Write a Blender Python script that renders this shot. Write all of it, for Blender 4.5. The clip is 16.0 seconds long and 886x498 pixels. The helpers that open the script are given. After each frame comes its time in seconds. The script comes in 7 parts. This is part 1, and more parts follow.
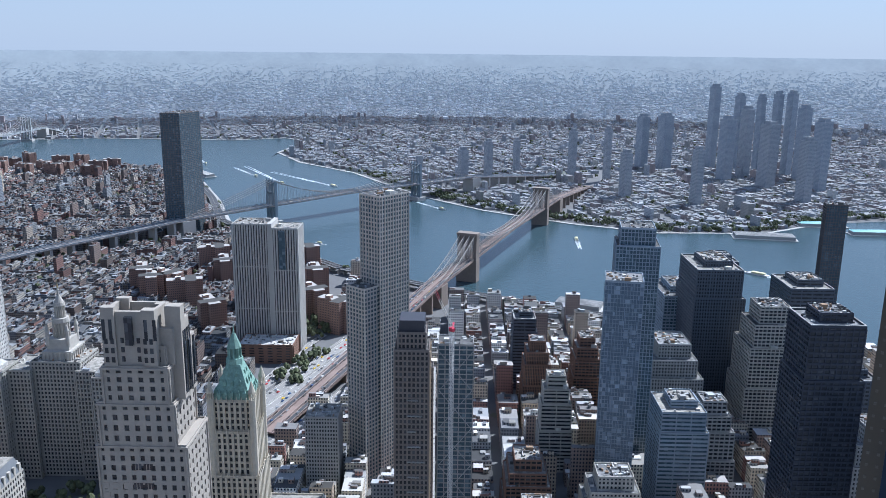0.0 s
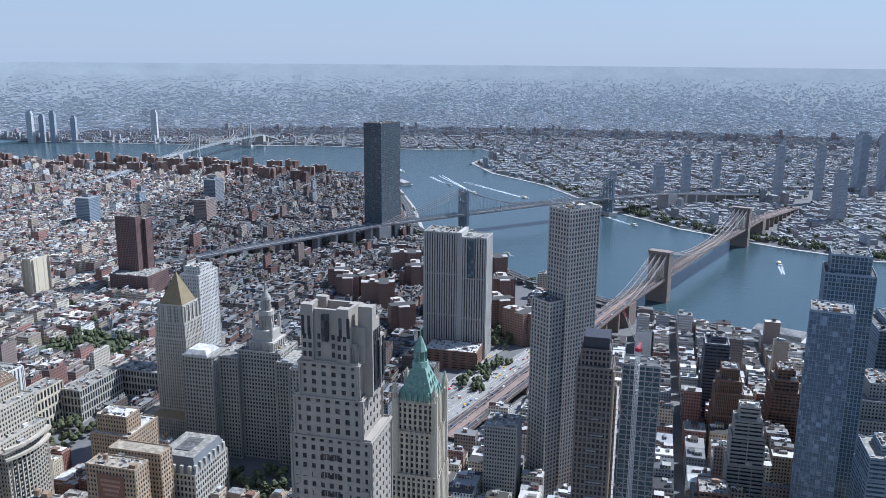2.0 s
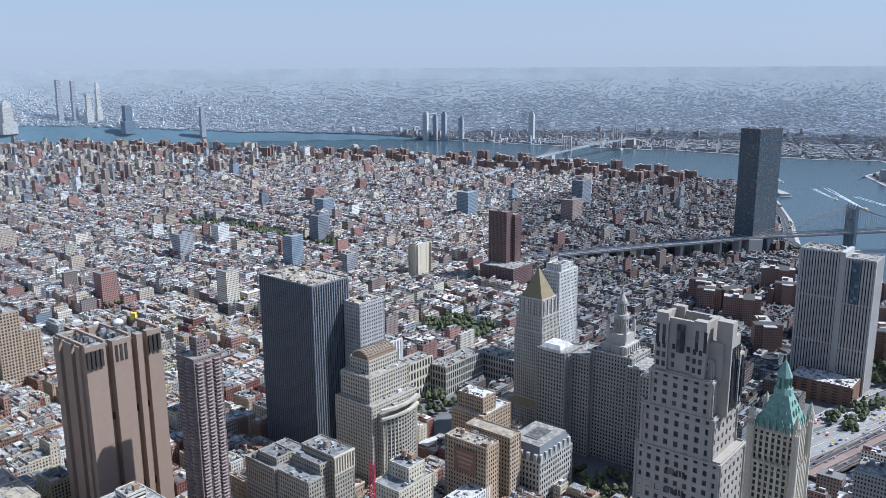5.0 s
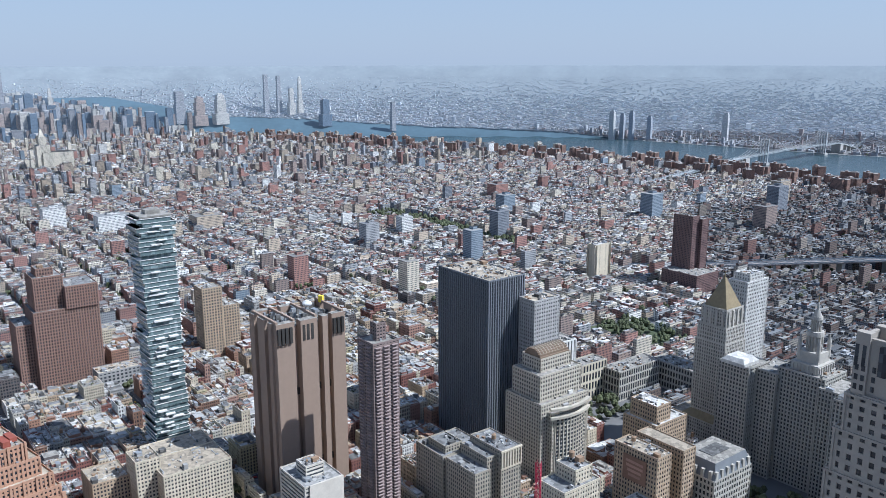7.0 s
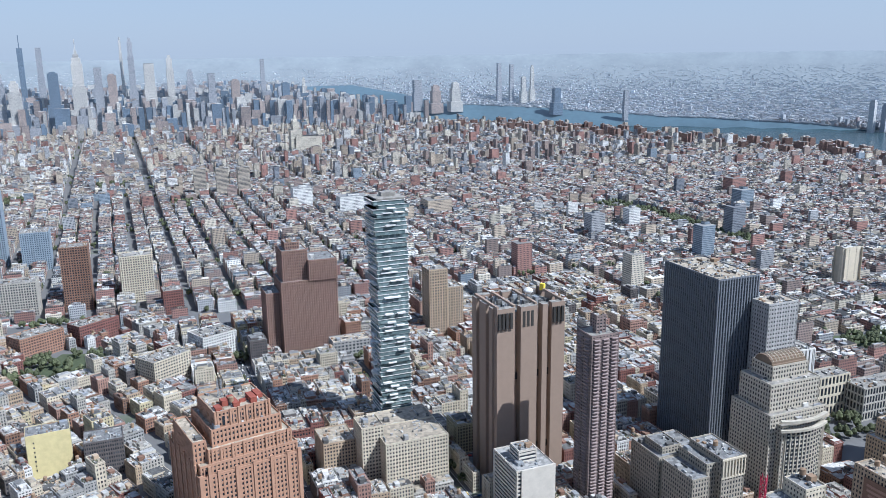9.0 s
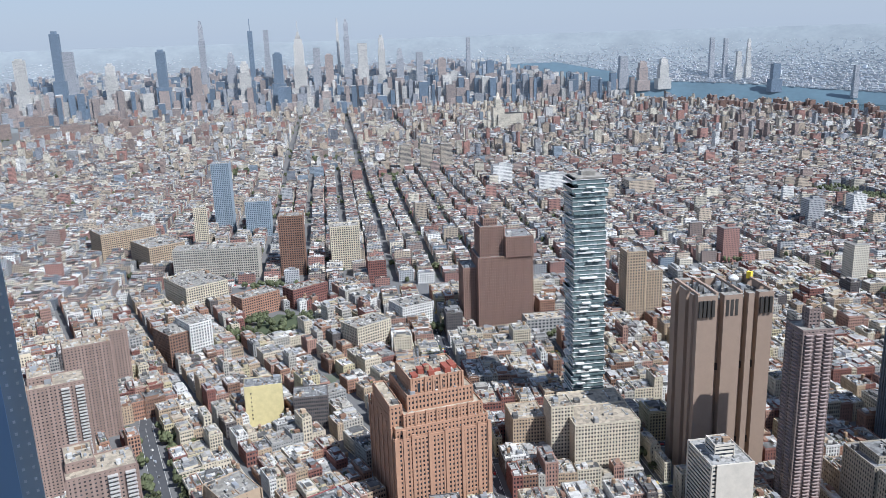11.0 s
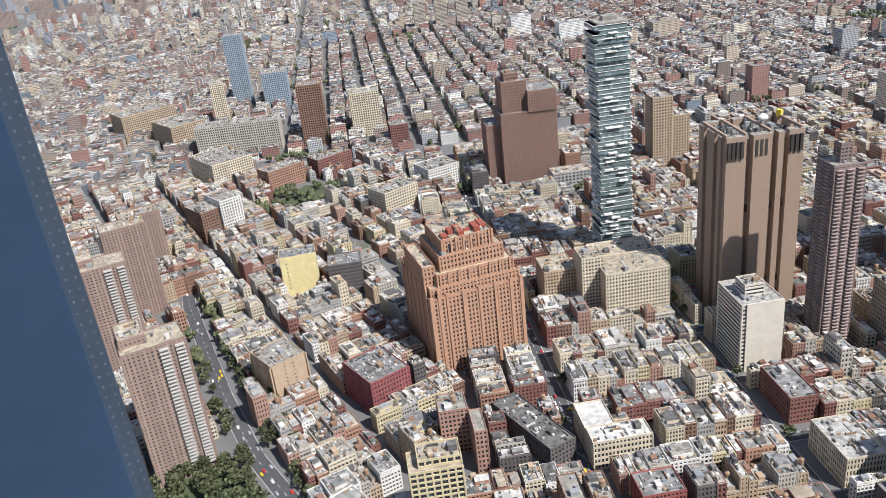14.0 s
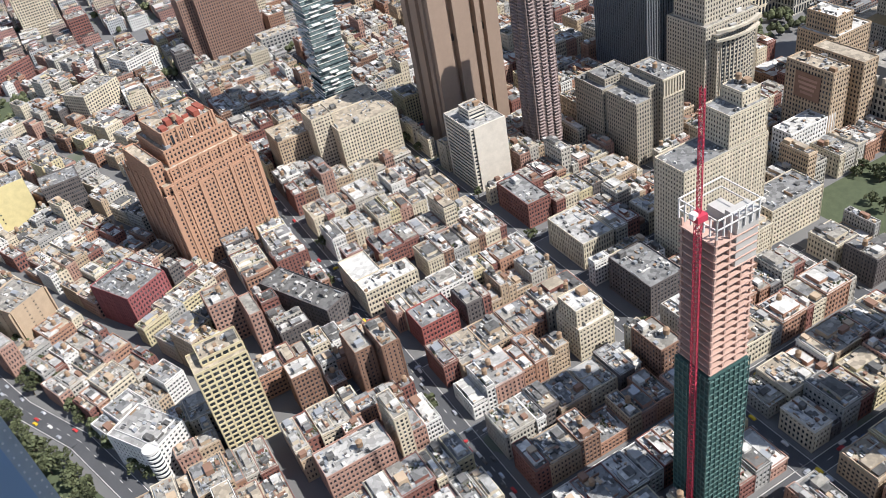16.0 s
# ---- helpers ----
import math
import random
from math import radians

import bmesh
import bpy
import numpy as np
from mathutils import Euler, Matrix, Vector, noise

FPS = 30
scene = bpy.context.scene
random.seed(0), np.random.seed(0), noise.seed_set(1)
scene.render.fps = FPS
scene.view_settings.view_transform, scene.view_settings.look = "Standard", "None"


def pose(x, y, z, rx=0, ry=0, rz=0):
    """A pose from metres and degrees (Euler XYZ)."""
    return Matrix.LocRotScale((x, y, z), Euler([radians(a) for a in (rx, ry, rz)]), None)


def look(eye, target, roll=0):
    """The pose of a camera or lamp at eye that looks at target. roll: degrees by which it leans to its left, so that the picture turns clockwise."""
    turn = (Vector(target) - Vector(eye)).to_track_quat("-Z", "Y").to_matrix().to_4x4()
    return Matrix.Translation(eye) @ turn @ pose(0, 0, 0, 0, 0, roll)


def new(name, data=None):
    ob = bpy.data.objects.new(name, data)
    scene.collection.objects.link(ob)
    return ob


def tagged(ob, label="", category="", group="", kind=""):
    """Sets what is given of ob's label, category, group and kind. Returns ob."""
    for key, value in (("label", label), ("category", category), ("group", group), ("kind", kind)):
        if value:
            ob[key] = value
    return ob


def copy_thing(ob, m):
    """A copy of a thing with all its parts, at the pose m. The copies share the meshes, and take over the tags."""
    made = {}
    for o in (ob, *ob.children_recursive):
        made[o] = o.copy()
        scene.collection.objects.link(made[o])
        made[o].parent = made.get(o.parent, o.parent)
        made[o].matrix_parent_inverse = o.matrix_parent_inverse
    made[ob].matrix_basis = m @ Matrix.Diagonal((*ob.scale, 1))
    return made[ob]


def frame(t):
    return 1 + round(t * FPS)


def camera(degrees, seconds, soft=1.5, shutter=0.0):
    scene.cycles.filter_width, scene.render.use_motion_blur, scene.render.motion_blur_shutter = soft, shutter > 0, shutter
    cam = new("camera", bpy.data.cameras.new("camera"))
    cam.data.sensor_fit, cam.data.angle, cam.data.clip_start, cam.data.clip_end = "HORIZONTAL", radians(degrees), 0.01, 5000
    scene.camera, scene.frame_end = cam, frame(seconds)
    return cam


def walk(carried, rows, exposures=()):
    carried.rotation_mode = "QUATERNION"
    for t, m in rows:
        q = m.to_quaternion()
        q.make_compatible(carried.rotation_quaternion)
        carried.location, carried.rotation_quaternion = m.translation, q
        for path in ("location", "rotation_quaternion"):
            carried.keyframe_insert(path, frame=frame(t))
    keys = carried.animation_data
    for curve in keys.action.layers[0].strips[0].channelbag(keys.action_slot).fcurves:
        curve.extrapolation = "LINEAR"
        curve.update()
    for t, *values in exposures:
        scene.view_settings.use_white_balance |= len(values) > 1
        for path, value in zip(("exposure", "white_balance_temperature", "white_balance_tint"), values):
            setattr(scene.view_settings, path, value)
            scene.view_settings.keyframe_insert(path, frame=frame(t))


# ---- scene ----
# The camera stands high up behind a tower's window and turns from south-east to north.
EYE = Vector((15.0, 0.0, 383.0))
cam = camera(56.6, 16.0, soft=0.8)
AIM = [
    (0, -27.56, -13.71, 0.63, 0),
    (0.5, -26.00, -13.30, 0.80, 0),
    (1, -23.31, -13.09, 0.89, 0),
    (1.5, -19.02, -13.01, 0.83, 0),
    (2, -14.16, -12.98, 0.47, 0),
    (2.5, -9.64, -12.98, 0.50, 0),
    (3, -5.13, -12.86, 0.27, 0),
    (3.5, -1.54, -12.86, 0.28, 0),
    (4, 2.64, -13.00, 0.25, 0),
    (4.2, 4.71, -12.99, 0.11, 0),
    (6.5, 20.05, -12.64, -0.20, 0),
    (7, 23.91, -12.93, -0.07, 0),
    (7.5, 27.83, -13.35, -0.33, 0),
    (8, 29.70, -13.51, -0.25, 0),
    (8.5, 34.81, -13.71, -0.56, 0),
    (9, 39.82, -13.60, -0.74, 0),
    (9.5, 44.36, -13.55, -0.92, 0),
    (10, 47.36, -13.68, -0.88, 0),
    (10.2, 49.41, -13.73, -1.09, 0),
    (12.3, 56.37, -15.93, -2.81, 0),
    (12.5, 56.48, -16.80, -3.27, 0),
    (13, 56.68, -19.10, -4.18, 0),
    (13.5, 56.77, -21.51, -5.30, 0.003),
    (14, 56.59, -24.32, -6.61, 0.008),
    (14.5, 54.71, -27.54, -8.08, 0.014),
    (15, 48.99, -31.10, -9.33, 0.041),
    (15.5, 44.09, -33.71, -10.28, 0.072),
    (16, 38.25, -36.42, -11.41, 0.088),
]


def aim(yaw, pitch, roll, sway):
    """The pose for a bearing, tilt and roll in degrees; sway: metres that the hand drifts to the left."""
    y, p = radians(yaw), radians(pitch)
    way = Vector((math.cos(p) * math.cos(y), math.cos(p) * math.sin(y), math.sin(p)))
    eye = EYE + sway * Vector((math.cos(radians(172.7)), math.sin(radians(172.7)), 0))
    return look(eye, eye + way, roll)


walk(cam, [(t, aim(*row)) for t, *row in AIM], exposures=[(0.0, 0.5, 5130, 11), (2.0, 0.38, 5150, 11), (4.0, 0.37, 5200, 11), (7.0, 0.34, 5200, 10), (10.0, 0.37, 5230, 10), (12.5, 0.36, 5950, 12), (16.0, 0.58, 6000, 12)])

# ---- light ----
SUN_AZ, SUN_EL = -76.0, 51.0  # degrees: from east towards north, and up
world = bpy.data.worlds.new("sky")
scene.world = world
world.use_nodes = True
wn = world.node_tree.nodes
sky = wn.new("ShaderNodeTexSky")
sky.sky_type = "NISHITA"
sky.sun_disc = False
sky.sun_elevation = radians(SUN_EL)
sky.sun_rotation = radians(90 - SUN_AZ)
sky.altitude = 300
sky.air_density, sky.dust_density, sky.ozone_density = 1.0, 0.6, 3.0
wn["Background"].inputs["Strength"].default_value = 0.092
hazed = wn.new("ShaderNodeMix")  # haze, thick at the horizon and thin overhead
hazed.data_type = "RGBA"
hazed.inputs[7].default_value = (4.25, 4.6, 5.0, 1.0)
place_, up_, thick = wn.new("ShaderNodeTexCoord"), wn.new("ShaderNodeSeparateXYZ"), wn.new("ShaderNodeMapRange")
for i, v in ((1, 0.0), (2, 0.6), (3, 0.9), (4, 0.25)):
    thick.inputs[i].default_value = v
world.node_tree.links.new(place_.outputs["Generated"], up_.inputs[0])
world.node_tree.links.new(up_.outputs[2], thick.inputs[0])
world.node_tree.links.new(thick.outputs[0], hazed.inputs[0])
world.node_tree.links.new(sky.outputs[0], hazed.inputs[6])
world.node_tree.links.new(hazed.outputs[2], wn["Background"].inputs["Color"])
sun_data = bpy.data.lights.new("sun", "SUN")
sun_data.energy, sun_data.angle, sun_data.color = 5.0, radians(0.6), (1.0, 0.94, 0.84)
sun = new("sun", sun_data)
sun_way = Vector((math.cos(radians(SUN_EL)) * math.cos(radians(SUN_AZ)), math.cos(radians(SUN_EL)) * math.sin(radians(SUN_AZ)), math.sin(radians(SUN_EL))))
sun.matrix_world = look(Vector((0, 0, 900)) + sun_way, Vector((0, 0, 900)))

# ---- plan ----
GRID = -28.5  # the street grid's turn, degrees
CU, SU = math.cos(radians(GRID)), math.sin(radians(GRID))


def uv(u, v):
    """Place in the world from metres along the cross streets (u) and the avenues (v)."""
    return EYE.x + u * CU - v * SU, EYE.y + u * SU + v * CU


def to_uv(x, y):
    dx, dy = x - EYE.x, y - EYE.y
    return dx * CU + dy * SU, -dx * SU + dy * CU


NEAR_EDGE, RING = 4200.0, 700.0


def far(x, y):
    """Places past the near edge are drawn in onto the rising backdrop of the distance: x, y, z, scale."""
    dx, dy = x - EYE.x, y - EYE.y
    d = np.sqrt(dx * dx + dy * dy) + 1e-6
    r = np.where(d > NEAR_EDGE, NEAR_EDGE + RING * (1 - NEAR_EDGE / d), d)
    s = r / d
    return EYE.x + dx * s, EYE.y + dy * s, EYE.z * (1 - s), s


# ---- meshes ----
class Shape:
    """Gathers boxes, prisms and sheets into one mesh."""

    def __init__(self):
        self.v, self.f, self.m, self.n = [], [], [], 0

    def quads(self, verts, faces, mats):
        self.v.append(np.asarray(verts, float).reshape(-1, 3))
        self.f.append(np.asarray(faces, np.int64) + self.n)
        self.m.append(np.asarray(mats, np.int64))
        self.n += len(self.v[-1])
        return self

    def boxes(self, x, y, z0, z1, hx, hy, ang=0.0, side=0, top=None):
        """Boxes without bottoms; every argument a number or an array. ang in degrees."""
        x, y, z0, z1, hx, hy, ang, side = np.broadcast_arrays(*[np.atleast_1d(np.asarray(a, float)) for a in (x, y, z0, z1, hx, hy, ang, side)])
        top = side if top is None else np.broadcast_to(np.asarray(top, float), x.shape)
        c, s = np.cos(np.radians(ang)), np.sin(np.radians(ang))
        vs = np.empty((len(x), 8, 3))
        for k, (a, b) in enumerate(((-1, -1), (1, -1), (1, 1), (-1, 1))):
            px, py = x + a * hx * c - b * hy * s, y + a * hx * s + b * hy * c
            vs[:, k, 0], vs[:, k, 1], vs[:, k, 2] = px, py, z0
            vs[:, k + 4, 0], vs[:, k + 4, 1], vs[:, k + 4, 2] = px, py, z1
        q = np.array([[0, 1, 5, 4], [1, 2, 6, 5], [2, 3, 7, 6], [3, 0, 4, 7], [4, 5, 6, 7]])
        fs = (q[None] + (np.arange(len(x)) * 8)[:, None, None]).reshape(-1, 4)
        ms = np.stack([side, side, side, side, top], 1).reshape(-1)
        return self.quads(vs, fs, ms)

    def prism(self, x, y, z0, z1, r0, r1, n=12, ang=0.0, mat=0, top=None, sx=1.0, sy=1.0):
        """A prism, cone or frustum of n sides."""
        t = np.radians(ang)
        ca, sa = np.cos(np.arange(n) * 2 * np.pi / n + np.pi / n), np.sin(np.arange(n) * 2 * np.pi / n + np.pi / n)
        px, py = ca * sx, sa * sy
        wx, wy = px * np.cos(t) - py * np.sin(t), px * np.sin(t) + py * np.cos(t)
        r1 = max(r1, 1e-3)
        lo = np.stack([x + r0 * wx, y + r0 * wy, np.full(n, z0)], 1)
        hi = np.stack([x + r1 * wx, y + r1 * wy, np.full(n, z1)], 1)
        mid = np.array([[x, y, z1]])
        i, j = np.arange(n), (np.arange(n) + 1) % n
        self.quads(np.concatenate([lo, hi]), np.stack([i, j, j + n, i + n], 1), np.full(n, mat))
        if r1 > 0.01:
            tm = mat if top is None else top
            fs = [[0, a + 1, a + 2, min(a + 3, n - 1)] if a + 3 <= n - 1 else [0, a + 1, a + 2, a + 2] for a in range(0, n - 2, 2)]
            self.quads(hi, np.array(fs), np.full(len(fs), tm))
        return self

    def beam(self, a, b, w, h, mat=0):
        """A bar of width w and height h from a to b."""
        a, b = Vector(a), Vector(b)
        d = (b - a).normalized()
        side = d.cross(Vector((0, 0, 1)))
        side = side.normalized() if side.length > 1e-4 else Vector((1, 0, 0))
        up = side.cross(d)
        vs = [p + side * (sx * w / 2) + up * (sz * h / 2) for p in (a, b) for sx, sz in ((-1, -1), (1, -1), (1, 1), (-1, 1))]
        fs = [[0, 1, 5, 4], [1, 2, 6, 5], [2, 3, 7, 6], [3, 0, 4, 7], [4, 5, 6, 7], [3, 2, 1, 0]]
        return self.quads([tuple(p) for p in vs], fs, [mat] * 6)

    def mesh(self, name, mats):
        me = bpy.data.meshes.new(name)
        v = np.concatenate(self.v)
        f = np.concatenate(self.f)
        m = np.concatenate(self.m)
        tri = f[:, 3] == f[:, 2]
        counts = np.where(tri, 3, 4)
        keep = np.ones(f.shape, bool)
        keep[tri, 3] = False
        me.vertices.add(len(v))
        me.vertices.foreach_set("co", v.ravel())
        me.loops.add(int(counts.sum()))
        me.loops.foreach_set("vertex_index", f[keep])
        me.polygons.add(len(f))
        me.polygons.foreach_set("loop_start", np.concatenate([[0], np.cumsum(counts)[:-1]]))
        me.polygons.foreach_set("material_index", m)
        me.polygons.foreach_set("use_smooth", np.zeros(len(f), bool))
        me.update(calc_edges=True)
        me.validate()
        for k in mats:
            me.materials.append(k)
        return me


def part(name, shape, mats, parent=None, label=""):
    """One mesh object from a Shape, under a thing or a part."""
    ob = new(name, shape.mesh(name, mats if isinstance(mats, (list, tuple)) else [mats]))
    if parent is not None:
        ob.parent = parent
    if label:
        ob["label"] = label
    return ob


def thing(name, label, category, group="", kind=""):
    return tagged(new(name), label, category, group, kind)


# ---- materials ----
def nodes_of(name):
    m = bpy.data.materials.new(name)
    m.use_nodes = True
    t = m.node_tree
    return m, t, t.nodes, t.links, t.nodes["Principled BSDF"]


def math_node(t, op, a, b=None, c=None):
    n = t.nodes.new("ShaderNodeMath")
    n.operation = op
    for i, v in enumerate((a, b, c)):
        if v is None:
            continue
        if isinstance(v, (int, float)):
            n.inputs[i].default_value = v
        else:
            t.links.new(v, n.inputs[i])
    return n.outputs[0]


def mix_node(t, fac, a, b, blend="MIX"):
    n = t.nodes.new("ShaderNodeMix")
    n.data_type, n.blend_type = "RGBA", blend
    for i, v in ((0, fac), (6, a), (7, b)):
        if isinstance(v, (int, float)):
            n.inputs[i].default_value = v
        elif isinstance(v, tuple):
            n.inputs[i].default_value = (*v[:3], 1.0)
        else:
            t.links.new(v, n.inputs[i])
    return n.outputs[2]


def noise_node(t, vec, scale, detail=3.0, rough=0.6):
    n = t.nodes.new("ShaderNodeTexNoise")
    n.inputs["Scale"].default_value, n.inputs["Detail"].default_value, n.inputs["Roughness"].default_value = scale, detail, rough
    t.links.new(vec, n.inputs["Vector"])
    return n.outputs["Fac"]


def surface(name, rgb, rough=0.85, vary=0.25, size=6.0, grain=0.8, metal=0.0, bump=0.0, each=0.12, spec=0.35, patch=0.0):
    """Plain worn surface: blotches at `size` metres, grain at `grain` metres, a little difference from piece to piece."""
    m, t, n, l, b = nodes_of(name)
    geo = n.new("ShaderNodeNewGeometry")
    big = noise_node(t, geo.outputs["Position"], 1.0 / size, 4.0)
    small = noise_node(t, geo.outputs["Position"], 1.0 / grain, 2.0)
    k = math_node(t, "ADD", math_node(t, "MULTIPLY", big, 0.7), math_node(t, "MULTIPLY", small, 0.3))
    k = math_node(t, "MULTIPLY_ADD", math_node(t, "SUBTRACT", k, 0.5), vary * 2.4, 1.0)
    isl = math_node(t, "MULTIPLY_ADD", math_node(t, "SUBTRACT", geo.outputs["Random Per Island"], 0.5), each * 2, 1.0)
    k = math_node(t, "MULTIPLY", k, isl)
    if patch:  # felt sheets, mats and mended squares
        vor = n.new("ShaderNodeTexVoronoi")
        vor.distance = "CHEBYCHEV"
        vor.inputs["Scale"].default_value = 0.3
        l.new(geo.outputs["Position"], vor.inputs["Vector"])
        tone = n.new("ShaderNodeSeparateColor")
        l.new(vor.outputs["Color"], tone.inputs[0])
        k = math_node(t, "MULTIPLY", k, math_node(t, "MULTIPLY_ADD", tone.outputs[0], patch * 1.3, 1.0 - patch * 0.8))
    comb = n.new("ShaderNodeCombineColor")
    for i in range(3):
        l.new(k, comb.inputs[i])
    l.new(mix_node(t, 1.0, rgb, comb.outputs[0], "MULTIPLY"), b.inputs["Base Color"])
    b.inputs["Roughness"].default_value, b.inputs["Metallic"].default_value = rough, metal
    b.inputs["Specular IOR Level"].default_value = spec
    if bump:
        bn = n.new("ShaderNodeBump")
        bn.inputs["Strength"].default_value, bn.inputs["Distance"].default_value = 0.6, bump
        l.new(small, bn.inputs["Height"])
        l.new(bn.outputs[0], b.inputs["Normal"])
    return m


def windowed(name, rgb, glass=(0.035, 0.045, 0.06), bay=2.7, storey=3.5, wide=0.5, tall=0.52, vary=0.25, each=0.25, roof=(0.32, 0.31, 0.29), spread=1.0):
    """Walls too far off for built windows: rows of panes by the storey, and a flat roof on top."""
    m, t, n, l, b = nodes_of(name)
    geo = n.new("ShaderNodeNewGeometry")
    pos, nor = n.new("ShaderNodeSeparateXYZ"), n.new("ShaderNodeSeparateXYZ")
    l.new(geo.outputs["Position"], pos.inputs[0])
    l.new(geo.outputs["Normal"], nor.inputs[0])
    along = math_node(t, "SUBTRACT", math_node(t, "MULTIPLY", pos.outputs[0], nor.outputs[1]), math_node(t, "MULTIPLY", pos.outputs[1], nor.outputs[0]))
    a = math_node(t, "FRACT", math_node(t, "DIVIDE", along, bay))
    c = math_node(t, "FRACT", math_node(t, "DIVIDE", pos.outputs[2], storey))
    pane = math_node(t, "MULTIPLY", math_node(t, "LESS_THAN", a, wide), math_node(t, "LESS_THAN", c, tall))
    wallish = math_node(t, "LESS_THAN", math_node(t, "ABSOLUTE", nor.outputs[2]), 0.5)
    pane = math_node(t, "MULTIPLY", pane, wallish)
    big = noise_node(t, geo.outputs["Position"], 0.12, 4.0)
    k = math_node(t, "MULTIPLY_ADD", math_node(t, "SUBTRACT", big, 0.5), vary * 2.2, 1.0)
    isl = math_node(t, "MULTIPLY_ADD", math_node(t, "SUBTRACT", geo.outputs["Random Per Island"], 0.5), each * 2, 1.0)
    k = math_node(t, "MULTIPLY", k, isl)
    comb = n.new("ShaderNodeCombineColor")
    for i in range(3):
        l.new(k, comb.inputs[i])
    tops = n.new("ShaderNodeValToRGB")
    tops.color_ramp.interpolation = "CONSTANT"
    for i, (p, g) in enumerate(((0.0, 0.2), (0.16, 0.8), (0.34, 1.55), (0.52, 0.4), (0.64, 2.2), (0.78, 1.0), (0.88, 0.15))):
        e = tops.color_ramp.elements[i] if i < 2 else tops.color_ramp.elements.new(p)
        e.position = p
        g = 1.0 + (g - 1.0) * spread
        e.color = (min(1.0, roof[0] * g), min(1.0, roof[1] * g), min(1.0, roof[2] * g), 1)
    l.new(math_node(t, "FRACT", math_node(t, "MULTIPLY", geo.outputs["Random Per Island"], 7.31)), tops.inputs[0])
    base = mix_node(t, wallish, tops.outputs[0], rgb)
    base = mix_node(t, 1.0, base, comb.outputs[0], "MULTIPLY")
    l.new(mix_node(t, pane, base, glass), b.inputs["Base Color"])
    l.new(math_node(t, "MULTIPLY_ADD", pane, -0.6, 0.85), b.inputs["Roughness"])
    b.inputs["Specular IOR Level"].default_value = 0.4
    return m


def glass_mat(name, rgb, rough=0.12, vary=0.5):
    """Window glass with dark rooms and blinds behind it."""
    m, t, n, l, b = nodes_of(name)
    geo = n.new("ShaderNodeNewGeometry")
    cell = n.new("ShaderNodeTexWhiteNoise")
    snap = n.new("ShaderNodeVectorMath")
    snap.operation = "SNAP"
    snap.inputs[1].default_value = (2.9, 2.9, 3.6)
    l.new(geo.outputs["Position"], snap.inputs[0])
    l.new(snap.outputs[0], cell.inputs["Vector"])
    bright = math_node(t, "POWER", cell.outputs["Value"], 5.0)
    blind = tuple(min(1.0, v * 2 + 0.16) for v in rgb)
    l.new(mix_node(t, math_node(t, "MULTIPLY", bright, vary), rgb, blind), b.inputs["Base Color"])
    b.inputs["Roughness"].default_value = rough
    b.inputs["Specular IOR Level"].default_value = 0.45
    return m


WALLS = [
    surface("red_brick", (0.22, 0.10, 0.08)),
    surface("orange_brick", (0.35, 0.20, 0.135)),
    surface("brown_brick", (0.22, 0.13, 0.09)),
    surface("tan_brick", (0.42, 0.32, 0.22)),
    surface("cream_stone", (0.56, 0.49, 0.37)),
    surface("limestone", (0.43, 0.40, 0.345)),
    surface("grey_concrete", (0.34, 0.33, 0.31)),
    surface("white_paint", (0.66, 0.64, 0.60)),
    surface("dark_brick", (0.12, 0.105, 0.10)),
    surface("yellow_brick", (0.50, 0.43, 0.27)),
    surface("pink_brick", (0.36, 0.22, 0.17)),
    surface("blue_grey_paint", (0.27, 0.315, 0.36)),
]
ROOFS = [
    surface("silver_roof", (0.33, 0.32, 0.30), vary=0.3, size=2.0, patch=0.5),
    surface("tar_roof", (0.12, 0.116, 0.11), vary=0.3, size=2.0, patch=0.55),
    surface("gravel_roof", (0.28, 0.26, 0.225), vary=0.3, size=2.0, patch=0.5),
    surface("white_roof", (0.53, 0.51, 0.47), vary=0.25, size=2.0, patch=0.35),
    surface("tan_roof", (0.36, 0.305, 0.23), vary=0.3, size=2.0, patch=0.45),
    surface("grey_roof", (0.20, 0.197, 0.19), vary=0.3, size=2.0, patch=0.55),
]
GLASS = glass_mat("window_glass", (0.022, 0.027, 0.034), 0.16, 0.4)
GLASS_BLUE = glass_mat("blue_glass", (0.05, 0.085, 0.11), 0.06)
GLASS_GREEN = glass_mat("green_glass", (0.135, 0.18, 0.18), 0.08)
METAL = surface("grey_metal", (0.36, 0.37, 0.38), 0.5, 0.2, metal=0.4)
TANK = surface("tank_wood", (0.28, 0.19, 0.12), 0.9)
COPPER = surface("green_copper", (0.20, 0.31, 0.255), 0.85, 0.7, 2.0)
GOLD = surface("gilt_roof", (0.25, 0.195, 0.11), 0.7, 0.4, 4.0, metal=0.1)
RED_STEEL = surface("red_steel", (0.45, 0.045, 0.075), 0.5, 0.2)
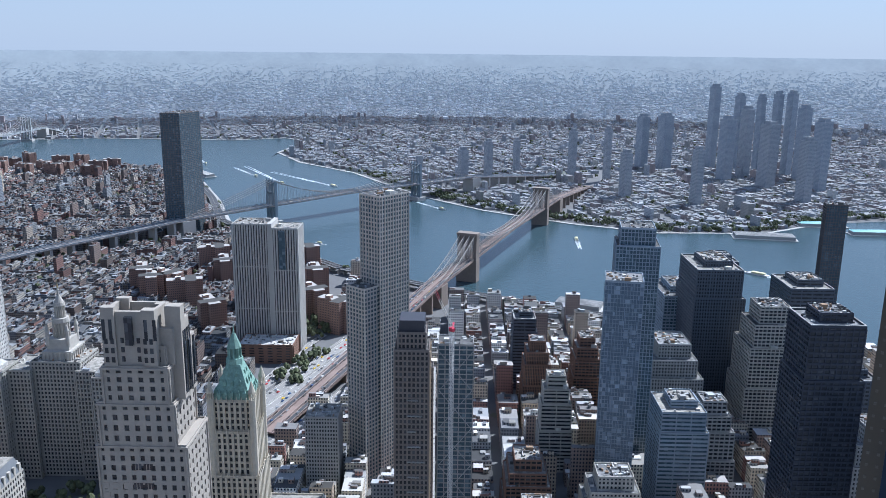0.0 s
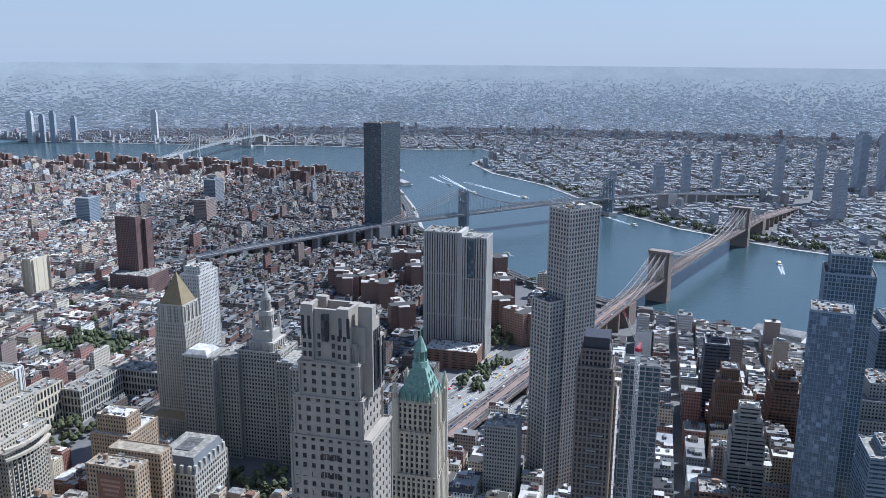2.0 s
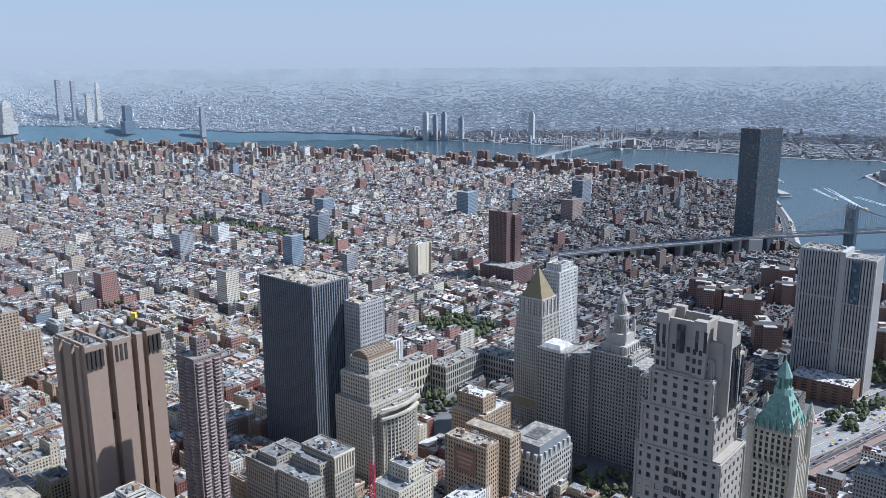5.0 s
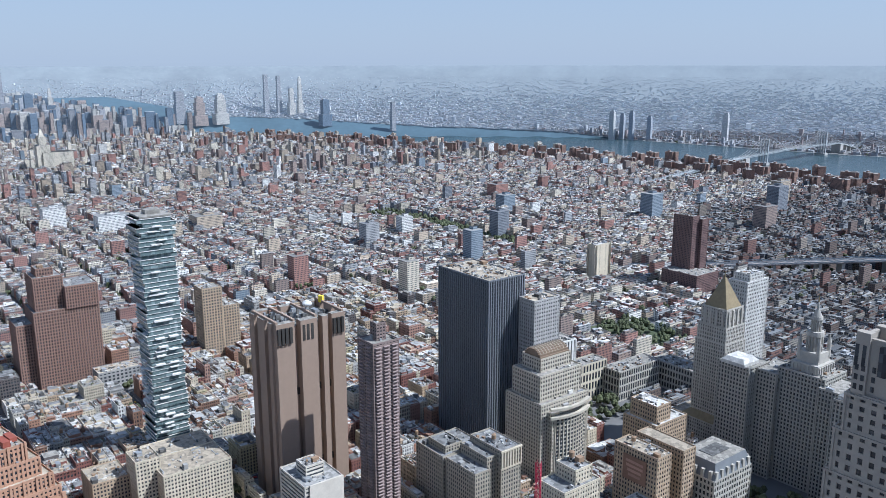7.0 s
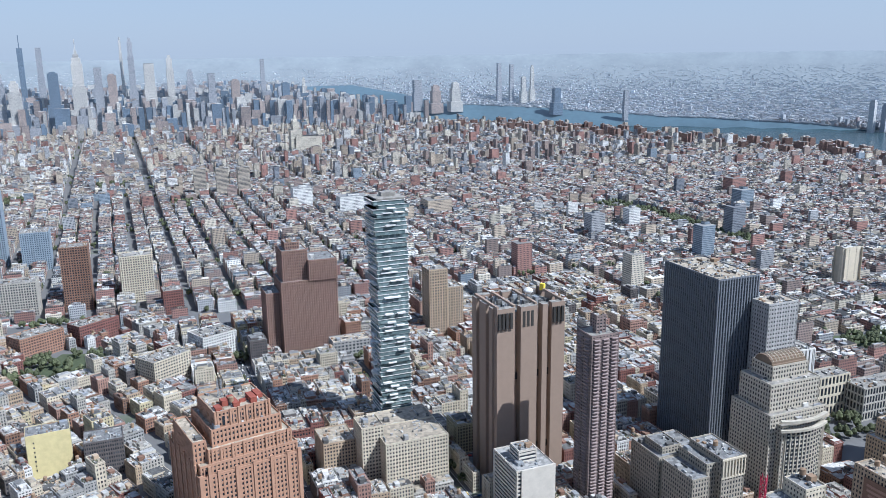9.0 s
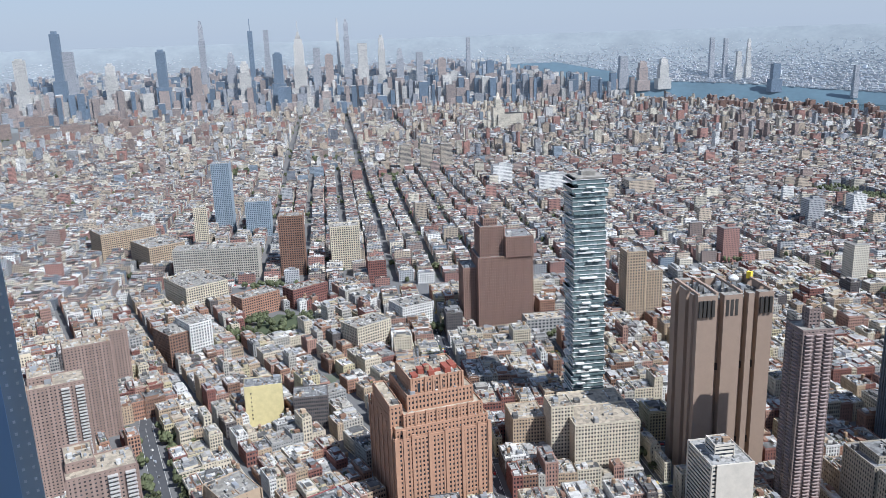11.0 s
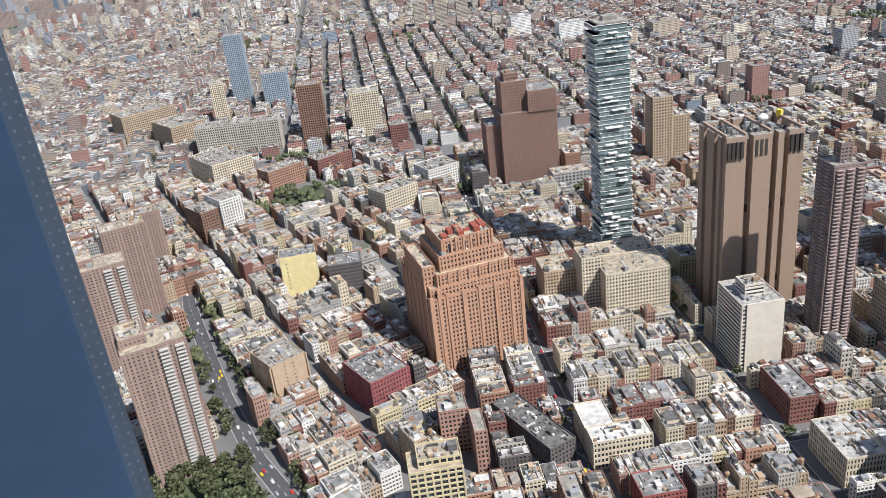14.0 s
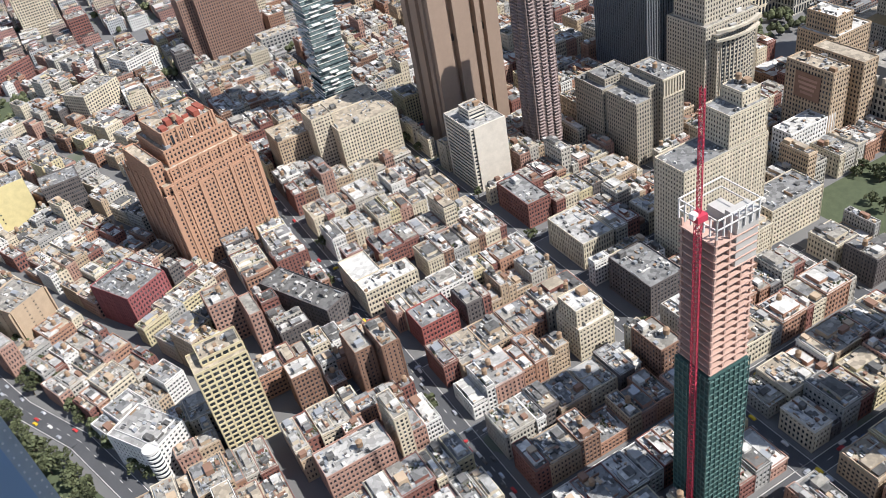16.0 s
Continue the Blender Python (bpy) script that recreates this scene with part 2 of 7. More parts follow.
FARW = [
    windowed("far_red_brick", (0.336, 0.186, 0.150), roof=(0.235, 0.22, 0.205)),
    windowed("far_brown_brick", (0.312, 0.240, 0.204), roof=(0.21, 0.20, 0.19)),
    windowed("far_tan_brick", (0.480, 0.396, 0.300), roof=(0.25, 0.235, 0.21)),
    windowed("far_cream", (0.600, 0.540, 0.432), roof=(0.27, 0.255, 0.23)),
    windowed("far_grey", (0.372, 0.372, 0.372), roof=(0.22, 0.22, 0.22)),
    windowed("far_white", (0.720, 0.702, 0.660), roof=(0.29, 0.285, 0.27)),
    windowed("far_slate", (0.228, 0.240, 0.264), roof=(0.19, 0.19, 0.195)),
    windowed("far_glass", (0.300, 0.336, 0.372), glass=(0.12, 0.155, 0.19), wide=0.8, tall=0.7),
]
# Darker copies of the far walls: a backlit district's shade put into the colours
TOWN_SHADED = [
    windowed("town_red_brick", (0.189, 0.107, 0.086), roof=(0.109, 0.106, 0.103)),
    windowed("town_brown_brick", (0.172, 0.129, 0.107), roof=(0.103, 0.103, 0.103)),
    windowed("town_tan_brick", (0.275, 0.232, 0.189), roof=(0.120, 0.117, 0.111)),
    windowed("town_cream", (0.361, 0.331, 0.284), roof=(0.136, 0.136, 0.134)),
    windowed("town_grey", (0.224, 0.228, 0.232), roof=(0.109, 0.111, 0.114)),
    windowed("town_white", (0.473, 0.469, 0.456), roof=(0.179, 0.179, 0.179)),
    windowed("town_slate", (0.129, 0.138, 0.155), roof=(0.087, 0.090, 0.093)),
]
# Haze is painted into these: walls, panes and roofs close in tone
EAST_HAZED = [
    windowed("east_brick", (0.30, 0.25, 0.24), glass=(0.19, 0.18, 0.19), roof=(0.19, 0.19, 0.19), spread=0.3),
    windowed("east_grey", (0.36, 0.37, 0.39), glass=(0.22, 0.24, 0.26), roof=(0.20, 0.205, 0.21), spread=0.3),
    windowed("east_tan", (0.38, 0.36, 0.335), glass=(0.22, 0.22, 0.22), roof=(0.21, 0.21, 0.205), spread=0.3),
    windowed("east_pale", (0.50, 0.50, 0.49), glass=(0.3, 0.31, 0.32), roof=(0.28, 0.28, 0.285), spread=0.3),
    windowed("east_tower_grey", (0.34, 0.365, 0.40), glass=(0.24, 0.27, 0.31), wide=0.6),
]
ASPHALT = surface("asphalt", (0.075, 0.076, 0.08), 0.9, 0.3, 14.0, 1.0)
CONCRETE = surface("pale_concrete", (0.42, 0.40, 0.37), 0.9, 0.2)
LEAF = surface("leaves", (0.085, 0.095, 0.048), 0.7, 0.5, 3.0, 0.6, each=0.5, spec=0.2)
BARK = surface("bark", (0.12, 0.09, 0.06), 0.95)


def ground_mat():
    m, t, n, l, b = nodes_of("city_ground")
    geo = n.new("ShaderNodeNewGeometry")
    big = noise_node(t, geo.outputs["Position"], 0.004, 5.0)
    mid = noise_node(t, geo.outputs["Position"], 0.03, 4.0)
    col = mix_node(t, math_node(t, "GREATER_THAN", big, 0.60), (0.105, 0.105, 0.105), (0.075, 0.095, 0.055))
    col = mix_node(t, math_node(t, "MULTIPLY", mid, 0.6), col, (0.21, 0.20, 0.19))
    l.new(col, b.inputs["Base Color"])
    b.inputs["Roughness"].default_value = 0.9
    return m


def water_mat():
    m, t, n, l, b = nodes_of("river_water")
    geo = n.new("ShaderNodeNewGeometry")
    b.inputs["Base Color"].default_value = (0.045, 0.075, 0.088, 1)
    b.inputs["Roughness"].default_value = 0.22
    b.inputs["IOR"].default_value = 1.33
    bn = n.new("ShaderNodeBump")
    bn.inputs["Strength"].default_value, bn.inputs["Distance"].default_value = 0.35, 1.2
    l.new(noise_node(t, geo.outputs["Position"], 0.09, 5.0, 0.7), bn.inputs["Height"])
    l.new(bn.outputs[0], b.inputs["Normal"])
    return m


def haze_glow_mat(name, rgb, windows=False, much=1.0):
    """The backdrop of the far distance, with haze painted in as a glow that grows with distance."""
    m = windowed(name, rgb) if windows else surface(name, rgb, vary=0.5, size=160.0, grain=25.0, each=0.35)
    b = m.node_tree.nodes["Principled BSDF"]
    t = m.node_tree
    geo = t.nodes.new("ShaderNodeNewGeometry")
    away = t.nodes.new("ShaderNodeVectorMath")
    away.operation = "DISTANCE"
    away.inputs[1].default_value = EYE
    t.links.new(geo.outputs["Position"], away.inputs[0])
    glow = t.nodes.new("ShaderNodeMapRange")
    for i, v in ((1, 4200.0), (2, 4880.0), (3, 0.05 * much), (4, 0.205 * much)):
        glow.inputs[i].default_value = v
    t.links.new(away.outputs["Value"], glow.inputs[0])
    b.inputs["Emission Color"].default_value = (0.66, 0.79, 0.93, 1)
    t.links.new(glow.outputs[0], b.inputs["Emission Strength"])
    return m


GROUND, WATER = ground_mat(), water_mat()

# ---- ground and water ----
BANK_WEST = [(150, -2300), (300, -1500), (520, -1130), (720, -900), (936, -742), (1074, -650), (1149, -599), (1330, -502), (1451, -470), (1620, -440), (1820, -410), (2100, -450), (2411, -474), (2700, -420), (2996, -359), (3162, -74), (3405, 337), (3547, 831), (3610, 1259), (3707, 2090), (3690, 2560), (3693, 3089), (3800, 3700), (4250, 4600), (5100, 6000), (6300, 7900)]
# the northern reach of the west bank lies behind its waterside buildings
BANK_WEST = [(x, y) if k < 14 else (15 + (x - 15) * 0.935, y * 0.935) for k, (x, y) in enumerate(BANK_WEST)]
BANK_EAST = [(900, -2600), (1180, -1900), (1250, -1640), (1230, -1420), (1332, -1211), (1495, -1092), (1706, -993), (1942, -940), (2413, -931), (2709, -852), (3000, -860), (3300, -1062), (3471, -1040), (3467, -820), (3757, -293), (3770, -139), (3926, 335), (4114, 851), (4424, 1241), (4477, 1793), (4450, 2047), (4560, 2568), (4703, 2993), (4730, 3952), (5488, 4938), (6800, 7000)]


def inside(px, py, poly):
    """Whether each place lies inside the outline."""
    px, py = np.atleast_1d(px), np.atleast_1d(py)
    r = np.zeros(px.shape, bool)
    for (x0, y0), (x1, y1) in zip(poly, poly[1:] + poly[:1]):
        hit = ((y0 > py) != (y1 > py)) & (px < (x1 - x0) * (py - y0) / (y1 - y0 + 1e-9) + x0)
        r ^= hit
    return r


RIVER = BANK_WEST + BANK_EAST[::-1]


def ground_sheet():
    az = np.radians(np.linspace(-180, 180, 361))
    d = np.concatenate([[0.0, 200, 500, 1000, 1600, 2300, 3000, 3600], np.geomspace(4200, 60000, 26)])
    dd, aa = np.meshgrid(d, az, indexing="ij")
    x, y, z, s = far(EYE.x + dd * np.cos(aa), EYE.y + dd * np.sin(aa))
    vs = np.stack([x, y, z], -1).reshape(-1, 3)
    n = len(az)
    i, j = np.meshgrid(np.arange(len(d) - 1), np.arange(n - 1), indexing="ij")
    k = (i * n + j).ravel()
    fs = np.stack([k, k + n, k + n + 1, k + 1], 1)
    ms = np.where(d[i.ravel()] >= 4200, 1, 0)
    return Shape().quads(vs, fs, ms)


FAR_LAND = haze_glow_mat("far_land", (0.18, 0.19, 0.185))
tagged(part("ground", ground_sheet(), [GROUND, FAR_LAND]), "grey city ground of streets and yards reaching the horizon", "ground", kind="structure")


def river_sheet():
    n = 400
    def along(line):
        p = np.array(line, float)
        L = np.concatenate([[0], np.cumsum(np.hypot(*np.diff(p, axis=0).T))])
        q = np.linspace(0, L[-1], n)
        return np.stack([np.interp(q, L, p[:, 0]), np.interp(q, L, p[:, 1])], 1)
    a, b = along(BANK_WEST), along(BANK_EAST)
    rows = np.stack([a + (b - a) * k for k in np.linspace(0, 1, 9)], 1)
    x, y, z, s = far(rows[..., 0], rows[..., 1])
    vs = np.stack([x, y, z + 0.5], -1).reshape(-1, 3)
    i, j = np.meshgrid(np.arange(n - 1), np.arange(8), indexing="ij")
    k = (i * 9 + j).ravel()
    beyond = np.hypot(rows[..., 0] - EYE.x, rows[..., 1] - EYE.y).reshape(-1)[k] > 4200
    return Shape().quads(vs, np.stack([k, k + 1, k + 10, k + 9], 1), beyond.astype(int))


tagged(part("water", river_sheet(), [WATER, haze_glow_mat("far_water", (0.06, 0.10, 0.125), False, 0.6)]), "blue-green river water with small waves", "river", kind="structure")

# ---- buildings with built windows ----
TAKEN = []  # footprints of the placed buildings: x, y, half width, half depth, degrees


def facade(wall, glass, x, y, z0, z1, hx, hy, ang, bay=3.0, storey=3.6, pier=0.45, band=0.42, deep=0.35, roof=1, proud=0.0, parapet=1.0, wm=0, sill=None, inset=0.0):
    """A storeyed block: a glazed core behind wall bands and piers, a flat roof and a parapet."""
    c, s = math.cos(radians(ang)), math.sin(radians(ang))
    glass.boxes(x, y, z0, z1 - 0.3, hx - deep, hy - deep, ang, 0)
    n = max(1, int(round((z1 - z0) / storey)))
    st = (z1 - z0) / n
    zs = z0 + np.arange(n) * st
    wall.boxes(x, y, zs, zs + st * band, hx - inset, hy - inset, ang, sill if sill is not None else wm)
    wall.boxes(x, y, z1 - 0.7, z1, hx, hy, ang, wm, roof)
    for along, other, turn in ((hx, hy, 0), (hy, hx, 90)):
        k = max(1, int(round(2 * along / bay)))
        p = np.linspace(-along, along, k + 1)
        w = pier * along / k
        p[0], p[-1] = -along + w / 2, along - w / 2
        for sgn in (-1, 1):
            q = np.full(len(p), sgn * (other - deep / 2))
            lx, ly = (p, q) if turn == 0 else (q, p)
            wx = np.full(len(p), w) if turn == 0 else np.full(len(p), deep / 2 + proud + 0.01)
            wy = np.full(len(p), deep / 2 + proud + 0.01) if turn == 0 else np.full(len(p), w)
            wx = wx.copy(); wy = wy.copy()
            wall.boxes(x + lx * c - ly * s, y + lx * s + ly * c, z0, z1, wx, wy, ang, wm)
    if parapet:
        rim(wall, x, y, z1, hx, hy, ang, parapet, 0.4, wm)


UNIT = {}


def piece(name, x, y, z0, z1, hx, hy, ang, mat, parent):
    """One box-shaped piece as an object of its own; alike pieces share one mesh."""
    if mat.name not in UNIT:
        UNIT[mat.name] = Shape().boxes(0, 0, -0.5, 0.5, 0.5, 0.5, 0, 0).mesh("piece", [mat])
    ob = new(name, UNIT[mat.name])
    ob.parent = parent
    ob.location, ob.rotation_euler, ob.scale = (x, y, (z0 + z1) / 2), (0, 0, radians(ang)), (2 * hx, 2 * hy, z1 - z0)
    return ob


class Pieces(Shape):
    """A wall whose bands and piers are objects of their own."""

    parent, mats, made = None, (), 0

    def boxes(self, x, y, z0, z1, hx, hy, ang=0.0, side=0, top=None):
        if top is not None or self.made > 420:
            return Shape.boxes(self, x, y, z0, z1, hx, hy, ang, side, top)
        vals = np.broadcast_arrays(*[np.atleast_1d(np.asarray(v, float)) for v in (x, y, z0, z1, hx, hy, ang, side)])
        for row in zip(*vals):
            tall = row[3] - row[2] > 2 * max(row[4], row[5])
            piece("pier" if tall else "wall_band", *[float(v) for v in row[:7]], self.mats[int(row[7])], self.parent)
            self.made += 1
        return self


def rim(shape, x, y, z, hx, hy, ang, high, thick, m=0):
    """A parapet round a roof."""
    c, s = math.cos(radians(ang)), math.sin(radians(ang))
    for lx, ly, wx, wy in ((0, hy - thick / 2, hx, thick / 2), (0, -hy + thick / 2, hx, thick / 2), (hx - thick / 2, 0, thick / 2, hy - thick), (-hx + thick / 2, 0, thick / 2, hy - thick)):
        shape.boxes(x + lx * c - ly * s, y + lx * s + ly * c, z, z + high, wx, wy, ang, m)


def water_tank(shape, x, y, z, r=1.8, wood=0, steel=1):
    for k in range(4):
        a = radians(45 + 90 * k)
        shape.boxes(x + 0.8 * r * math.cos(a), y + 0.8 * r * math.sin(a), z, z + 3.0, 0.12, 0.12, 0, steel)
    shape.prism(x, y, z + 3.0, z + 6.6, r, r * 0.94, 12, 0, wood)
    shape.prism(x, y, z + 6.6, z + 7.8, r * 1.05, 0.0, 12, 0, wood)


def tank_part(owner, x, y, z, r):
    """A wooden water tank on its steel stand, as a part with pieces of its own."""
    body, lid, stand = Shape(), Shape(), Shape()
    body.prism(x, y, z + 3.0, z + 6.6, r, r * 0.94, 12, 0, 0)
    lid.prism(x, y, z + 6.6, z + 7.8, r * 1.05, 0.0, 12, 0, 0)
    for k in range(4):
        a = radians(45 + 90 * k)
        stand.boxes(x + 0.8 * r * math.cos(a), y + 0.8 * r * math.sin(a), z, z + 3.0, 0.14, 0.14, 0, 0)
    stand.boxes(x, y, z + 2.7, z + 3.0, r * 0.8, r * 0.8, 0, 0)
    tank = part("water_tank", body, TANK, owner, "weathered wooden water tank")
    part("lid", lid, TANK, tank)
    part("stand", stand, METAL, tank)


def roof_gear(shape, rng, x, y, z, hx, hy, ang, few=4, mats=(0, 1, 2)):
    """Stair heads, machines, ducts and vents on a roof."""
    c, s = math.cos(radians(ang)), math.sin(radians(ang))
    for k in range(few):
        big, long = k == 0, k % 7 == 3
        wx, wy = (rng.uniform(1.5, 3.2), rng.uniform(1.5, 3.5)) if big else (rng.uniform(0.3, 1.3), rng.uniform(0.3, 1.5))
        if long:
            wx, wy = rng.choice(((0.25, 4.0), (3.5, 0.25)))
        wx, wy = min(wx, hx * 0.5), min(wy, hy * 0.5)
        lx, ly = rng.uniform(-1, 1) * (hx - wx - 0.6), rng.uniform(-1, 1) * (hy - wy - 0.6)
        h = rng.uniform(2.4, 4.0) if big else rng.uniform(0.5, 2.0)
        m = rng.choice(mats)
        shape.boxes(x + lx * c - ly * s, y + lx * s + ly * c, z, z + h, wx, wy, ang, m)


def tower(name, label, category, tiers, ang=GRID, wall=5, roof=2, glass=None, gear=6, tanks=0, wall_mat=None, group="", pieces=False, **style):
    """A tall building from tiers of (x, y, z0, z1, hx, hy): walls, glazing and roof gear as parts."""
    g = GLASS if glass is None else glass
    ob = thing(name, label, category, group)
    w, gl, rg = Shape(), Shape(), Shape()
    if pieces:
        w = Pieces()
        w.parent, w.mats = ob, [wall_mat or WALLS[wall], ROOFS[roof]]
    rng = random.Random(int(tiers[0][0] * 7 + tiers[0][1] * 13))
    for tier in tiers:
        x, y, z0, z1, hx, hy = tier[:6]
        a = tier[6] if len(tier) > 6 else ang
        facade(w, gl, x, y, z0, z1, hx, hy, a, **style)
        TAKEN.append((x, y, hx + 3, hy + 3, a))
    x, y, z0, z1, hx, hy = max(tiers, key=lambda k: k[3])[:6]
    part("wall", w, [wall_mat or WALLS[wall], ROOFS[roof]], ob)
    part("glazing", gl, g, ob)
    if gear:
        roof_gear(rg, rng, x, y, z1, hx, hy, ang, gear + int(hx * hy / 9), (0, 1, 3, 3, 4, 4, 2))
        for q in tiers:
            if q is not None and q[3] < z1 - 3:
                roof_gear(rg, rng, q[0], q[1], q[3], q[4], q[5], q[6] if len(q) > 6 else ang, int(q[4] * q[5] / 20), (0, 1, 3, 4))
        for k in range(tanks):
            tank_part(ob, x + rng.uniform(-0.5, 0.5) * hx, y + rng.uniform(-0.5, 0.5) * hy, z1, 2.0)
        part("roof_gear", rg, [METAL, WALLS[6], TANK, ROOFS[3], ROOFS[1]], ob)
    return ob


# ---- placed towers ----
def tier(u0, v0, u1, v1, z0, z1):
    """A storeyed block square with the street grid, by its edges along the grid."""
    x, y = uv((u0 + u1) / 2, (v0 + v1) / 2)
    return (x, y, z0, z1, (u1 - u0) / 2, (v1 - v0) / 2)


def at(u, v, z=0.0):
    return (*uv(u, v), z)


# Limestone apartment skyscraper with a stepped, open crown
PARK = surface("warm_limestone", (0.35, 0.31, 0.26))
p30 = tower("skyscraper", "pale limestone apartment skyscraper with stepped corners and open crown", "skyscraper",
            [tier(314, 112, 342, 150, 0, 219), tier(314, 116, 341, 148, 219, 238), tier(314, 117.5, 337, 145, 238, 254), tier(316.5, 119, 333, 143, 254, 262)],
            wall_mat=PARK, roof=2, bay=4.4, storey=4.5, pier=0.56, band=0.46, deep=0.6, gear=0, pieces=True)
for u0, v0, u1, v1, z0, z1 in ((314, 138, 318, 143.5, 254, 280), (314, 121.5, 318, 127, 254, 279), (315.2, 127, 317, 138, 254, 278), (330, 138, 333.5, 143.5, 262, 279), (318, 141.6, 330, 143.2, 266, 278), (329, 122, 333, 127, 262, 277), (318, 122, 329, 123.6, 268, 278), (331.5, 127, 333, 138, 266, 277),
                               (320, 113, 325, 119.5, 238, 279), (325, 113.5, 331, 119.5, 254, 272), (331, 113, 336, 119, 238, 263), (318, 116, 321, 122, 254, 270), (320, 126, 328, 137, 262, 270)):
    t = tier(u0, v0, u1, v1, z0, z1)
    piece("crown_pier", *t, GRID, PARK, p30)
crown = Shape()
crown.boxes(*uv(315.0, 132.5), 264, 276, 1.4, 1.5, GRID, 0)
for v in (123.5, 126.0, 129.2, 135.8, 139.5, 142.0):
    for z in (256.5, 260.5, 264.5):
        crown.boxes(*uv(313.95 if v < 128 or v > 137 else 315.15, v), z, z + 2.3, 0.12, 0.7, GRID, 0)
for u in (322.5, 328.0, 333.5):
    crown.boxes(*uv(u, 112.8), 244, 262, 0.8, 0.3, GRID, 0)
part("crown_window", crown, GLASS, p30)
fr = random.Random(21)
for row in range(47):
    z = 4.48 * row + 2.1
    for k, v in enumerate((114.6, 119.3, 124.0, 128.8, 133.6, 138.4, 143.2, 147.6)):
        if k in (3, 4) and row % 2 == 0 and row > 14:
            piece("grouped_window", *tier(313.78, v - 1.9, 314.1, v + 1.9, z, z + 2.7), GRID, GLASS, p30)
            for m_ in (-0.65, 0.65):
                piece("mullion", *tier(313.7, v + m_ - 0.13, 313.8, v + m_ + 0.13, z, z + 2.7), GRID, PARK, p30)
        elif fr.random() < 0.3 and row > 14:
            piece("blank_panel", *tier(313.9, v - 1.5, 314.5, v + 1.5, z - 0.2, z + 2.75), GRID, PARK, p30)
        elif fr.random() < 0.12 and row > 14:
            piece("balcony", *tier(312.9, v - 1.6, 314.2, v + 1.6, z - 0.5, z + 0.5), GRID, PARK, p30)
for z, u0, u1, v0, v1 in ((219.2, 313.4, 342.6, 111.4, 150.6), (238.2, 313.4, 341.6, 115.4, 148.6), (254.2, 313.4, 337.6, 117.0, 145.6)):
    piece("cornice", *tier(u0, v0, u1, v1, z - 1.0, z), GRID, PARK, p30)
for v in (121.8, 125.4, 139.8, 142.6):
    piece("slot_window", *tier(313.9, v - 0.7, 314.05, v + 0.7, 266, 275), GRID, GLASS, p30)
for u in (322.0, 324.0, 327.0, 329.5, 332.5, 335.0):
    piece("slot_window", *tier(u - 0.7, 112.85, u + 0.7, 113.05, 240, 258 if u > 331 else 268), GRID, GLASS, p30)
gear_ = Shape()
roof_gear(gear_, random.Random(4), *uv(324, 132), 270, 4, 5, GRID, 9, (0, 1))
part("roof_gear", gear_, [METAL, WALLS[6]], p30)

# Neo-gothic tower with a copper pyramid
TERRA = surface("cream_terracotta", (0.50, 0.445, 0.345), 0.8, 0.3, 3.0)
wool = tower("skyscraper", "cream terracotta neo-gothic skyscraper with green copper pyramid roof", "skyscraper",
             [tier(410, 82, 472, 138, 0, 105), tier(412, 108, 439, 135, 105, 150), tier(413.5, 109.5, 437.5, 133.5, 150, 176), tier(415, 111, 436, 132, 176, 194)],
             wall_mat=TERRA, roof=2, bay=3.0, storey=3.9, pier=0.46, band=0.34, deep=0.6, proud=0.3, inset=0.35, gear=0)
spire = Shape()
cx, cy = uv(425.5, 121.5)
spire.prism(cx, cy, 194, 200, 14.2, 12.6, 4, GRID, 0)
spire.prism(cx, cy, 200, 213, 12.2, 5.4, 4, GRID, 0)
spire.prism(cx, cy, 213, 216, 5.0, 4.6, 8, GRID, 0)
for k in range(8):
    a = radians(45 * k + 22)
    spire.prism(cx + 3.4 * math.cos(a), cy + 3.4 * math.sin(a), 216, 222, 0.5, 0.45, 6, 0, 0)
spire.prism(cx, cy, 216, 222, 2.4, 2.3, 8, GRID, 0)
spire.prism(cx, cy, 222, 230, 4.0, 0.9, 8, GRID, 0)
spire.prism(cx, cy, 230, 236, 0.5, 0.05, 6, GRID, 0)
for k in range(4):
    for row, (r, z, w, hh) in enumerate(((9.4, 195, 1.0, 6), (7.2, 202, 0.8, 4), (5.6, 207, 0.6, 3))):
        for j in ((-7, -3.5, 0, 3.5, 7), (-4, 0, 4), (-2, 2))[row]:
            a = radians(GRID + 90 * k)
            px, py = cx + r * math.cos(a) - j * math.sin(a), cy + r * math.sin(a) + j * math.cos(a)
            spire.boxes(px, py, z, z + hh * 0.6, w, w, GRID, 0)
            spire.prism(px, py, z + hh * 0.6, z + hh, w * 1.5, 0.0, 4, GRID, 0)
part("spire", spire, COPPER, wool, "weathered green copper spire with dormers")
for du, dv in ((-11.5, -11.5), (11.5, -11.5), (11.5, 11.5), (-11.5, 11.5)):
    tur = Shape()
    px, py = uv(425.5 + du, 121.5 + dv)
    tur.prism(px, py, 150, 196, 2.0, 1.9, 8, GRID, 0)
    for k in range(8):
        a = radians(45 * k)
        tur.prism(px + 1.5 * math.cos(a), py + 1.5 * math.sin(a), 196, 200, 0.3, 0.3, 5, 0, 0)
    tur.prism(px, py, 200, 207, 2.1, 0.1, 8, GRID, 0)
    part("turret", tur, TERRA, wool)
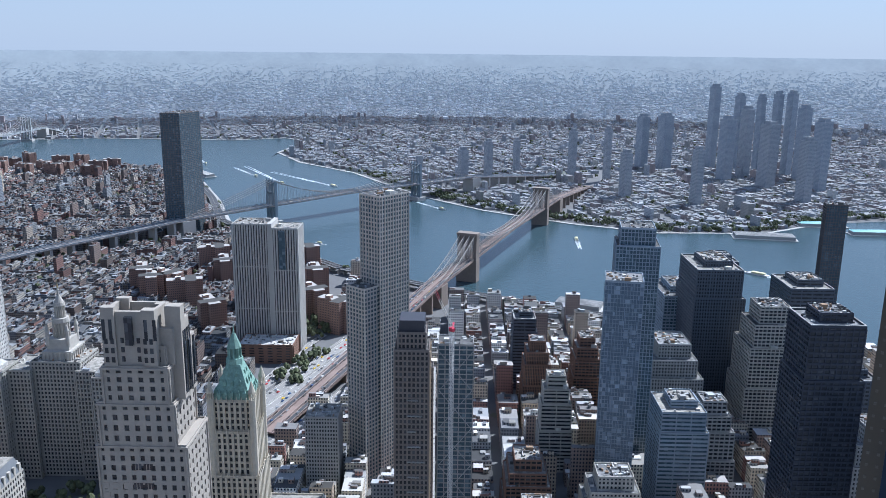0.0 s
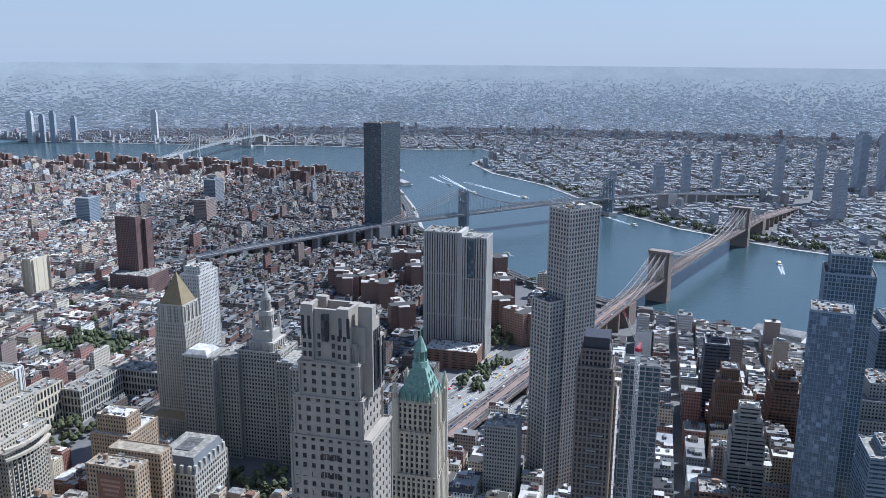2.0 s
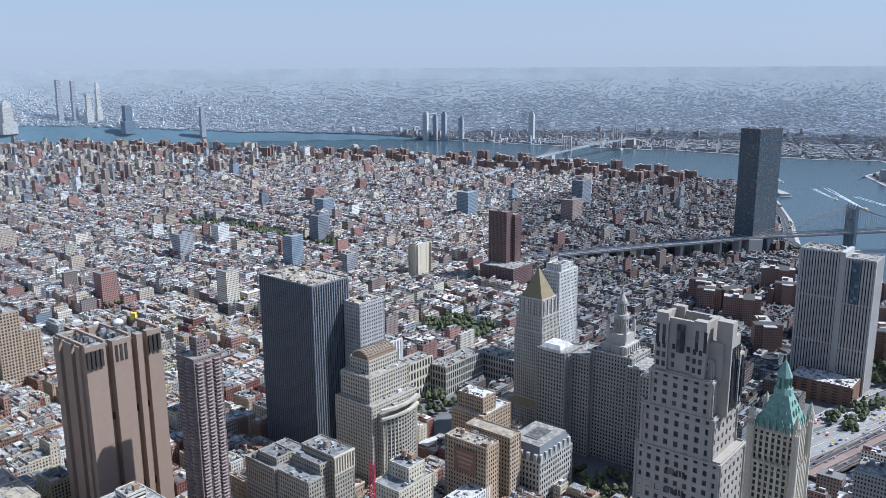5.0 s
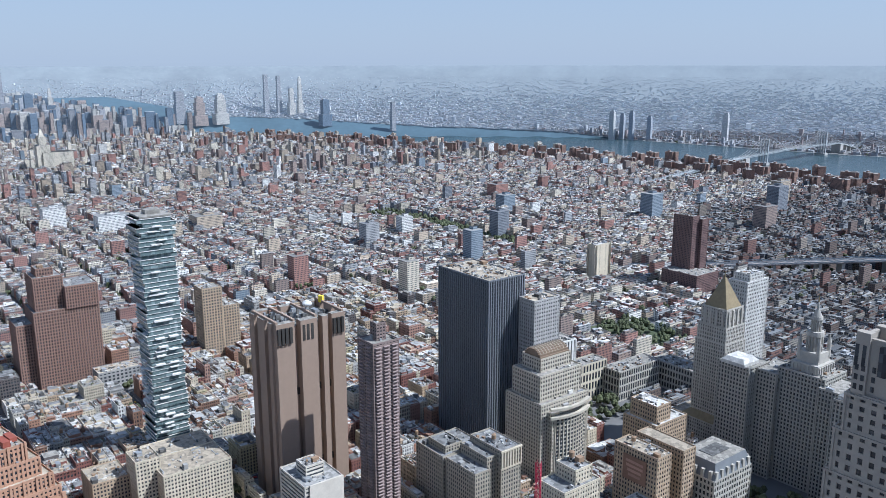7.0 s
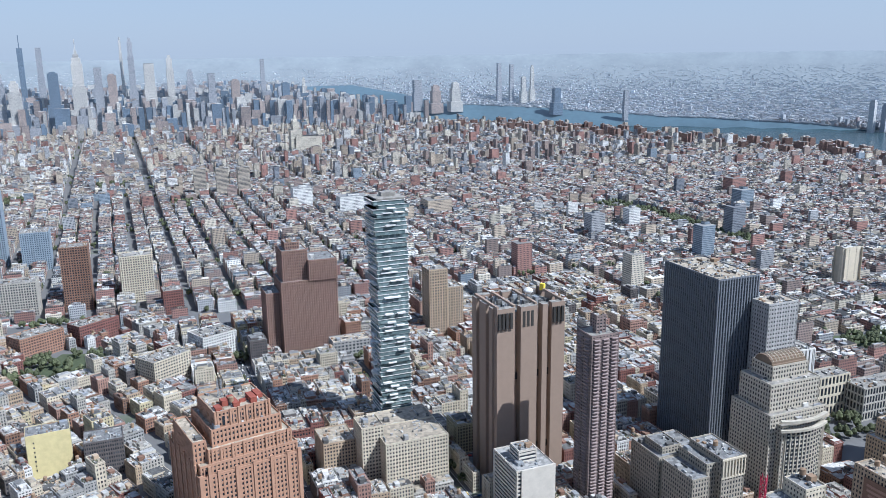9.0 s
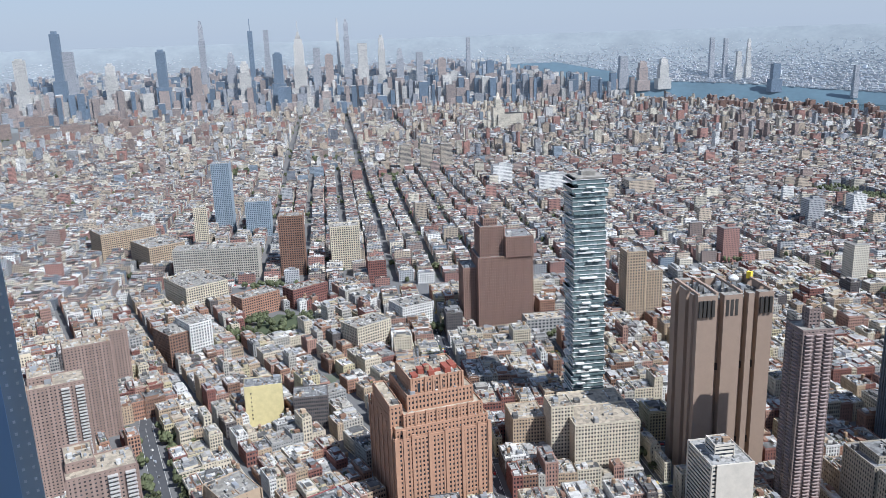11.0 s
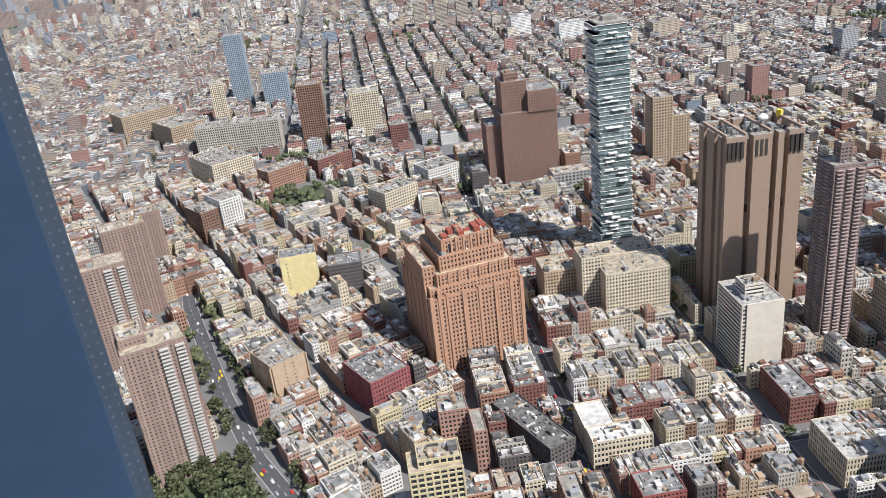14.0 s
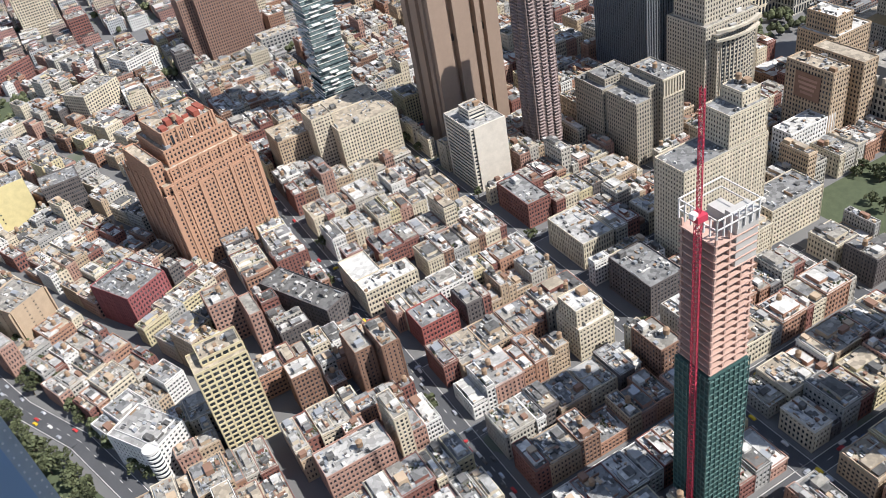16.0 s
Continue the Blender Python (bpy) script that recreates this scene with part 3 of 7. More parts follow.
for z, k in ((150, 13.6), (176, 12.2), (194, 11.0)):
    tr = Shape()
    for j in range(9):
        off = -k + 2 * k * j / 8
        for du, dv in ((-k, off), (k, off), (off, -k), (off, k)):
            px, py = uv(425.5 + du, 121.5 + dv)
            tr.prism(px, py, z, z + 3.4, 0.6, 0.05, 4, GRID, 0)
    part("pinnacle_row", tr, TERRA, wool)["kind"] = "stuff"

# Rippled steel apartment tower
bx, by = uv(694, 62)
STEEL = surface("brushed_steel", (0.46, 0.42, 0.375), 0.5, 0.14, 8.0, metal=0.1)
rip = tower("skyscraper", "rippled steel apartment skyscraper with many small windows", "skyscraper",
            [(bx, by, 0, 262, 18, 12), (*uv(676, 78), 0, 185, 11, 11)], ang=-68.0, wall_mat=STEEL, roof=1, bay=3.4, storey=3.8, pier=0.32, band=0.32, deep=0.5, proud=0.12, glass=GLASS_BLUE, gear=8)
# White ribbed telephone tower
RIB = surface("white_ribs", (0.44, 0.42, 0.385), 0.8, 0.12)
rib = tower("telephone_tower", "white ribbed telephone tower with blank piers", "tower",
            [tier(1003, 236, 1042, 282, 0, 166), tier(998, 198, 1036, 231, 0, 162)], wall_mat=RIB, roof=2, bay=3.3, storey=60.0, pier=0.56, band=0.02, deep=1.3, proud=0.3, gear=10, pieces=True)
sh = Shape()
t = tier(1000, 231, 1040, 236, 0, 168)
sh.boxes(*t, GRID, 0)
t = tier(996.5, 214, 998.0, 222, 110, 160)
sh.boxes(*t, GRID, 1)
part("service_core", sh, [RIB, GLASS_BLUE], rib)
tower("podium_building", "low red-brown podium with long window bands", "office building", [tier(955, 200, 995, 268, 0, 24)], wall=2, roof=3, bay=12, band=0.55, gear=4)
# Blue glass riverside tower
oms = tower("skyscraper", "dark blue glass apartment skyscraper beside the river", "skyscraper", [(*uv(1668, 562), 0, 252, 36, 22)], ang=-44.0, wall=8, roof=1, glass=GLASS_BLUE, bay=6.0, storey=3.6, pier=0.12, band=0.22, deep=0.15, gear=8)

# Municipal building with a columned lantern tower
muni = tower("municipal_building", "pale granite municipal building with a columned lantern tower", "civic building",
             [tier(656, 392, 690, 424, 0, 106), tier(668, 372, 706, 394, 0, 104), tier(674, 330, 712, 374, 0, 110), tier(668, 308, 706, 332, 0, 104), tier(650, 282, 690, 310, 0, 106)],
             wall_mat=surface("grey_granite", (0.35, 0.33, 0.29)), roof=2, bay=3.2, storey=4.0, pier=0.42, band=0.36, deep=0.6, proud=0.1, gear=3, pieces=True)
lan = Shape()
cx, cy = uv(694, 353)
lan.boxes(cx, cy, 110, 118, 14, 13, GRID, 0)
lan.boxes(cx, cy, 118, 128, 10, 10, GRID, 0)
for k in range(7):
    for du, dv in ((-14.3, -10.5 + 3.5 * k), (-12 + 4 * k, -13.3)):
        lan.boxes(*uv(694 + du, 353 + dv), 106, 117, 0.6, 0.6, GRID, 0)
for k in range(16):
    a = radians(22.5 * k)
    lan.prism(cx + 6.6 * math.cos(a), cy + 6.6 * math.sin(a), 128, 142, 0.6, 0.6, 6, 0, 0)
    lan.prism(cx + 4.2 * math.cos(a), cy + 4.2 * math.sin(a), 146, 157, 0.45, 0.45, 6, 0, 0)
lan.prism(cx, cy, 128, 142, 5.2, 5.2, 16, 0, 0)
lan.prism(cx, cy, 142, 146, 7.6, 7.2, 16, 0, 0)
lan.prism(cx, cy, 146, 157, 3.2, 3.2, 16, 0, 0)
lan.prism(cx, cy, 157, 160, 5.0, 4.6, 16, 0, 0)
lan.prism(cx, cy, 160, 166, 4.2, 1.4, 16, 0, 0)
lan.prism(cx, cy, 166, 171, 1.3, 1.0, 12, 0, 0)
lan.prism(cx, cy, 171, 173, 1.4, 0.4, 12, 0, 0)
lan.prism(cx, cy, 173, 181, 0.7, 0.25, 8, 0, 1)
for du, dv in ((-9, -9), (9, -9), (9, 9), (-9, 9)):
    px, py = uv(694 + du, 353 + dv)
    lan.prism(px, py, 122, 136, 1.9, 1.7, 10, 0, 0)
    lan.prism(px, py, 136, 143, 2.0, 0.1, 10, 0, 0)
part("lantern_tower", lan, [surface("lantern_stone", (0.42, 0.39, 0.34)), GOLD], muni)
for v in (296, 408):
    t = tier(654, v - 12, 678, v + 12, 106.2, 109.5)
    cap = Shape().boxes(*t, GRID, 0)
    cap.prism(t[0], t[1], 109.5, 113, 16.5, 12.0, 4, GRID, 0)
    part("pavilion_roof", cap, ROOFS[3], muni)

# Courthouse tower with a gilt pyramid
ch = tower("courthouse", "grey granite courthouse tower with a gilt pyramid roof", "courthouse",
           [tier(672, 428, 736, 486, 0, 30), tier(679, 433, 713, 467, 30, 112), tier(680, 434, 712, 466, 112, 128), tier(682, 436, 710, 464, 128, 146)],
           wall=5, roof=4, bay=2.6, storey=3.8, pier=0.5, band=0.4, deep=0.45, proud=0.15, gear=0)
cx, cy = uv(696, 450)
pyr = Shape().prism(cx, cy, 146.5, 176, 17.5, 0.6, 4, GRID, 0)
for k in range(16):
    a = radians(GRID + 90 * (k // 4))
    off = -10.5 + 7 * (k % 4)
    pyr.boxes(cx + 14.4 * math.cos(a) - off * math.sin(a), cy + 14.4 * math.sin(a) + off * math.cos(a), 129, 145, 0.9, 0.9, GRID, 1)
pyr.prism(cx, cy, 176, 181, 0.7, 0.2, 6, 0, 0)
part("pyramid_roof", pyr, [GOLD, WALLS[5]], ch, "gilt terracotta pyramid")
low = Shape().prism(cx, cy, 31, 37, 34, 24, 4, GRID, 0)
part("lower_roof", low, GOLD, ch)
tower("courthouse", "tall white modern courthouse slab", "courthouse", [tier(815, 498, 858, 522, 0, 138), tier(822, 500, 850, 520, 138, 146)], wall_mat=surface("pale_courthouse", (0.52, 0.50, 0.46)), roof=3, bay=3.2, storey=4.4, pier=0.6, band=0.45, gear=6)

# Federal slabs
tower("federal_building", "dark glass and steel federal office slab with fine vertical mullions", "office tower", [tier(491, 567, 537, 645, 0, 179)], wall_mat=surface("dark_steel", (0.17, 0.18, 0.195), 0.6, 0.1), roof=4, bay=3.1, storey=3.9, pier=0.4, band=0.12, deep=0.7, proud=0.35, inset=0.45, gear=9, pieces=True)
CHECK = surface("checkered_panels", (0.40, 0.385, 0.36), 0.7, 0.15)
tower("federal_annex", "checkered grey concrete office slab", "office tower", [tier(528, 543, 562, 564, 0, 158)], wall_mat=CHECK, roof=4, bay=3.0, storey=3.9, pier=0.5, band=0.5, deep=0.5, gear=4)
tower("court_annex", "white ribbed court block", "courthouse", [tier(566, 560, 606, 590, 0, 100)], wall=7, roof=2, bay=4.5, storey=40, pier=0.6, band=0.03, deep=0.8, gear=4)
# Stone tower with a curved crown
STONE_290 = surface("warm_buff_stone", (0.47, 0.42, 0.335))
b290 = tower("office_tower", "pale stone office tower with a curved cornice and barrel-vaulted crown", "office tower",
             [tier(476, 478, 536, 524, 0, 88), tier(484, 472, 528, 480, 0, 80), tier(480, 484, 532, 520, 88, 112), tier(488, 492, 526, 516, 112, 124)], wall_mat=STONE_290, roof=2, bay=3.0, storey=3.7, pier=0.45, band=0.4, deep=0.4, gear=4, pieces=True)
bow = Shape()
for z, k in ((84, 0), (76, 1)):
    for j in range(12):
        a = -1.0 + 2.0 * (j + 0.5) / 12
        x, y = uv(506 + 24 * a, 472 - 5.5 * (1 - a * a))
        bow.boxes(x, y, z, z + 2.2, 2.2, 1.6, GRID - math.degrees(math.atan(0.45 * a)) * -1, 0)
for j in range(10):
    a0 = math.pi * j / 10
    x, y = uv(507, 504 + 9 * math.cos(a0 + 0.157))
    bow.boxes(x, y, 124, 124.5 + 7 * math.sin(a0 + 0.157), 18, 1.45, GRID, 1)
part("crown", bow, [STONE_290, surface("bronze_roof", (0.22, 0.16, 0.11), 0.6, 0.3)], b290)
bay_w, bay_g = Shape(), Shape()
for j in range(21):
    a = -1.0 + 2.0 * j / 20
    x, y = uv(506 + 18 * a, 472 - 4.4 * (1 - a * a))
    (bay_w if j % 2 == 0 else bay_g).boxes(x, y, 4, 75, 0.62 if j % 2 == 0 else 1.3, 1.0 if j % 2 == 0 else 0.6, GRID, 0)
    for k in range(19):
        if j % 2:
            bay_w.boxes(x, y, 4 + 3.75 * k, 5.3 + 3.75 * k, 1.2, 0.75, GRID, 0)
part("bow_pier", bay_w, STONE_290, b290)
part("bow_glazing", bay_g, GLASS, b290)
rib_ = Shape()
for k in range(10):
    for j in range(9):
        a0, a1 = math.pi * j / 9, math.pi * (j + 1) / 9
        p, q = uv(491 + 3.6 * k, 504 + 9.4 * math.cos(a0)), uv(491 + 3.6 * k, 504 + 9.4 * math.cos(a1))
        rib_.beam((*p, 124.8 + 7.4 * math.sin(a0)), (*q, 124.8 + 7.4 * math.sin(a1)), 0.5, 0.5, 0)
part("roof_rib", rib_, STONE_290, b290)
# Courts and buildings round the square
tower("courthouse", "hexagonal grey courthouse wing with a columned front", "courthouse", [tier(696, 575, 768, 600, 0, 36)], wall=5, roof=2, bay=4.0, storey=9, pier=0.35, band=0.2, gear=6)
tower("courthouse", "long granite courthouse with regular windows", "courthouse", [tier(600, 598, 700, 620, 0, 45)], wall=4, roof=2, bay=5.0, storey=11, pier=0.4, band=0.25, gear=6)
tower("courthouse", "grey stone courthouse wing", "courthouse", [tier(772, 520, 800, 590, 0, 32)], wall=5, roof=2, bay=4.0, storey=8, pier=0.4, band=0.3, gear=5)
sur = tower("courthouse", "ornate grey stone court building with a slate mansard roof", "courthouse", [tier(552, 352, 606, 392, 0, 44)], wall=5, roof=1, bay=3.6, storey=5.5, pier=0.45, band=0.35, gear=0)
cx, cy = uv(579, 372)
man = Shape().prism(cx, cy, 44.5, 58, 38 * 1.0, 31, 4, GRID, 0, top=1, sx=0.98, sy=0.74)
man.boxes(cx, cy, 58, 58.6, 12, 7, GRID, 2)
for k in range(7):
    for side in (-1, 1):
        x, y = uv(556 + 7.6 * k, 372 + side * 18.5)
        man.boxes(x, y, 45, 52, 1.4, 1.4, GRID, 3)
for k in range(5):
    for side in (-1, 1):
        x, y = uv(579 + side * 25.5, 357 + 7.4 * k)
        man.boxes(x, y, 45, 52, 1.4, 1.4, GRID, 3)
part("mansard_roof", man, [surface("slate", (0.17, 0.18, 0.19), 0.7), ROOFS[2], ROOFS[1], WALLS[5]], sur)
emi = tower("bank_building", "buff stone bank building with a large faded wall sign", "office building", [tier(502, 372, 520, 416, 0, 72), tier(520, 384, 530, 416, 0, 68), tier(530, 368, 546, 416, 0, 72)], wall=3, roof=4, bay=3.0, storey=4.0, gear=6, tanks=1)
sg = Shape()
t = tier(501.2, 382, 501.6, 406, 44, 66)
sg.boxes(*t, GRID, 0)
for k, (w, z) in enumerate(((9, 61), (8.5, 57), (7, 53), (6, 49))):
    t = tier(501.0, 394 - w, 501.2, 394 + w, z - 1.1, z + 1.1)
    sg.boxes(*t, GRID, 1)
part("wall_sign", sg, [WALLS[2], WALLS[10]], emi, "faded painted wall sign")
tower("office_building", "buff brick stepped office building with dish aerials", "office building", [tier(575, 430, 620, 468, 0, 58), tier(580, 434, 600, 464, 58, 74)], wall=3, roof=3, bay=2.8, storey=3.8, gear=7)
courts = tower("courts_building", "grey-tan stone office block with set-back wings and an arcaded top", "office building", [tier(388, 462, 404, 500, 0, 58), tier(404, 466, 414, 500, 0, 66), tier(414, 460, 436, 500, 0, 71), tier(386, 502, 430, 540, 0, 58), tier(392, 506, 410, 530, 58, 64)], wall_mat=surface("grey_tan_stone", (0.36, 0.32, 0.255)), roof=5, bay=2.8, storey=3.9, pier=0.46, band=0.36, gear=12, tanks=1, pieces=True)
for k in range(8):
    piece("arcade_pier", *tier(414.2 + 3.0 * k, 459.2, 415.2 + 3.0 * k, 460.2, 56, 70), GRID, WALLS[4], courts)
piece("cornice", *tier(413.4, 459.0, 436.6, 460.4, 70, 71.6), GRID, WALLS[4], courts)
piece("cornice", *tier(413.4, 459.4, 436.6, 460.3, 54.6, 56), GRID, WALLS[4], courts)
# Stacked glass apartment tower
leo = thing("apartment_tower", "slender apartment skyscraper of stacked glass floors with jutting white slabs", "skyscraper")
wl, gl = Shape(), Shape()
cx, cy = uv(239, 748)
lr = random.Random(3)
for k in range(58):
    z = 2 + k * 4.2
    sx, sy = lr.uniform(-0.9, 0.9) * (1.0 if k < 48 else 2.4), lr.uniform(-0.9, 0.9) * (1.0 if k < 48 else 2.4)
    hx, hy = 15.5 + lr.uniform(-0.8, 0.8), 15.0 + lr.uniform(-0.8, 0.8)
    gl.boxes(cx + sx, cy + sy, z, z + 4.2, hx, hy, GRID, 0)
    wl = Shape().boxes(cx + sx, cy + sy, z + 3.7, z + 4.2, hx + 0.7, hy + 0.7, GRID, 0)
    for j in range(3):
        a = lr.choice((0, 1, 2, 3))
        off = lr.uniform(-9, 9)
        lx, ly = ((-hx - 1.0, off), (off, -hy - 1.0), (hx + 1.0, off), (off, hy + 1.0))[a]
        c, s = math.cos(radians(GRID)), math.sin(radians(GRID))
        wl.boxes(cx + lx * c - ly * s, cy + lx * s + ly * c, z, z + lr.uniform(0.6, 1.6), 1.9 if a % 2 == 0 else 4.2, 4.2 if a % 2 == 0 else 1.9, GRID, 0)
    part("floor_slab", wl, WALLS[7], leo)
top_ = Shape().boxes(cx, cy, 245.7, 247.2, 14.5, 14.0, GRID, 0)
top_.boxes(cx + 2, cy + 1, 247.2, 251, 7, 5, GRID, 0)
part("roof", top_, ROOFS[2], leo)
part("glazing", gl, GLASS_GREEN, leo)
TAKEN.append((cx, cy, 20, 20, GRID))
# Windowless telephone tower
BROWN = surface("brown_granite", (0.30, 0.22, 0.165), 0.75, 0.12, 5.0, 1.2)
tho = thing("telephone_tower", "windowless brown granite telephone tower with tall shafts and roof vents", "tower")
w = Shape()
w.boxes(*tier(289, 608, 352, 648, 0, 162), GRID, 0, 1)
part("core_wall", w, [BROWN, ROOFS[2]], tho)
shafts = [(288, 602, 305, 608.5), (310, 600.5, 326, 608.5), (331, 600.5, 336, 608.5), (341, 602, 354, 608.5)]
for v0, v1 in ((608, 614), (621, 634), (641, 650)):
    shafts += [(286, v0, 290, v1), (351, v0, 356, v1)]
shafts += [(290, 647.5, 304, 654), (315, 647.5, 326, 654), (338, 647.5, 350, 654)]
for edges in shafts:
    part("shaft", Shape().boxes(*tier(*edges, 0, 168), GRID, 0, 1), [BROWN, ROOFS[2]], tho)
v_ = Shape()
for j, u in enumerate((290.0, 293.5, 297.0, 301.0, 313, 317, 321, 343, 347, 351)):
    t = tier(u - 1.2, 600.2, u + 1.2, 602.6, 150, 164)
    v_.boxes(*t, GRID, 0)
for z in (30, 100):
    t = tier(306, 606.5, 352, 608.3, z, z + 6)
    v_.boxes(*t, GRID, 0)
part("vent", v_, surface("dark_louvre", (0.05, 0.045, 0.04), 0.6), tho)
g = Shape()
gr = random.Random(8)
for k in range(40):
    x, y = uv(gr.uniform(288, 350), gr.uniform(610, 646))
    g.boxes(x, y, 162, 162 + gr.uniform(2, 8), gr.uniform(0.6, 2.5), gr.uniform(0.6, 2.5), GRID, gr.choice((0, 1)))
for u in (289, 305, 326, 352):
    t = tier(u - 1, 603, u + 1, 649, 168, 170)
    g.boxes(*t, GRID, 2)
part("roof_gear", g, [METAL, ROOFS[1], BROWN], tho)
dish = Shape()
dx, dy = uv(328, 622)
for k in range(6):
    dish.prism(dx, dy, 172 + k * 1.0, 173 + k * 1.0, 4.4 * math.cos((k - 3) * 0.42), 4.4 * math.cos((k - 2) * 0.42), 14, 0, 0)
part("radome", dish, WALLS[7], tho, "white ball-shaped radome")
yl = Shape().boxes(*uv(352, 640), 168, 174, 2.0, 2.0, 10, 0)
part("cooling_unit", yl, surface("yellow_paint", (0.75, 0.55, 0.05)), tho)
TAKEN.append((*uv(319, 627), 42, 30, GRID))
# Brown brick tower with balconies
tri = tower("apartment_tower", "slim brown brick apartment tower with balconies in pale rails", "apartment tower", [tier(337, 530, 362, 553, 0, 160), tier(345, 537, 354, 546, 160, 174)], wall_mat=surface("mauve_brown_brick", (0.235, 0.18, 0.16)), roof=2, bay=3.0, storey=2.95, pier=0.4, band=0.5, deep=0.5, gear=5)
RAIL = surface("pale_rail", (0.30, 0.235, 0.22))
for k in range(50):
    for u in (339, 347, 355):
        t = tier(u, 528.2, u + 5.5, 530, 12 + k * 2.95, 12.6 + k * 2.95)
        piece("balcony", *t, GRID, RAIL, tri)
    for v in (533, 544):
        t = tier(335.2, v, 337, v + 5.5, 12 + k * 2.95, 12.6 + k * 2.95)
        piece("balcony", *t, GRID, RAIL, tri)
# Red-brown telephone building
tower("telephone_building", "red-brown brick stepped telephone building with vertical piers", "office tower",
      [tier(178, 1000, 250, 1050, 0, 100), tier(182, 1006, 214, 1046, 100, 139), tier(214, 998, 250, 1044, 100, 126), tier(160, 1010, 180, 1050, 0, 85), tier(188, 1014, 206, 1038, 139, 148)],
      wall_mat=surface("red_brown_brick", (0.28, 0.175, 0.135)), roof=5, bay=3.0, storey=3.9, pier=0.46, band=0.36, deep=0.6, proud=0.15, inset=0.2, gear=7, pieces=True)
tower("office_building", "low wedge office block with a pale roof", "office building", [tier(232, 960, 280, 985, 0, 26)], wall=6, roof=4, bay=5, storey=4, gear=4)
# Orange brick ziggurat
ORANGE = surface("orange_brick_ziggurat", (0.41, 0.24, 0.155), 0.9, 0.2)
A60 = -17.0
zx, zy = uv(66, 634)


def zig(x0, y0, x1, y1, z0, z1):
    """A block of the ziggurat from its own edges."""
    c, s = math.cos(radians(A60)), math.sin(radians(A60))
    mx, my = (x0 + x1) / 2, (y0 + y1) / 2
    return (zx + mx * c - my * s, zy + mx * s + my * c, z0, z1, (x1 - x0) / 2, (y1 - y0) / 2)


zg = tower("telegraph_building", "orange brick ziggurat office building with stepped setbacks and piers", "office building",
           [zig(-40, -40, 42, 40, 0, 72), zig(-38, -37.5, 40, 38, 72, 80), zig(-30, -34.5, 37, 34, 80, 90), zig(-40, -30, -30, 22, 72, 97), zig(-25, -29, 31, 22, 90, 103), zig(-21, -26, 24, 16, 103, 115)],
           ang=A60, wall_mat=ORANGE, roof=4, bay=3.1, storey=3.9, pier=0.52, band=0.42, deep=0.6, proud=0.06, inset=0.12, parapet=1.4, gear=12, tanks=1, pieces=True)
for k in range(5):
    piece("slot_window", *zig(-15 + 6.5 * k, -26.4, -13 + 6.5 * k, -25.6, 104.5, 112), A60, GLASS, zg)
for x0, top_z in ((-40, 75), (-33, 81), (-26, 76), (-12, 76), (2, 76), (16, 76), (30, 76), (39, 76)):
    piece("pilaster", *zig(x0, -40.9, x0 + 2.4, -39.6, 0, top_z), A60, ORANGE, zg)
for x0 in (-21, -19, -9, -2.5, 4, 10.5, 20, 22.4):
    piece("pilaster", *zig(x0, -26.9, x0 + 1.6, -25.7, 90, 117), A60, ORANGE, zg)
for x0 in (-28, -21, -12, -3, 6, 15, 24, 33):
    piece("pilaster", *zig(x0, -35.3, x0 + 1.6, -34.2, 72, 92), A60, ORANGE, zg)
for y0 in (-34, -20, -6, 8, 22, 36):
    piece("pilaster", *zig(-40.9, y0, -39.6, y0 + 2.4, 0, 81), A60, ORANGE, zg)
RED_TILE = surface("red_roof_tile", (0.26, 0.075, 0.05), 0.8, 0.3)
for k in range(6):
    piece("roof_house", *zig(-18 + 7 * k, -22 + (k % 2) * 6, -13 + 7 * k, -14 + (k % 3) * 5, 115, 117.5 + (k * 5 % 3)), A60, RED_TILE, zg)
mast_ = Shape()
for dx_, dy_ in ((-1.5, -1.5), (1.5, -1.5), (1.5, 1.5), (-1.5, 1.5)):
    q = zig(-6 + dx_ - 0.15, 4 + dy_ - 0.15, -6 + dx_ + 0.15, 4 + dy_ + 0.15, 115, 131)
    mast_.boxes(*q, A60, 0)
for z in range(117, 131, 3):
    rim(mast_, *zig(-8, 2, -4, 6, 0, 1)[:2], z, 1.7, 1.7, A60, 0.3, 0.3, 0)
part("roof_mast", mast_, METAL, zg)
# Apartment slabs with balcony strips
SLAB_BRICK = surface("grey_brown_brick", (0.27, 0.195, 0.16))
for u, v in ((-166, 522), (-240, 676)):
    sx, sy = uv(u, v)
    ab = tower("apartment_tower", "brown brick apartment slab with dark balcony strips", "apartment tower",
               [(sx, sy, 0, 112, 22, 14), (sx - 10, sy + 12, 0, 118, 9, 14)], ang=-8.0, wall_mat=SLAB_BRICK, roof=4, bay=3.2, storey=2.85, pier=0.6, band=0.55, deep=0.35, gear=4, group="apartment slabs")
    c, s = math.cos(radians(-8)), math.sin(radians(-8))
    for k in range(36):
        for off in (6, 17):
            piece("balcony", sx + off * c + 15 * s, sy + off * s - 15 * c, 8 + k * 2.85, 9.2 + k * 2.85, 3.2, 1.3, -8, CONCRETE, ab)
for u, v, h in ((-250, 800, 100), (-262, 905, 75)):
    tower("apartment_tower", "brown brick apartment slab farther along the avenue", "apartment tower", [(*uv(u, v), 0, h, 22, 13)], ang=-8.0, wall_mat=SLAB_BRICK, roof=4, bay=3.2, storey=2.85, pier=0.6, band=0.5, gear=4, group="apartment slabs")
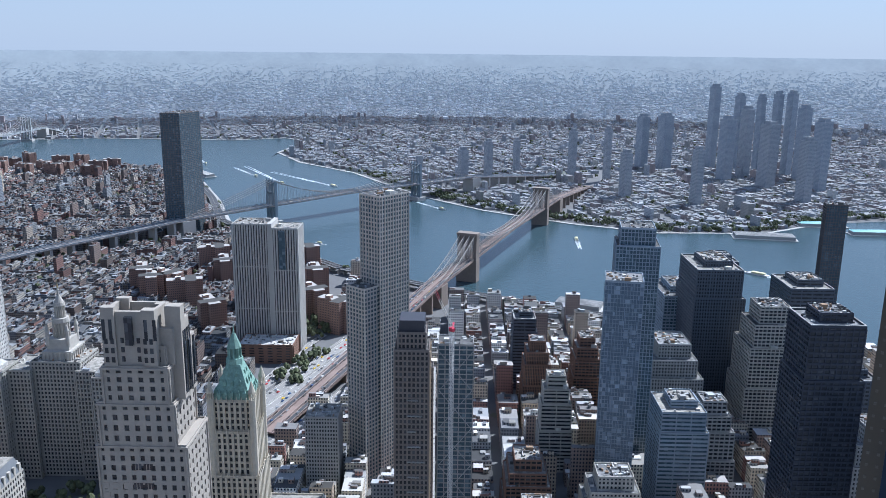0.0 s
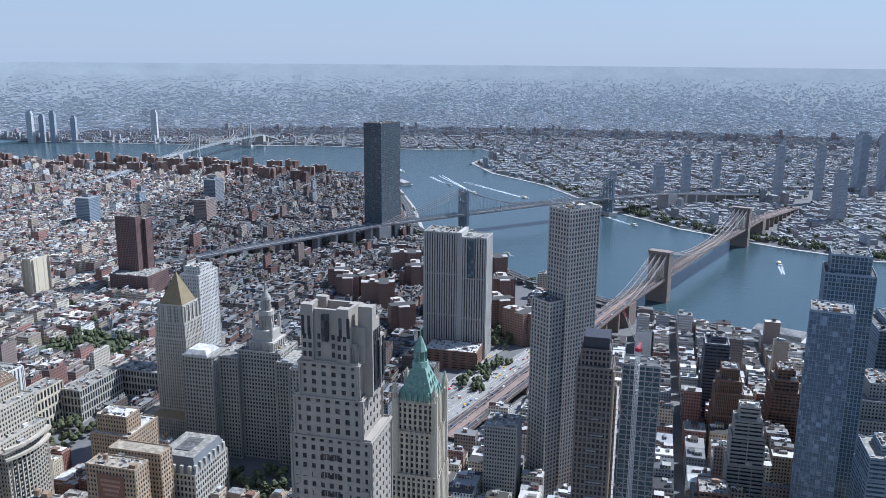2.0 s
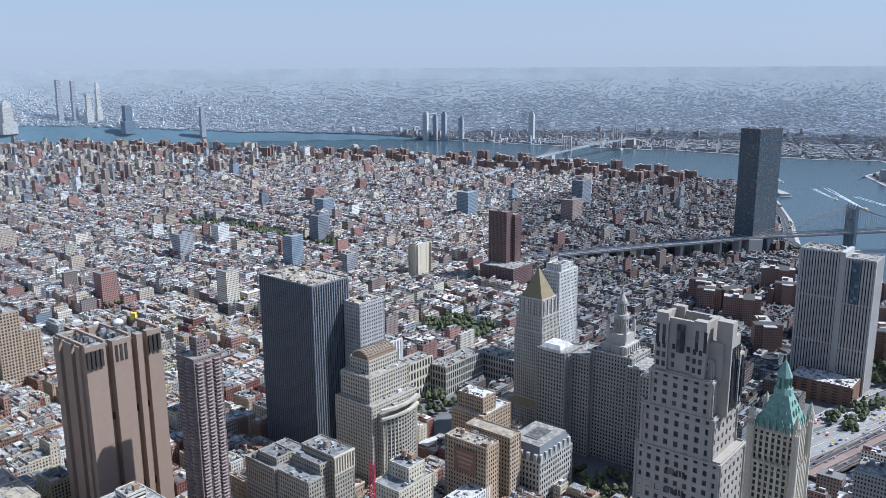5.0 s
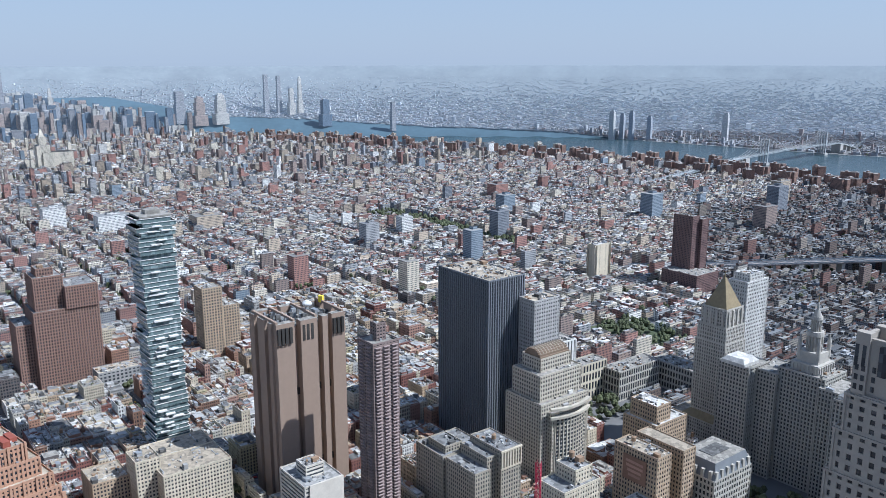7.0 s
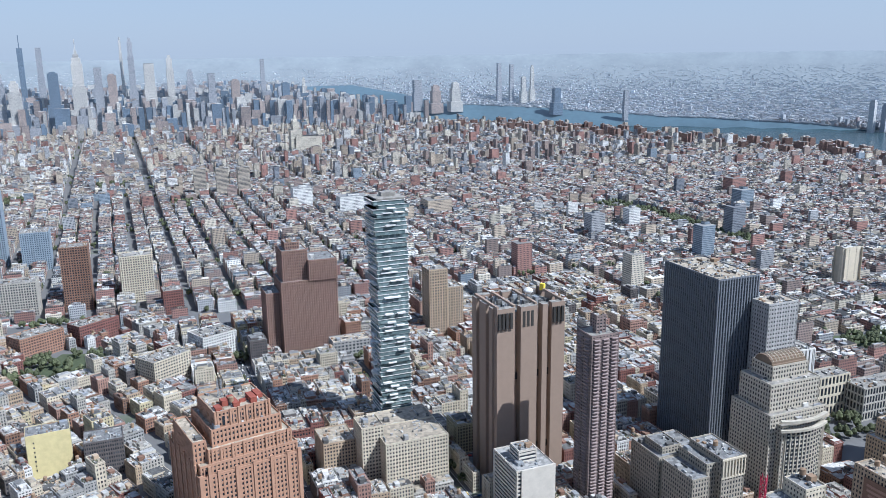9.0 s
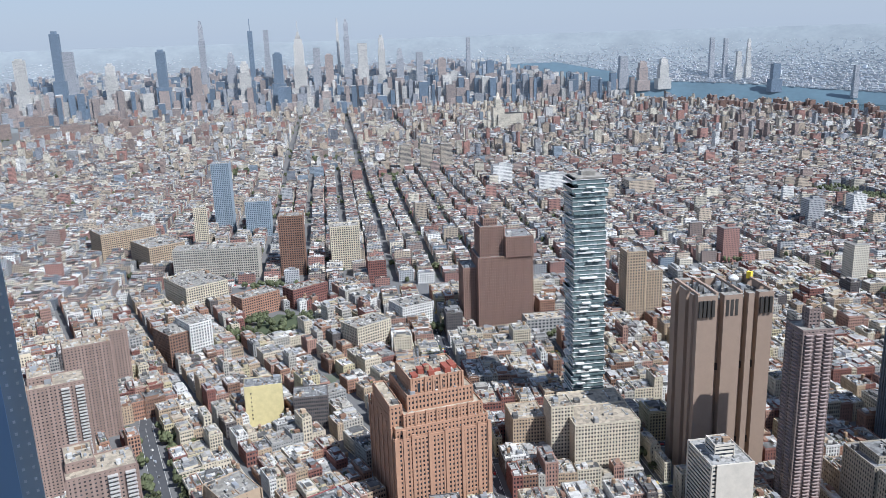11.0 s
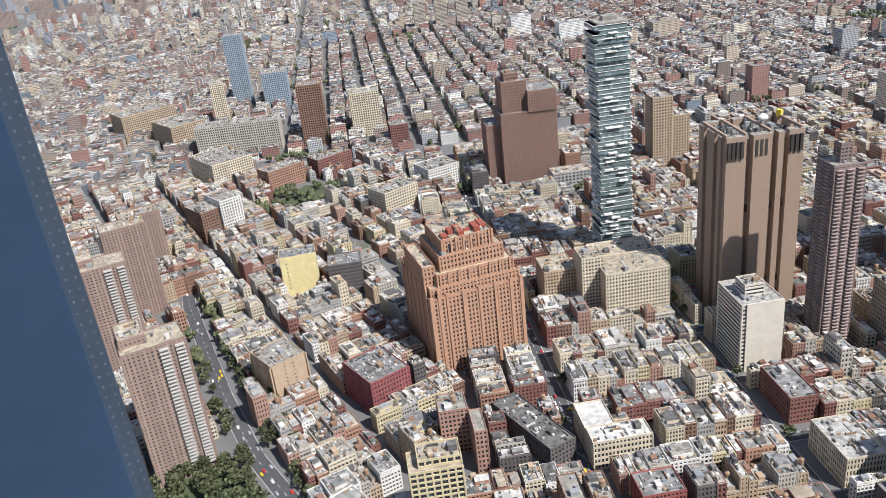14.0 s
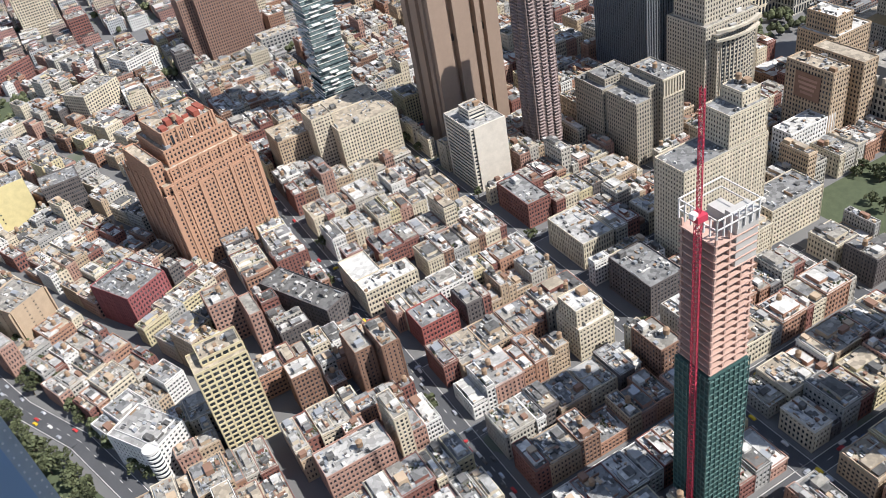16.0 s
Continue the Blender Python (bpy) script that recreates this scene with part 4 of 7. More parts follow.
# Beige slabs beside the ziggurat
tower("office_slab", "beige brick office slab with rows of square windows", "office building", [tier(192, 622, 250, 660, 0, 52), tier(196, 660, 252, 694, 0, 50), tier(176, 640, 196, 666, 0, 62)], wall=4, roof=4, bay=2.8, storey=3.4, pier=0.45, band=0.45, gear=12)
tower("office_slab", "buff brick office block with a yellow-tan roof", "office building", [tier(146, 660, 176, 694, 0, 44)], wall=3, roof=4, bay=2.8, storey=3.4, gear=5)
CREAMY = surface("creamy_white_concrete", (0.57, 0.52, 0.44))
tower("white_slab", "white concrete slab with a blank sunny side and louvred front", "office building", [tier(268, 524, 302, 566, 0, 60), tier(276, 536, 292, 552, 60, 70)], wall_mat=CREAMY, roof=0, bay=40, storey=3.6, pier=0.05, band=0.5, gear=8)
sh = Shape()
t = tier(272, 522.9, 302.3, 523.9, 0, 61)
sh.boxes(*t, GRID, 0)
tagged(part("end_wall", sh, CREAMY, None), "blank white end wall of the slab", "wall", kind="structure")
# Unfinished tower with hoist and crane
uc = thing("unfinished_tower", "unfinished concrete tower with open floors, green netting and glass below", "skyscraper")
cs, gs, ns = Shape(), Shape(), Shape()
RAW = surface("raw_concrete", (0.46, 0.31, 0.25))
# Dark colour that stands in for the shaded inside of the open floors
SHADE_FILL = surface("dark_shade_fill", (0.11, 0.085, 0.075))
for k in range(48):
    z = 2 + 3.85 * k
    t = tier(186, 178, 208, 198, z, z + 0.45)
    piece("floor_slab", *t, GRID, RAW, uc)
    if k > 28:
        # added box that makes the openings look shaded
        if k < 44:
            piece("shade_box", *tier(192.5, 184.5, 202.5, 194.0, z + 0.47, z + 3.3), GRID, SHADE_FILL, uc)
        for u in (187, 194, 201, 207):
            for v in (179, 188, 197):
                x, y = uv(u, v)
                piece("column", x, y, z + 0.45, z + 3.85, 0.45, 0.45, GRID, RAW, uc)
t = tier(199, 187, 206, 196, 100, 188)
cs.boxes(*t, GRID, 1)
t = tier(197, 178.5, 208.3, 185, 168, 192)
cs.boxes(*t, GRID, 1)
for k in range(7):
    x, y = uv(186 + 3.6 * k, 178)
    cs.boxes(x, y, 187, 196, 0.3, 0.3, GRID, 2)
    x, y = uv(186, 178 + 3.3 * k)
    cs.boxes(x, y, 187, 196, 0.3, 0.3, GRID, 2)
for z in (191, 195.5):
    rim(cs, *uv(197, 188), z, 11.3, 10.3, GRID, 0.5, 0.4, 2)
t = tier(185.7, 177.7, 208.3, 198.3, 0, 112)
gs.boxes(*t, GRID, 0)
for k in range(29):
    t = tier(185.2, 177.2, 208.8, 198.8, 2 + 3.85 * k, 2.5 + 3.85 * k)
    ns.boxes(*t, GRID, 0)
for k in range(9):
    t = tier(185.3 + 2.9 * k, 177.1, 185.6 + 2.9 * k, 177.6, 0, 112)
    ns.boxes(*t, GRID, 0)
    t = tier(185.1, 177.3 + 2.6 * k, 185.6, 177.6 + 2.6 * k, 0, 112)
    ns.boxes(*t, GRID, 0)
part("core_wall", cs, [RAW, CONCRETE, WALLS[7]], uc)
part("glazing", gs, surface("dark_green_net", (0.035, 0.075, 0.07), 0.6), uc)
part("netting_frame", ns, surface("green_net", (0.085, 0.15, 0.135), 0.6), uc)
TAKEN.append((*uv(197, 188), 15, 14, GRID))


def lattice(shape, x, y, z0, z1, half, step, bar, m=0):
    """A square lattice mast."""
    for a, b in ((-1, -1), (1, -1), (1, 1), (-1, 1)):
        shape.boxes(x + a * half, y + b * half, z0, z1, bar, bar, 0, m)
    z = z0
    k = 0
    while z < z1 - step:
        cs_ = [(x - half, y - half), (x + half, y - half), (x + half, y + half), (x - half, y + half)]
        for i in range(4):
            (ax, ay), (bx_, by_) = cs_[i], cs_[(i + 1) % 4]
            shape.beam((ax, ay, z), (bx_, by_, z), bar * 1.6, bar * 1.6, m)
            shape.beam((ax, ay, z), (bx_, by_, z + step), bar * 1.4, bar * 1.4, m)
        z += step
        k += 1


hx_, hy_ = uv(181.5, 183)
hoist = thing("tower_crane", "red steel lattice crane mast rising beside the unfinished tower", "crane")
ms = Shape()
lattice(ms, hx_, hy_, 0, 196, 1.2, 2.6, 0.12)
part("mast", ms, RED_STEEL, hoist)
cab = Shape().boxes(hx_, hy_, 196, 199, 2.4, 2.4, GRID, 0)
cab.boxes(hx_ - 2.5, hy_ + 1, 198, 200.5, 1.2, 1.2, GRID, 1)
part("slewing_ring", cab, [RED_STEEL, WALLS[7]], hoist)
jib = Shape()
lattice(jib, hx_ + 0.5, hy_, 199, 250, 0.8, 2.2, 0.11)
part("jib", jib, RED_STEEL, hoist)
# South side: brown tower, white tower with a crane, and others
terraced = tower("apartment_tower", "brown stone and dark metal apartment tower with stepped terraces", "apartment tower", [tier(486, 16, 512, 38, 0, 198), tier(488, 18, 510, 36, 198, 209), tier(512, 14, 524, 34, 0, 176)], wall_mat=surface("brown_metal_stone", (0.20, 0.17, 0.15)), roof=1, bay=2.6, storey=3.6, pier=0.4, band=0.32, deep=0.5, proud=0.2, gear=2)
braced = tower("apartment_tower", "white and glass apartment tower with diagonal bracing, still being finished", "apartment tower", [tier(560, -14, 580, 12, 0, 175)], wall=6, roof=1, glass=GLASS_BLUE, bay=5, storey=3.8, pier=0.14, band=0.22, gear=3)
for k in range(36):
    z = 46 + 3.6 * k
    piece("terrace_slab", *tier(512.5, 12.6, 525.0, 14.4, z, z + 0.4), GRID, WALLS[6], terraced)
    if k % 3 == 0:
        piece("terrace_slab", *tier(484.6, 18 + k % 7, 486.2, 30, z, z + 0.4), GRID, WALLS[6], terraced)
for k in range(12):
    piece("pier", *tier(487 + 2.1 * k, 15.2, 487.6 + 2.1 * k, 16.2, 0, 196), GRID, WALLS[3], terraced)
cap_ = Shape()
cap_.boxes(*tier(490, 19, 508, 35, 209, 217), GRID, 0)
part("top_screen", cap_, surface("dark_screen", (0.05, 0.05, 0.06), 0.5), terraced)
brace = Shape()
for k in range(5):
    z0, z1 = 20 + 30 * k, 50 + 30 * k
    for va, vb in ((-13, 11), (11, -13)):
        brace.beam(at(559.6, va, z0), at(559.6, vb, z1), 0.3, 0.5, 0)
part("bracing", brace, METAL, braced)
cr = thing("luffing_crane", "white and red luffing tower crane on a half-built tower", "crane")
cx, cy = uv(548, 2)
m1, m2 = Shape(), Shape()
lattice(m1, cx, cy, 0, 190, 1.2, 3.0, 0.16)
part("mast", m1, WALLS[7], cr)
m2.boxes(cx, cy, 190, 192.5, 1.8, 1.5, 20, 0)
m2.beam((cx, cy, 192), (cx + 7, cy - 5, 193), 1.4, 1.4, 0)
part("machine_deck", m2, RED_STEEL, cr)
m3 = Shape()
tip = Vector((cx - 20, cy + 24, 228))
base = Vector((cx, cy, 193))
for k in range(14):
    a, b = base.lerp(tip, k / 14), base.lerp(tip, (k + 1) / 14)
    for o in (Vector((0.7, 0.5, 0.6)), Vector((-0.7, -0.5, 0.6)), Vector((0, 0, -0.7))):
        m3.beam(a + o, b + o, 0.25, 0.25, 1 if k > 10 else 0)
    m3.beam(a + Vector((0.7, 0.5, 0.6)), b + Vector((-0.7, -0.5, 0.6)), 0.2, 0.2, 0)
    m3.beam(a + Vector((0, 0, -0.7)), b + Vector((0.7, 0.5, 0.6)), 0.2, 0.2, 0)
part("jib", m3, [WALLS[7], RED_STEEL], cr)
tower("hospital_building", "grey ribbed office slab beside the ramp", "office building", [tier(640, 98, 668, 126, 0, 78)], wall=6, roof=2, bay=2.4, storey=3.6, gear=5, pieces=True)
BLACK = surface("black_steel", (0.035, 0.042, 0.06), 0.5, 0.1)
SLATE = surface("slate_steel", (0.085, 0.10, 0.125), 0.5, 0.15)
tower("skyscraper", "dark blue glass apartment skyscraper with reflections", "skyscraper", [(*uv(722, -162), 0, 216, 20, 19), (*uv(724, -162), 216, 231, 17, 15)], ang=-36, wall=11, roof=1, glass=GLASS_BLUE, bay=3.0, storey=3.5, pier=0.2, band=0.18, deep=0.2, gear=7)
tower("skyscraper", "rippled reflecting glass office tower", "skyscraper", [(*uv(642, -136), 0, 205, 15, 15)], ang=-38, wall=11, roof=5, glass=glass_mat("mirror_glass", (0.10, 0.14, 0.19), 0.04, 0.9), bay=2.6, storey=3.5, pier=0.1, band=0.1, deep=0.2, gear=14)
for u, v, h, hu, hv, wl_, lab in ((850, -272, 165, 36, 26, 8, "broad dark office tower with banded windows"), (918, -255, 118, 42, 24, 11, "blue-grey banded office block"), (770, -212, 105, 32, 26, 6, "grey banded office block with roof plant"),
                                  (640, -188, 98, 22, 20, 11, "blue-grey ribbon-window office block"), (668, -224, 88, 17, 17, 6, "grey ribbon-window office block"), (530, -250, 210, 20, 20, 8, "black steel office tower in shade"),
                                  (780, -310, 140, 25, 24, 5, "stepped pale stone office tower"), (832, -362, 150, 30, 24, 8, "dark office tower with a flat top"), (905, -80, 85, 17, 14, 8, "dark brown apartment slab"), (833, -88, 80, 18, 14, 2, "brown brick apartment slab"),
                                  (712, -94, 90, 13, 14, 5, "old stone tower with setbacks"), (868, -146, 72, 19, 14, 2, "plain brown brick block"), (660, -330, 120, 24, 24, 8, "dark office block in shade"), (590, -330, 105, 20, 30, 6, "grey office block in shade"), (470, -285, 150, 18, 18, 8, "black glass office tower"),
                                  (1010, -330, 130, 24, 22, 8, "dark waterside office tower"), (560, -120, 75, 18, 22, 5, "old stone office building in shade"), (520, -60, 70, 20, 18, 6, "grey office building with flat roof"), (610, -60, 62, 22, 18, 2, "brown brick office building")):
    style = (dict(bay=4.0, pier=0.2, band=0.42), dict(bay=1.8, pier=0.45, band=0.2, proud=0.25, inset=0.3), dict(bay=12.0, pier=0.06, band=0.5), dict(bay=2.8, pier=0.45, band=0.4))[int(u + h) % 4]
    steps = [tier(u - hu, v - hv, u + hu, v + hv, 0, h * 0.82), tier(u - hu * 0.96, v - hv * 0.85, u + hu * 0.9, v + hv * 0.96, h * 0.82, h), tier(u - hu * 0.5, v - hv * 0.6, u + hu * 0.6, v + hv * 0.5, h, h + 6)]
    if wl_ in (5, 6, 2):
        steps = [tier(u - hu * 1.1, v - hv * 1.1, u + hu * 1.1, v + hv * 1.1, 0, h * 0.45), tier(u - hu, v - hv, u + hu, v + hv, h * 0.45, h * 0.74), tier(u - hu * 0.85, v - hv * 0.8, u + hu * 0.8, v + hv * 0.85, h * 0.74, h * 0.9), tier(u - hu * 0.6, v - hv * 0.6, u + hu * 0.6, v + hv * 0.6, h * 0.9, h + 3)]
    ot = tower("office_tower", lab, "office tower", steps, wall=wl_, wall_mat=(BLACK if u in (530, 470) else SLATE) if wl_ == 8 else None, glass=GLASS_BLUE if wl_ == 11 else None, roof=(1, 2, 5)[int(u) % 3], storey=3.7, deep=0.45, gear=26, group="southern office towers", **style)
    if wl_ == 8:
        edge_ = Shape()
        rim(edge_, *tier(u - hu * 0.96, v - hv * 0.85, u + hu * 0.9, v + hv * 0.96, 0, 1)[:2], h + 1.0, hu * 0.93, hv * 0.905, GRID, 0.5, 0.9, 0)
        part("roof_rim", edge_, ROOFS[0], ot)
tower("skyscraper", "slim unfinished glass tower on the waterfront", "skyscraper", [(*uv(1000, -464), 0, 203, 10, 12)], ang=-40, wall=8, roof=1, glass=GLASS_BLUE, bay=3, pier=0.2, band=0.2, gear=3)
# Cream stepped office tower and its neighbours
tower("office_tower", "cream brick stepped office tower with many small windows", "office tower", [tier(318, 334, 392, 362, 0, 84), tier(358, 336, 392, 360, 84, 108), tier(372, 340, 388, 358, 108, 118)], wall=4, roof=5, bay=2.5, storey=3.5, pier=0.5, band=0.45, gear=9, tanks=1)
tower("office_building", "cream brick block with a planted roof terrace", "office building", [tier(384, 318, 434, 346, 0, 30)], wall=4, roof=5, bay=3.0, storey=3.8, gear=7)
tower("office_building", "long white building with tall windows", "office building", [tier(462, 372, 510, 390, 0, 36)], wall=7, roof=3, bay=3.0, storey=4.2, gear=4)
tower("apartment_building", "cream stone building with a set-back top", "apartment building", [tier(213, 312, 240, 336, 0, 26), tier(214, 315, 234, 334, 26, 39)], wall=4, roof=3, bay=2.8, storey=3.5, gear=6)
tower("apartment_building", "cream striped corner building with tall piers", "apartment building", [tier(271, 383, 298, 426, 0, 23)], wall=4, roof=0, bay=2.2, storey=4.2, pier=0.5, band=0.25, gear=8)
tower("apartment_building", "red painted brick corner building", "apartment building", [tier(271, 452, 292, 496, 0, 22)], wall=0, roof=5, bay=2.6, storey=3.6, gear=6)
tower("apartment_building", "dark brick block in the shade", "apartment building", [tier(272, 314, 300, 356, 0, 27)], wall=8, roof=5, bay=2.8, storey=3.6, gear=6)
tower("apartment_building", "brown brick building with a roof tank", "apartment building", [tier(236, 264, 252, 290, 0, 31)], wall=2, roof=2, bay=2.6, storey=3.4, gear=5, tanks=1)
tower("apartment_tower", "tan stone gridded hotel tower with big windows", "hotel", [tier(-2, 382, 30, 402, 0, 71), tier(4, 386, 30, 402, 71, 76)], wall=9, roof=4, bay=4.6, storey=4.0, pier=0.26, band=0.28, deep=0.7, gear=10, pieces=True)
tower("apartment_building", "red brick building with an arched base and green roof rail", "apartment building", [(*uv(-16, 571), 0, 32, 18, 22)], ang=0, wall_mat=surface("crimson_brick", (0.26, 0.085, 0.085)), roof=5, bay=2.7, storey=4.0, pier=0.5, proud=0.15, gear=16, tanks=1)
tower("apartment_building", "tan brick building with a tall blank side", "apartment building", [(*uv(-96, 608), 0, 36, 16, 18)], ang=4, wall=3, roof=2, bay=9, storey=3.6, pier=0.8, band=0.7, gear=6)
yellow = tower("yellow_building", "pale yellow building with a blank sunny side", "apartment building", [(*uv(-84, 798), 0, 43, 19, 12)], ang=-24, wall=9, roof=5, bay=30, storey=3.6, pier=0.02, band=0.92, gear=8)
c_, s_ = math.cos(radians(-24)), math.sin(radians(-24))
TAKEN.append((uv(-84, 798)[0] + 22 * s_, uv(-84, 798)[1] - 22 * c_, 14, 9, -24))
piece("blank_wall", uv(-84, 798)[0] + 12.2 * s_, uv(-84, 798)[1] - 12.2 * c_, 0, 44, 18.6, 0.25, -24, surface("pale_yellow_stucco", (0.62, 0.53, 0.27)), yellow)
for k in range(7):
    piece("slot_window", uv(-84, 798)[0] - 12.5 * c_ + 12.55 * s_, uv(-84, 798)[1] - 12.5 * s_ - 12.55 * c_, 8 + 4.6 * k, 9.6 + 4.6 * k, 0.6, 0.12, -24, GLASS, yellow)
tower("office_building", "dark ribbed loft building with flat roof", "office building", [(*uv(-36, 778), 0, 36, 17, 14)], ang=-28, wall=8, roof=5, bay=2.0, storey=3.8, gear=5)
tower("apartment_building", "white round-cornered building with window rows", "apartment building", [(*uv(-38.9, 412.7), 0, 27.6, 11, 19.5), (*uv(-42.3, 413.6), 0, 27.58, 13.5, 17)], ang=2.8, wall=7, roof=0, bay=3, storey=3.5, band=0.45, gear=12)
rd = Shape()
for k in range(8):
    rd.prism(*uv(-42.2, 391.9), 3.45 * k, 3.45 * k + 1.6, 5.0, 5.0, 18, 0, 0)
rd.prism(*uv(-42.2, 391.9), 0, 27.4, 4.6, 4.6, 18, 0, 1)
rd.prism(*uv(-42.2, 391.9), 26.6, 28.6, 5.05, 5.05, 18, 0, 0)
tagged(part("rounded_corner", rd, [WALLS[7], GLASS]), "rounded white corner bay with window rings", "building corner", kind="structure")
tower("apartment_building", "brown brick twin apartment block", "apartment building", [tier(87, 368, 99, 392, 0, 43), tier(101, 357, 113, 384, 0, 48), tier(99, 370, 101, 384, 0, 40)], wall=2, roof=2, bay=3, storey=3.3, pier=0.6, gear=10, tanks=1)
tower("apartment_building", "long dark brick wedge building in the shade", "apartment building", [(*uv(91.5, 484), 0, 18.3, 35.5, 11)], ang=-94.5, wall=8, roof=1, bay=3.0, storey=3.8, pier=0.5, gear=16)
tower("apartment_building", "brown brick loft building with a tall stair tower", "loft building", [tier(25, 483, 46, 505, 0, 38), tier(46.2, 457, 55, 483, 0, 36)], wall=10, roof=2, bay=3.2, storey=4.0, gear=9, tanks=1)
tower("apartment_building", "brown brick apartment house with a flat roof", "apartment building", [tier(48, 385, 66, 401, 0, 32)], wall=2, roof=3, bay=2.6, storey=3.4, gear=6)
tower("loft_building", "long red brick loft building with a pale cornice", "loft building", [tier(37, 309, 79, 330, 0, 24)], wall=10, roof=0, bay=2.6, storey=3.9, gear=16, tanks=1)
tower("loft_building", "red painted brick loft building on the avenue", "loft building", [tier(139, 385, 167, 408, 0, 20.4)], wall_mat=surface("red_painted_brick", (0.30, 0.10, 0.085)), roof=5, bay=2.6, storey=3.8, gear=10)
tower("loft_building", "cream stone corner loft building with tall windows", "loft building", [tier(124, 440, 166, 458, 0, 23), tier(124, 458.5, 146, 490, 0, 21)], wall=4, roof=3, bay=2.6, storey=4.2, pier=0.42, gear=14)
# Hudson Square and beyond
for u, v, h, hu, hv, a_, wl_, lab in ((-196, 1352, 52, 68, 18, -31, 5, "long limestone freight building"), (-182, 995, 50, 14, 22, 4, 7, "white loft building with large windows"), (-205, 985, 42, 16, 22, 8, 2, "brown brick loft building"), (-285, 1020, 28, 26, 30, 0, 6, "grey loft building with a cluttered roof"),
                                       (-72, 1345, 100, 20, 16, -30, 2, "brown brick and glass apartment slab"), (14, 1360, 74, 24, 16, -26, 4, "cream apartment block with setbacks"), (-212, 1215, 38, 32, 40, 4, 4, "pale loft block with square windows"), (-310, 1450, 44, 32, 40, 6, 3, "tan loft block with a grey roof"),
                                       (-222, 1700, 140, 18, 14, -30, 11, "tall blue glass hotel tower"), (-150, 1650, 70, 24, 24, -28, 11, "blue-grey office block with ribbon windows"), (-390, 1550, 50, 50, 30, 4, 3, "broad tan loft building with many windows"), (-250, 1560, 80, 12, 14, -20, 4, "slim pale tower with dark strips"), (60, 1270, 36, 14, 16, -25, 0, "red brick apartment block"), (30, 985, 34, 26, 18, 5, 4, "cream loft building with round-headed windows"),
                                       (95, 1060, 30, 24, 20, -5, 7, "white gridded office building"), (-50, 1180, 28, 30, 14, 6, 0, "red brick warehouse row"), (-120, 1150, 30, 30, 16, 6, 1, "orange brick warehouse with a flat roof"), (400, 1010, 70, 22, 20, -28, 3, "tan brick setback tower among low houses"), (385, 1000, 98, 13, 13, -28, 3, "tan brick setback tower top")):
    tower("loft_building", lab, "loft building", [(*uv(u, v), 0, h, hu, hv)], ang=a_, wall=wl_, roof=2, bay=3.6, storey=3.9, pier=0.4, band=0.4, gear=8, group="lofts north of the square", glass=GLASS_BLUE if wl_ == 11 else None)
# Towers over the eastern districts
conf = tower("apartment_tower", "curved brown apartment tower on a dark brick base", "apartment tower", [tier(1150, 812, 1168, 850, 0, 128), tier(1168, 806, 1186, 840, 0, 122), tier(1120, 776, 1180, 846, 0, 38)], wall_mat=surface("plum_brick", (0.18, 0.115, 0.105)), roof=2, bay=3, storey=3.0, gear=5)
tower("prison_tower", "plain cream prison slab with few windows", "tower", [tier(1070, 950, 1106, 968, 0, 66)], wall=4, roof=3, bay=20, band=0.8, pier=0.7, gear=3)

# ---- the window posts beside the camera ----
# Left post's colours, lightened to look lit from indoors
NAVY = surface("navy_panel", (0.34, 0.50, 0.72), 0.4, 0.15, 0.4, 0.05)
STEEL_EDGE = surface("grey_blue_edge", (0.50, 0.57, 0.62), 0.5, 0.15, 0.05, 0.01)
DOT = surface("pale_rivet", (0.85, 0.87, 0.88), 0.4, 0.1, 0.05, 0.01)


def window_post(name, az, away, POST, EDGE, lean, studs):
    """A dark post from az degrees on, away to the left (1) or right (-1), with a riveted edge strip."""
    ob = thing(name, "dark navy window post with a riveted metal edge strip", "window frame", kind="structure")
    a = radians(az)
    out, side = Vector((math.cos(a), math.sin(a), 0)), Vector((-math.sin(a), math.cos(a), 0)) * away
    turn = math.degrees(math.atan2(side.y, side.x))
    e = EYE + out * 0.70
    c = e + side * 0.0080
    def leaning(shape):  # the facade tapers, and its posts lean with it
        for q in shape.v:
            q[:, :2] += (q[:, 2:3] - EYE.z + 0.45) * lean * np.array([side.x, side.y])
        return shape

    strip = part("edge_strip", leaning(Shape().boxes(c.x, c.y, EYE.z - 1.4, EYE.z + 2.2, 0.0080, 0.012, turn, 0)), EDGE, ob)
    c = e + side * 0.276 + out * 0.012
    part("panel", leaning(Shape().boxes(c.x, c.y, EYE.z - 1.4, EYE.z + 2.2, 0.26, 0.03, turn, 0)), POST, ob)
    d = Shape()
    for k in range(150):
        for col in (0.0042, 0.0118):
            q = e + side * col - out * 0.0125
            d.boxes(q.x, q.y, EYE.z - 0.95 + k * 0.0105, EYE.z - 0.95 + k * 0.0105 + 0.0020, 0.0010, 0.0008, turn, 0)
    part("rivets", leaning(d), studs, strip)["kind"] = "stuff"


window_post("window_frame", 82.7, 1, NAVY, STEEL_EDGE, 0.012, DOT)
# Right post: shade painted in as a darker copy of the navy panel
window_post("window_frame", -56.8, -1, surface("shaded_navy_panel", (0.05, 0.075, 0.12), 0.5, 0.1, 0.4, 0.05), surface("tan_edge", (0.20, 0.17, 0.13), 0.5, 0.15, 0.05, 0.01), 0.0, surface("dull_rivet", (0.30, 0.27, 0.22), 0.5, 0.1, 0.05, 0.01))

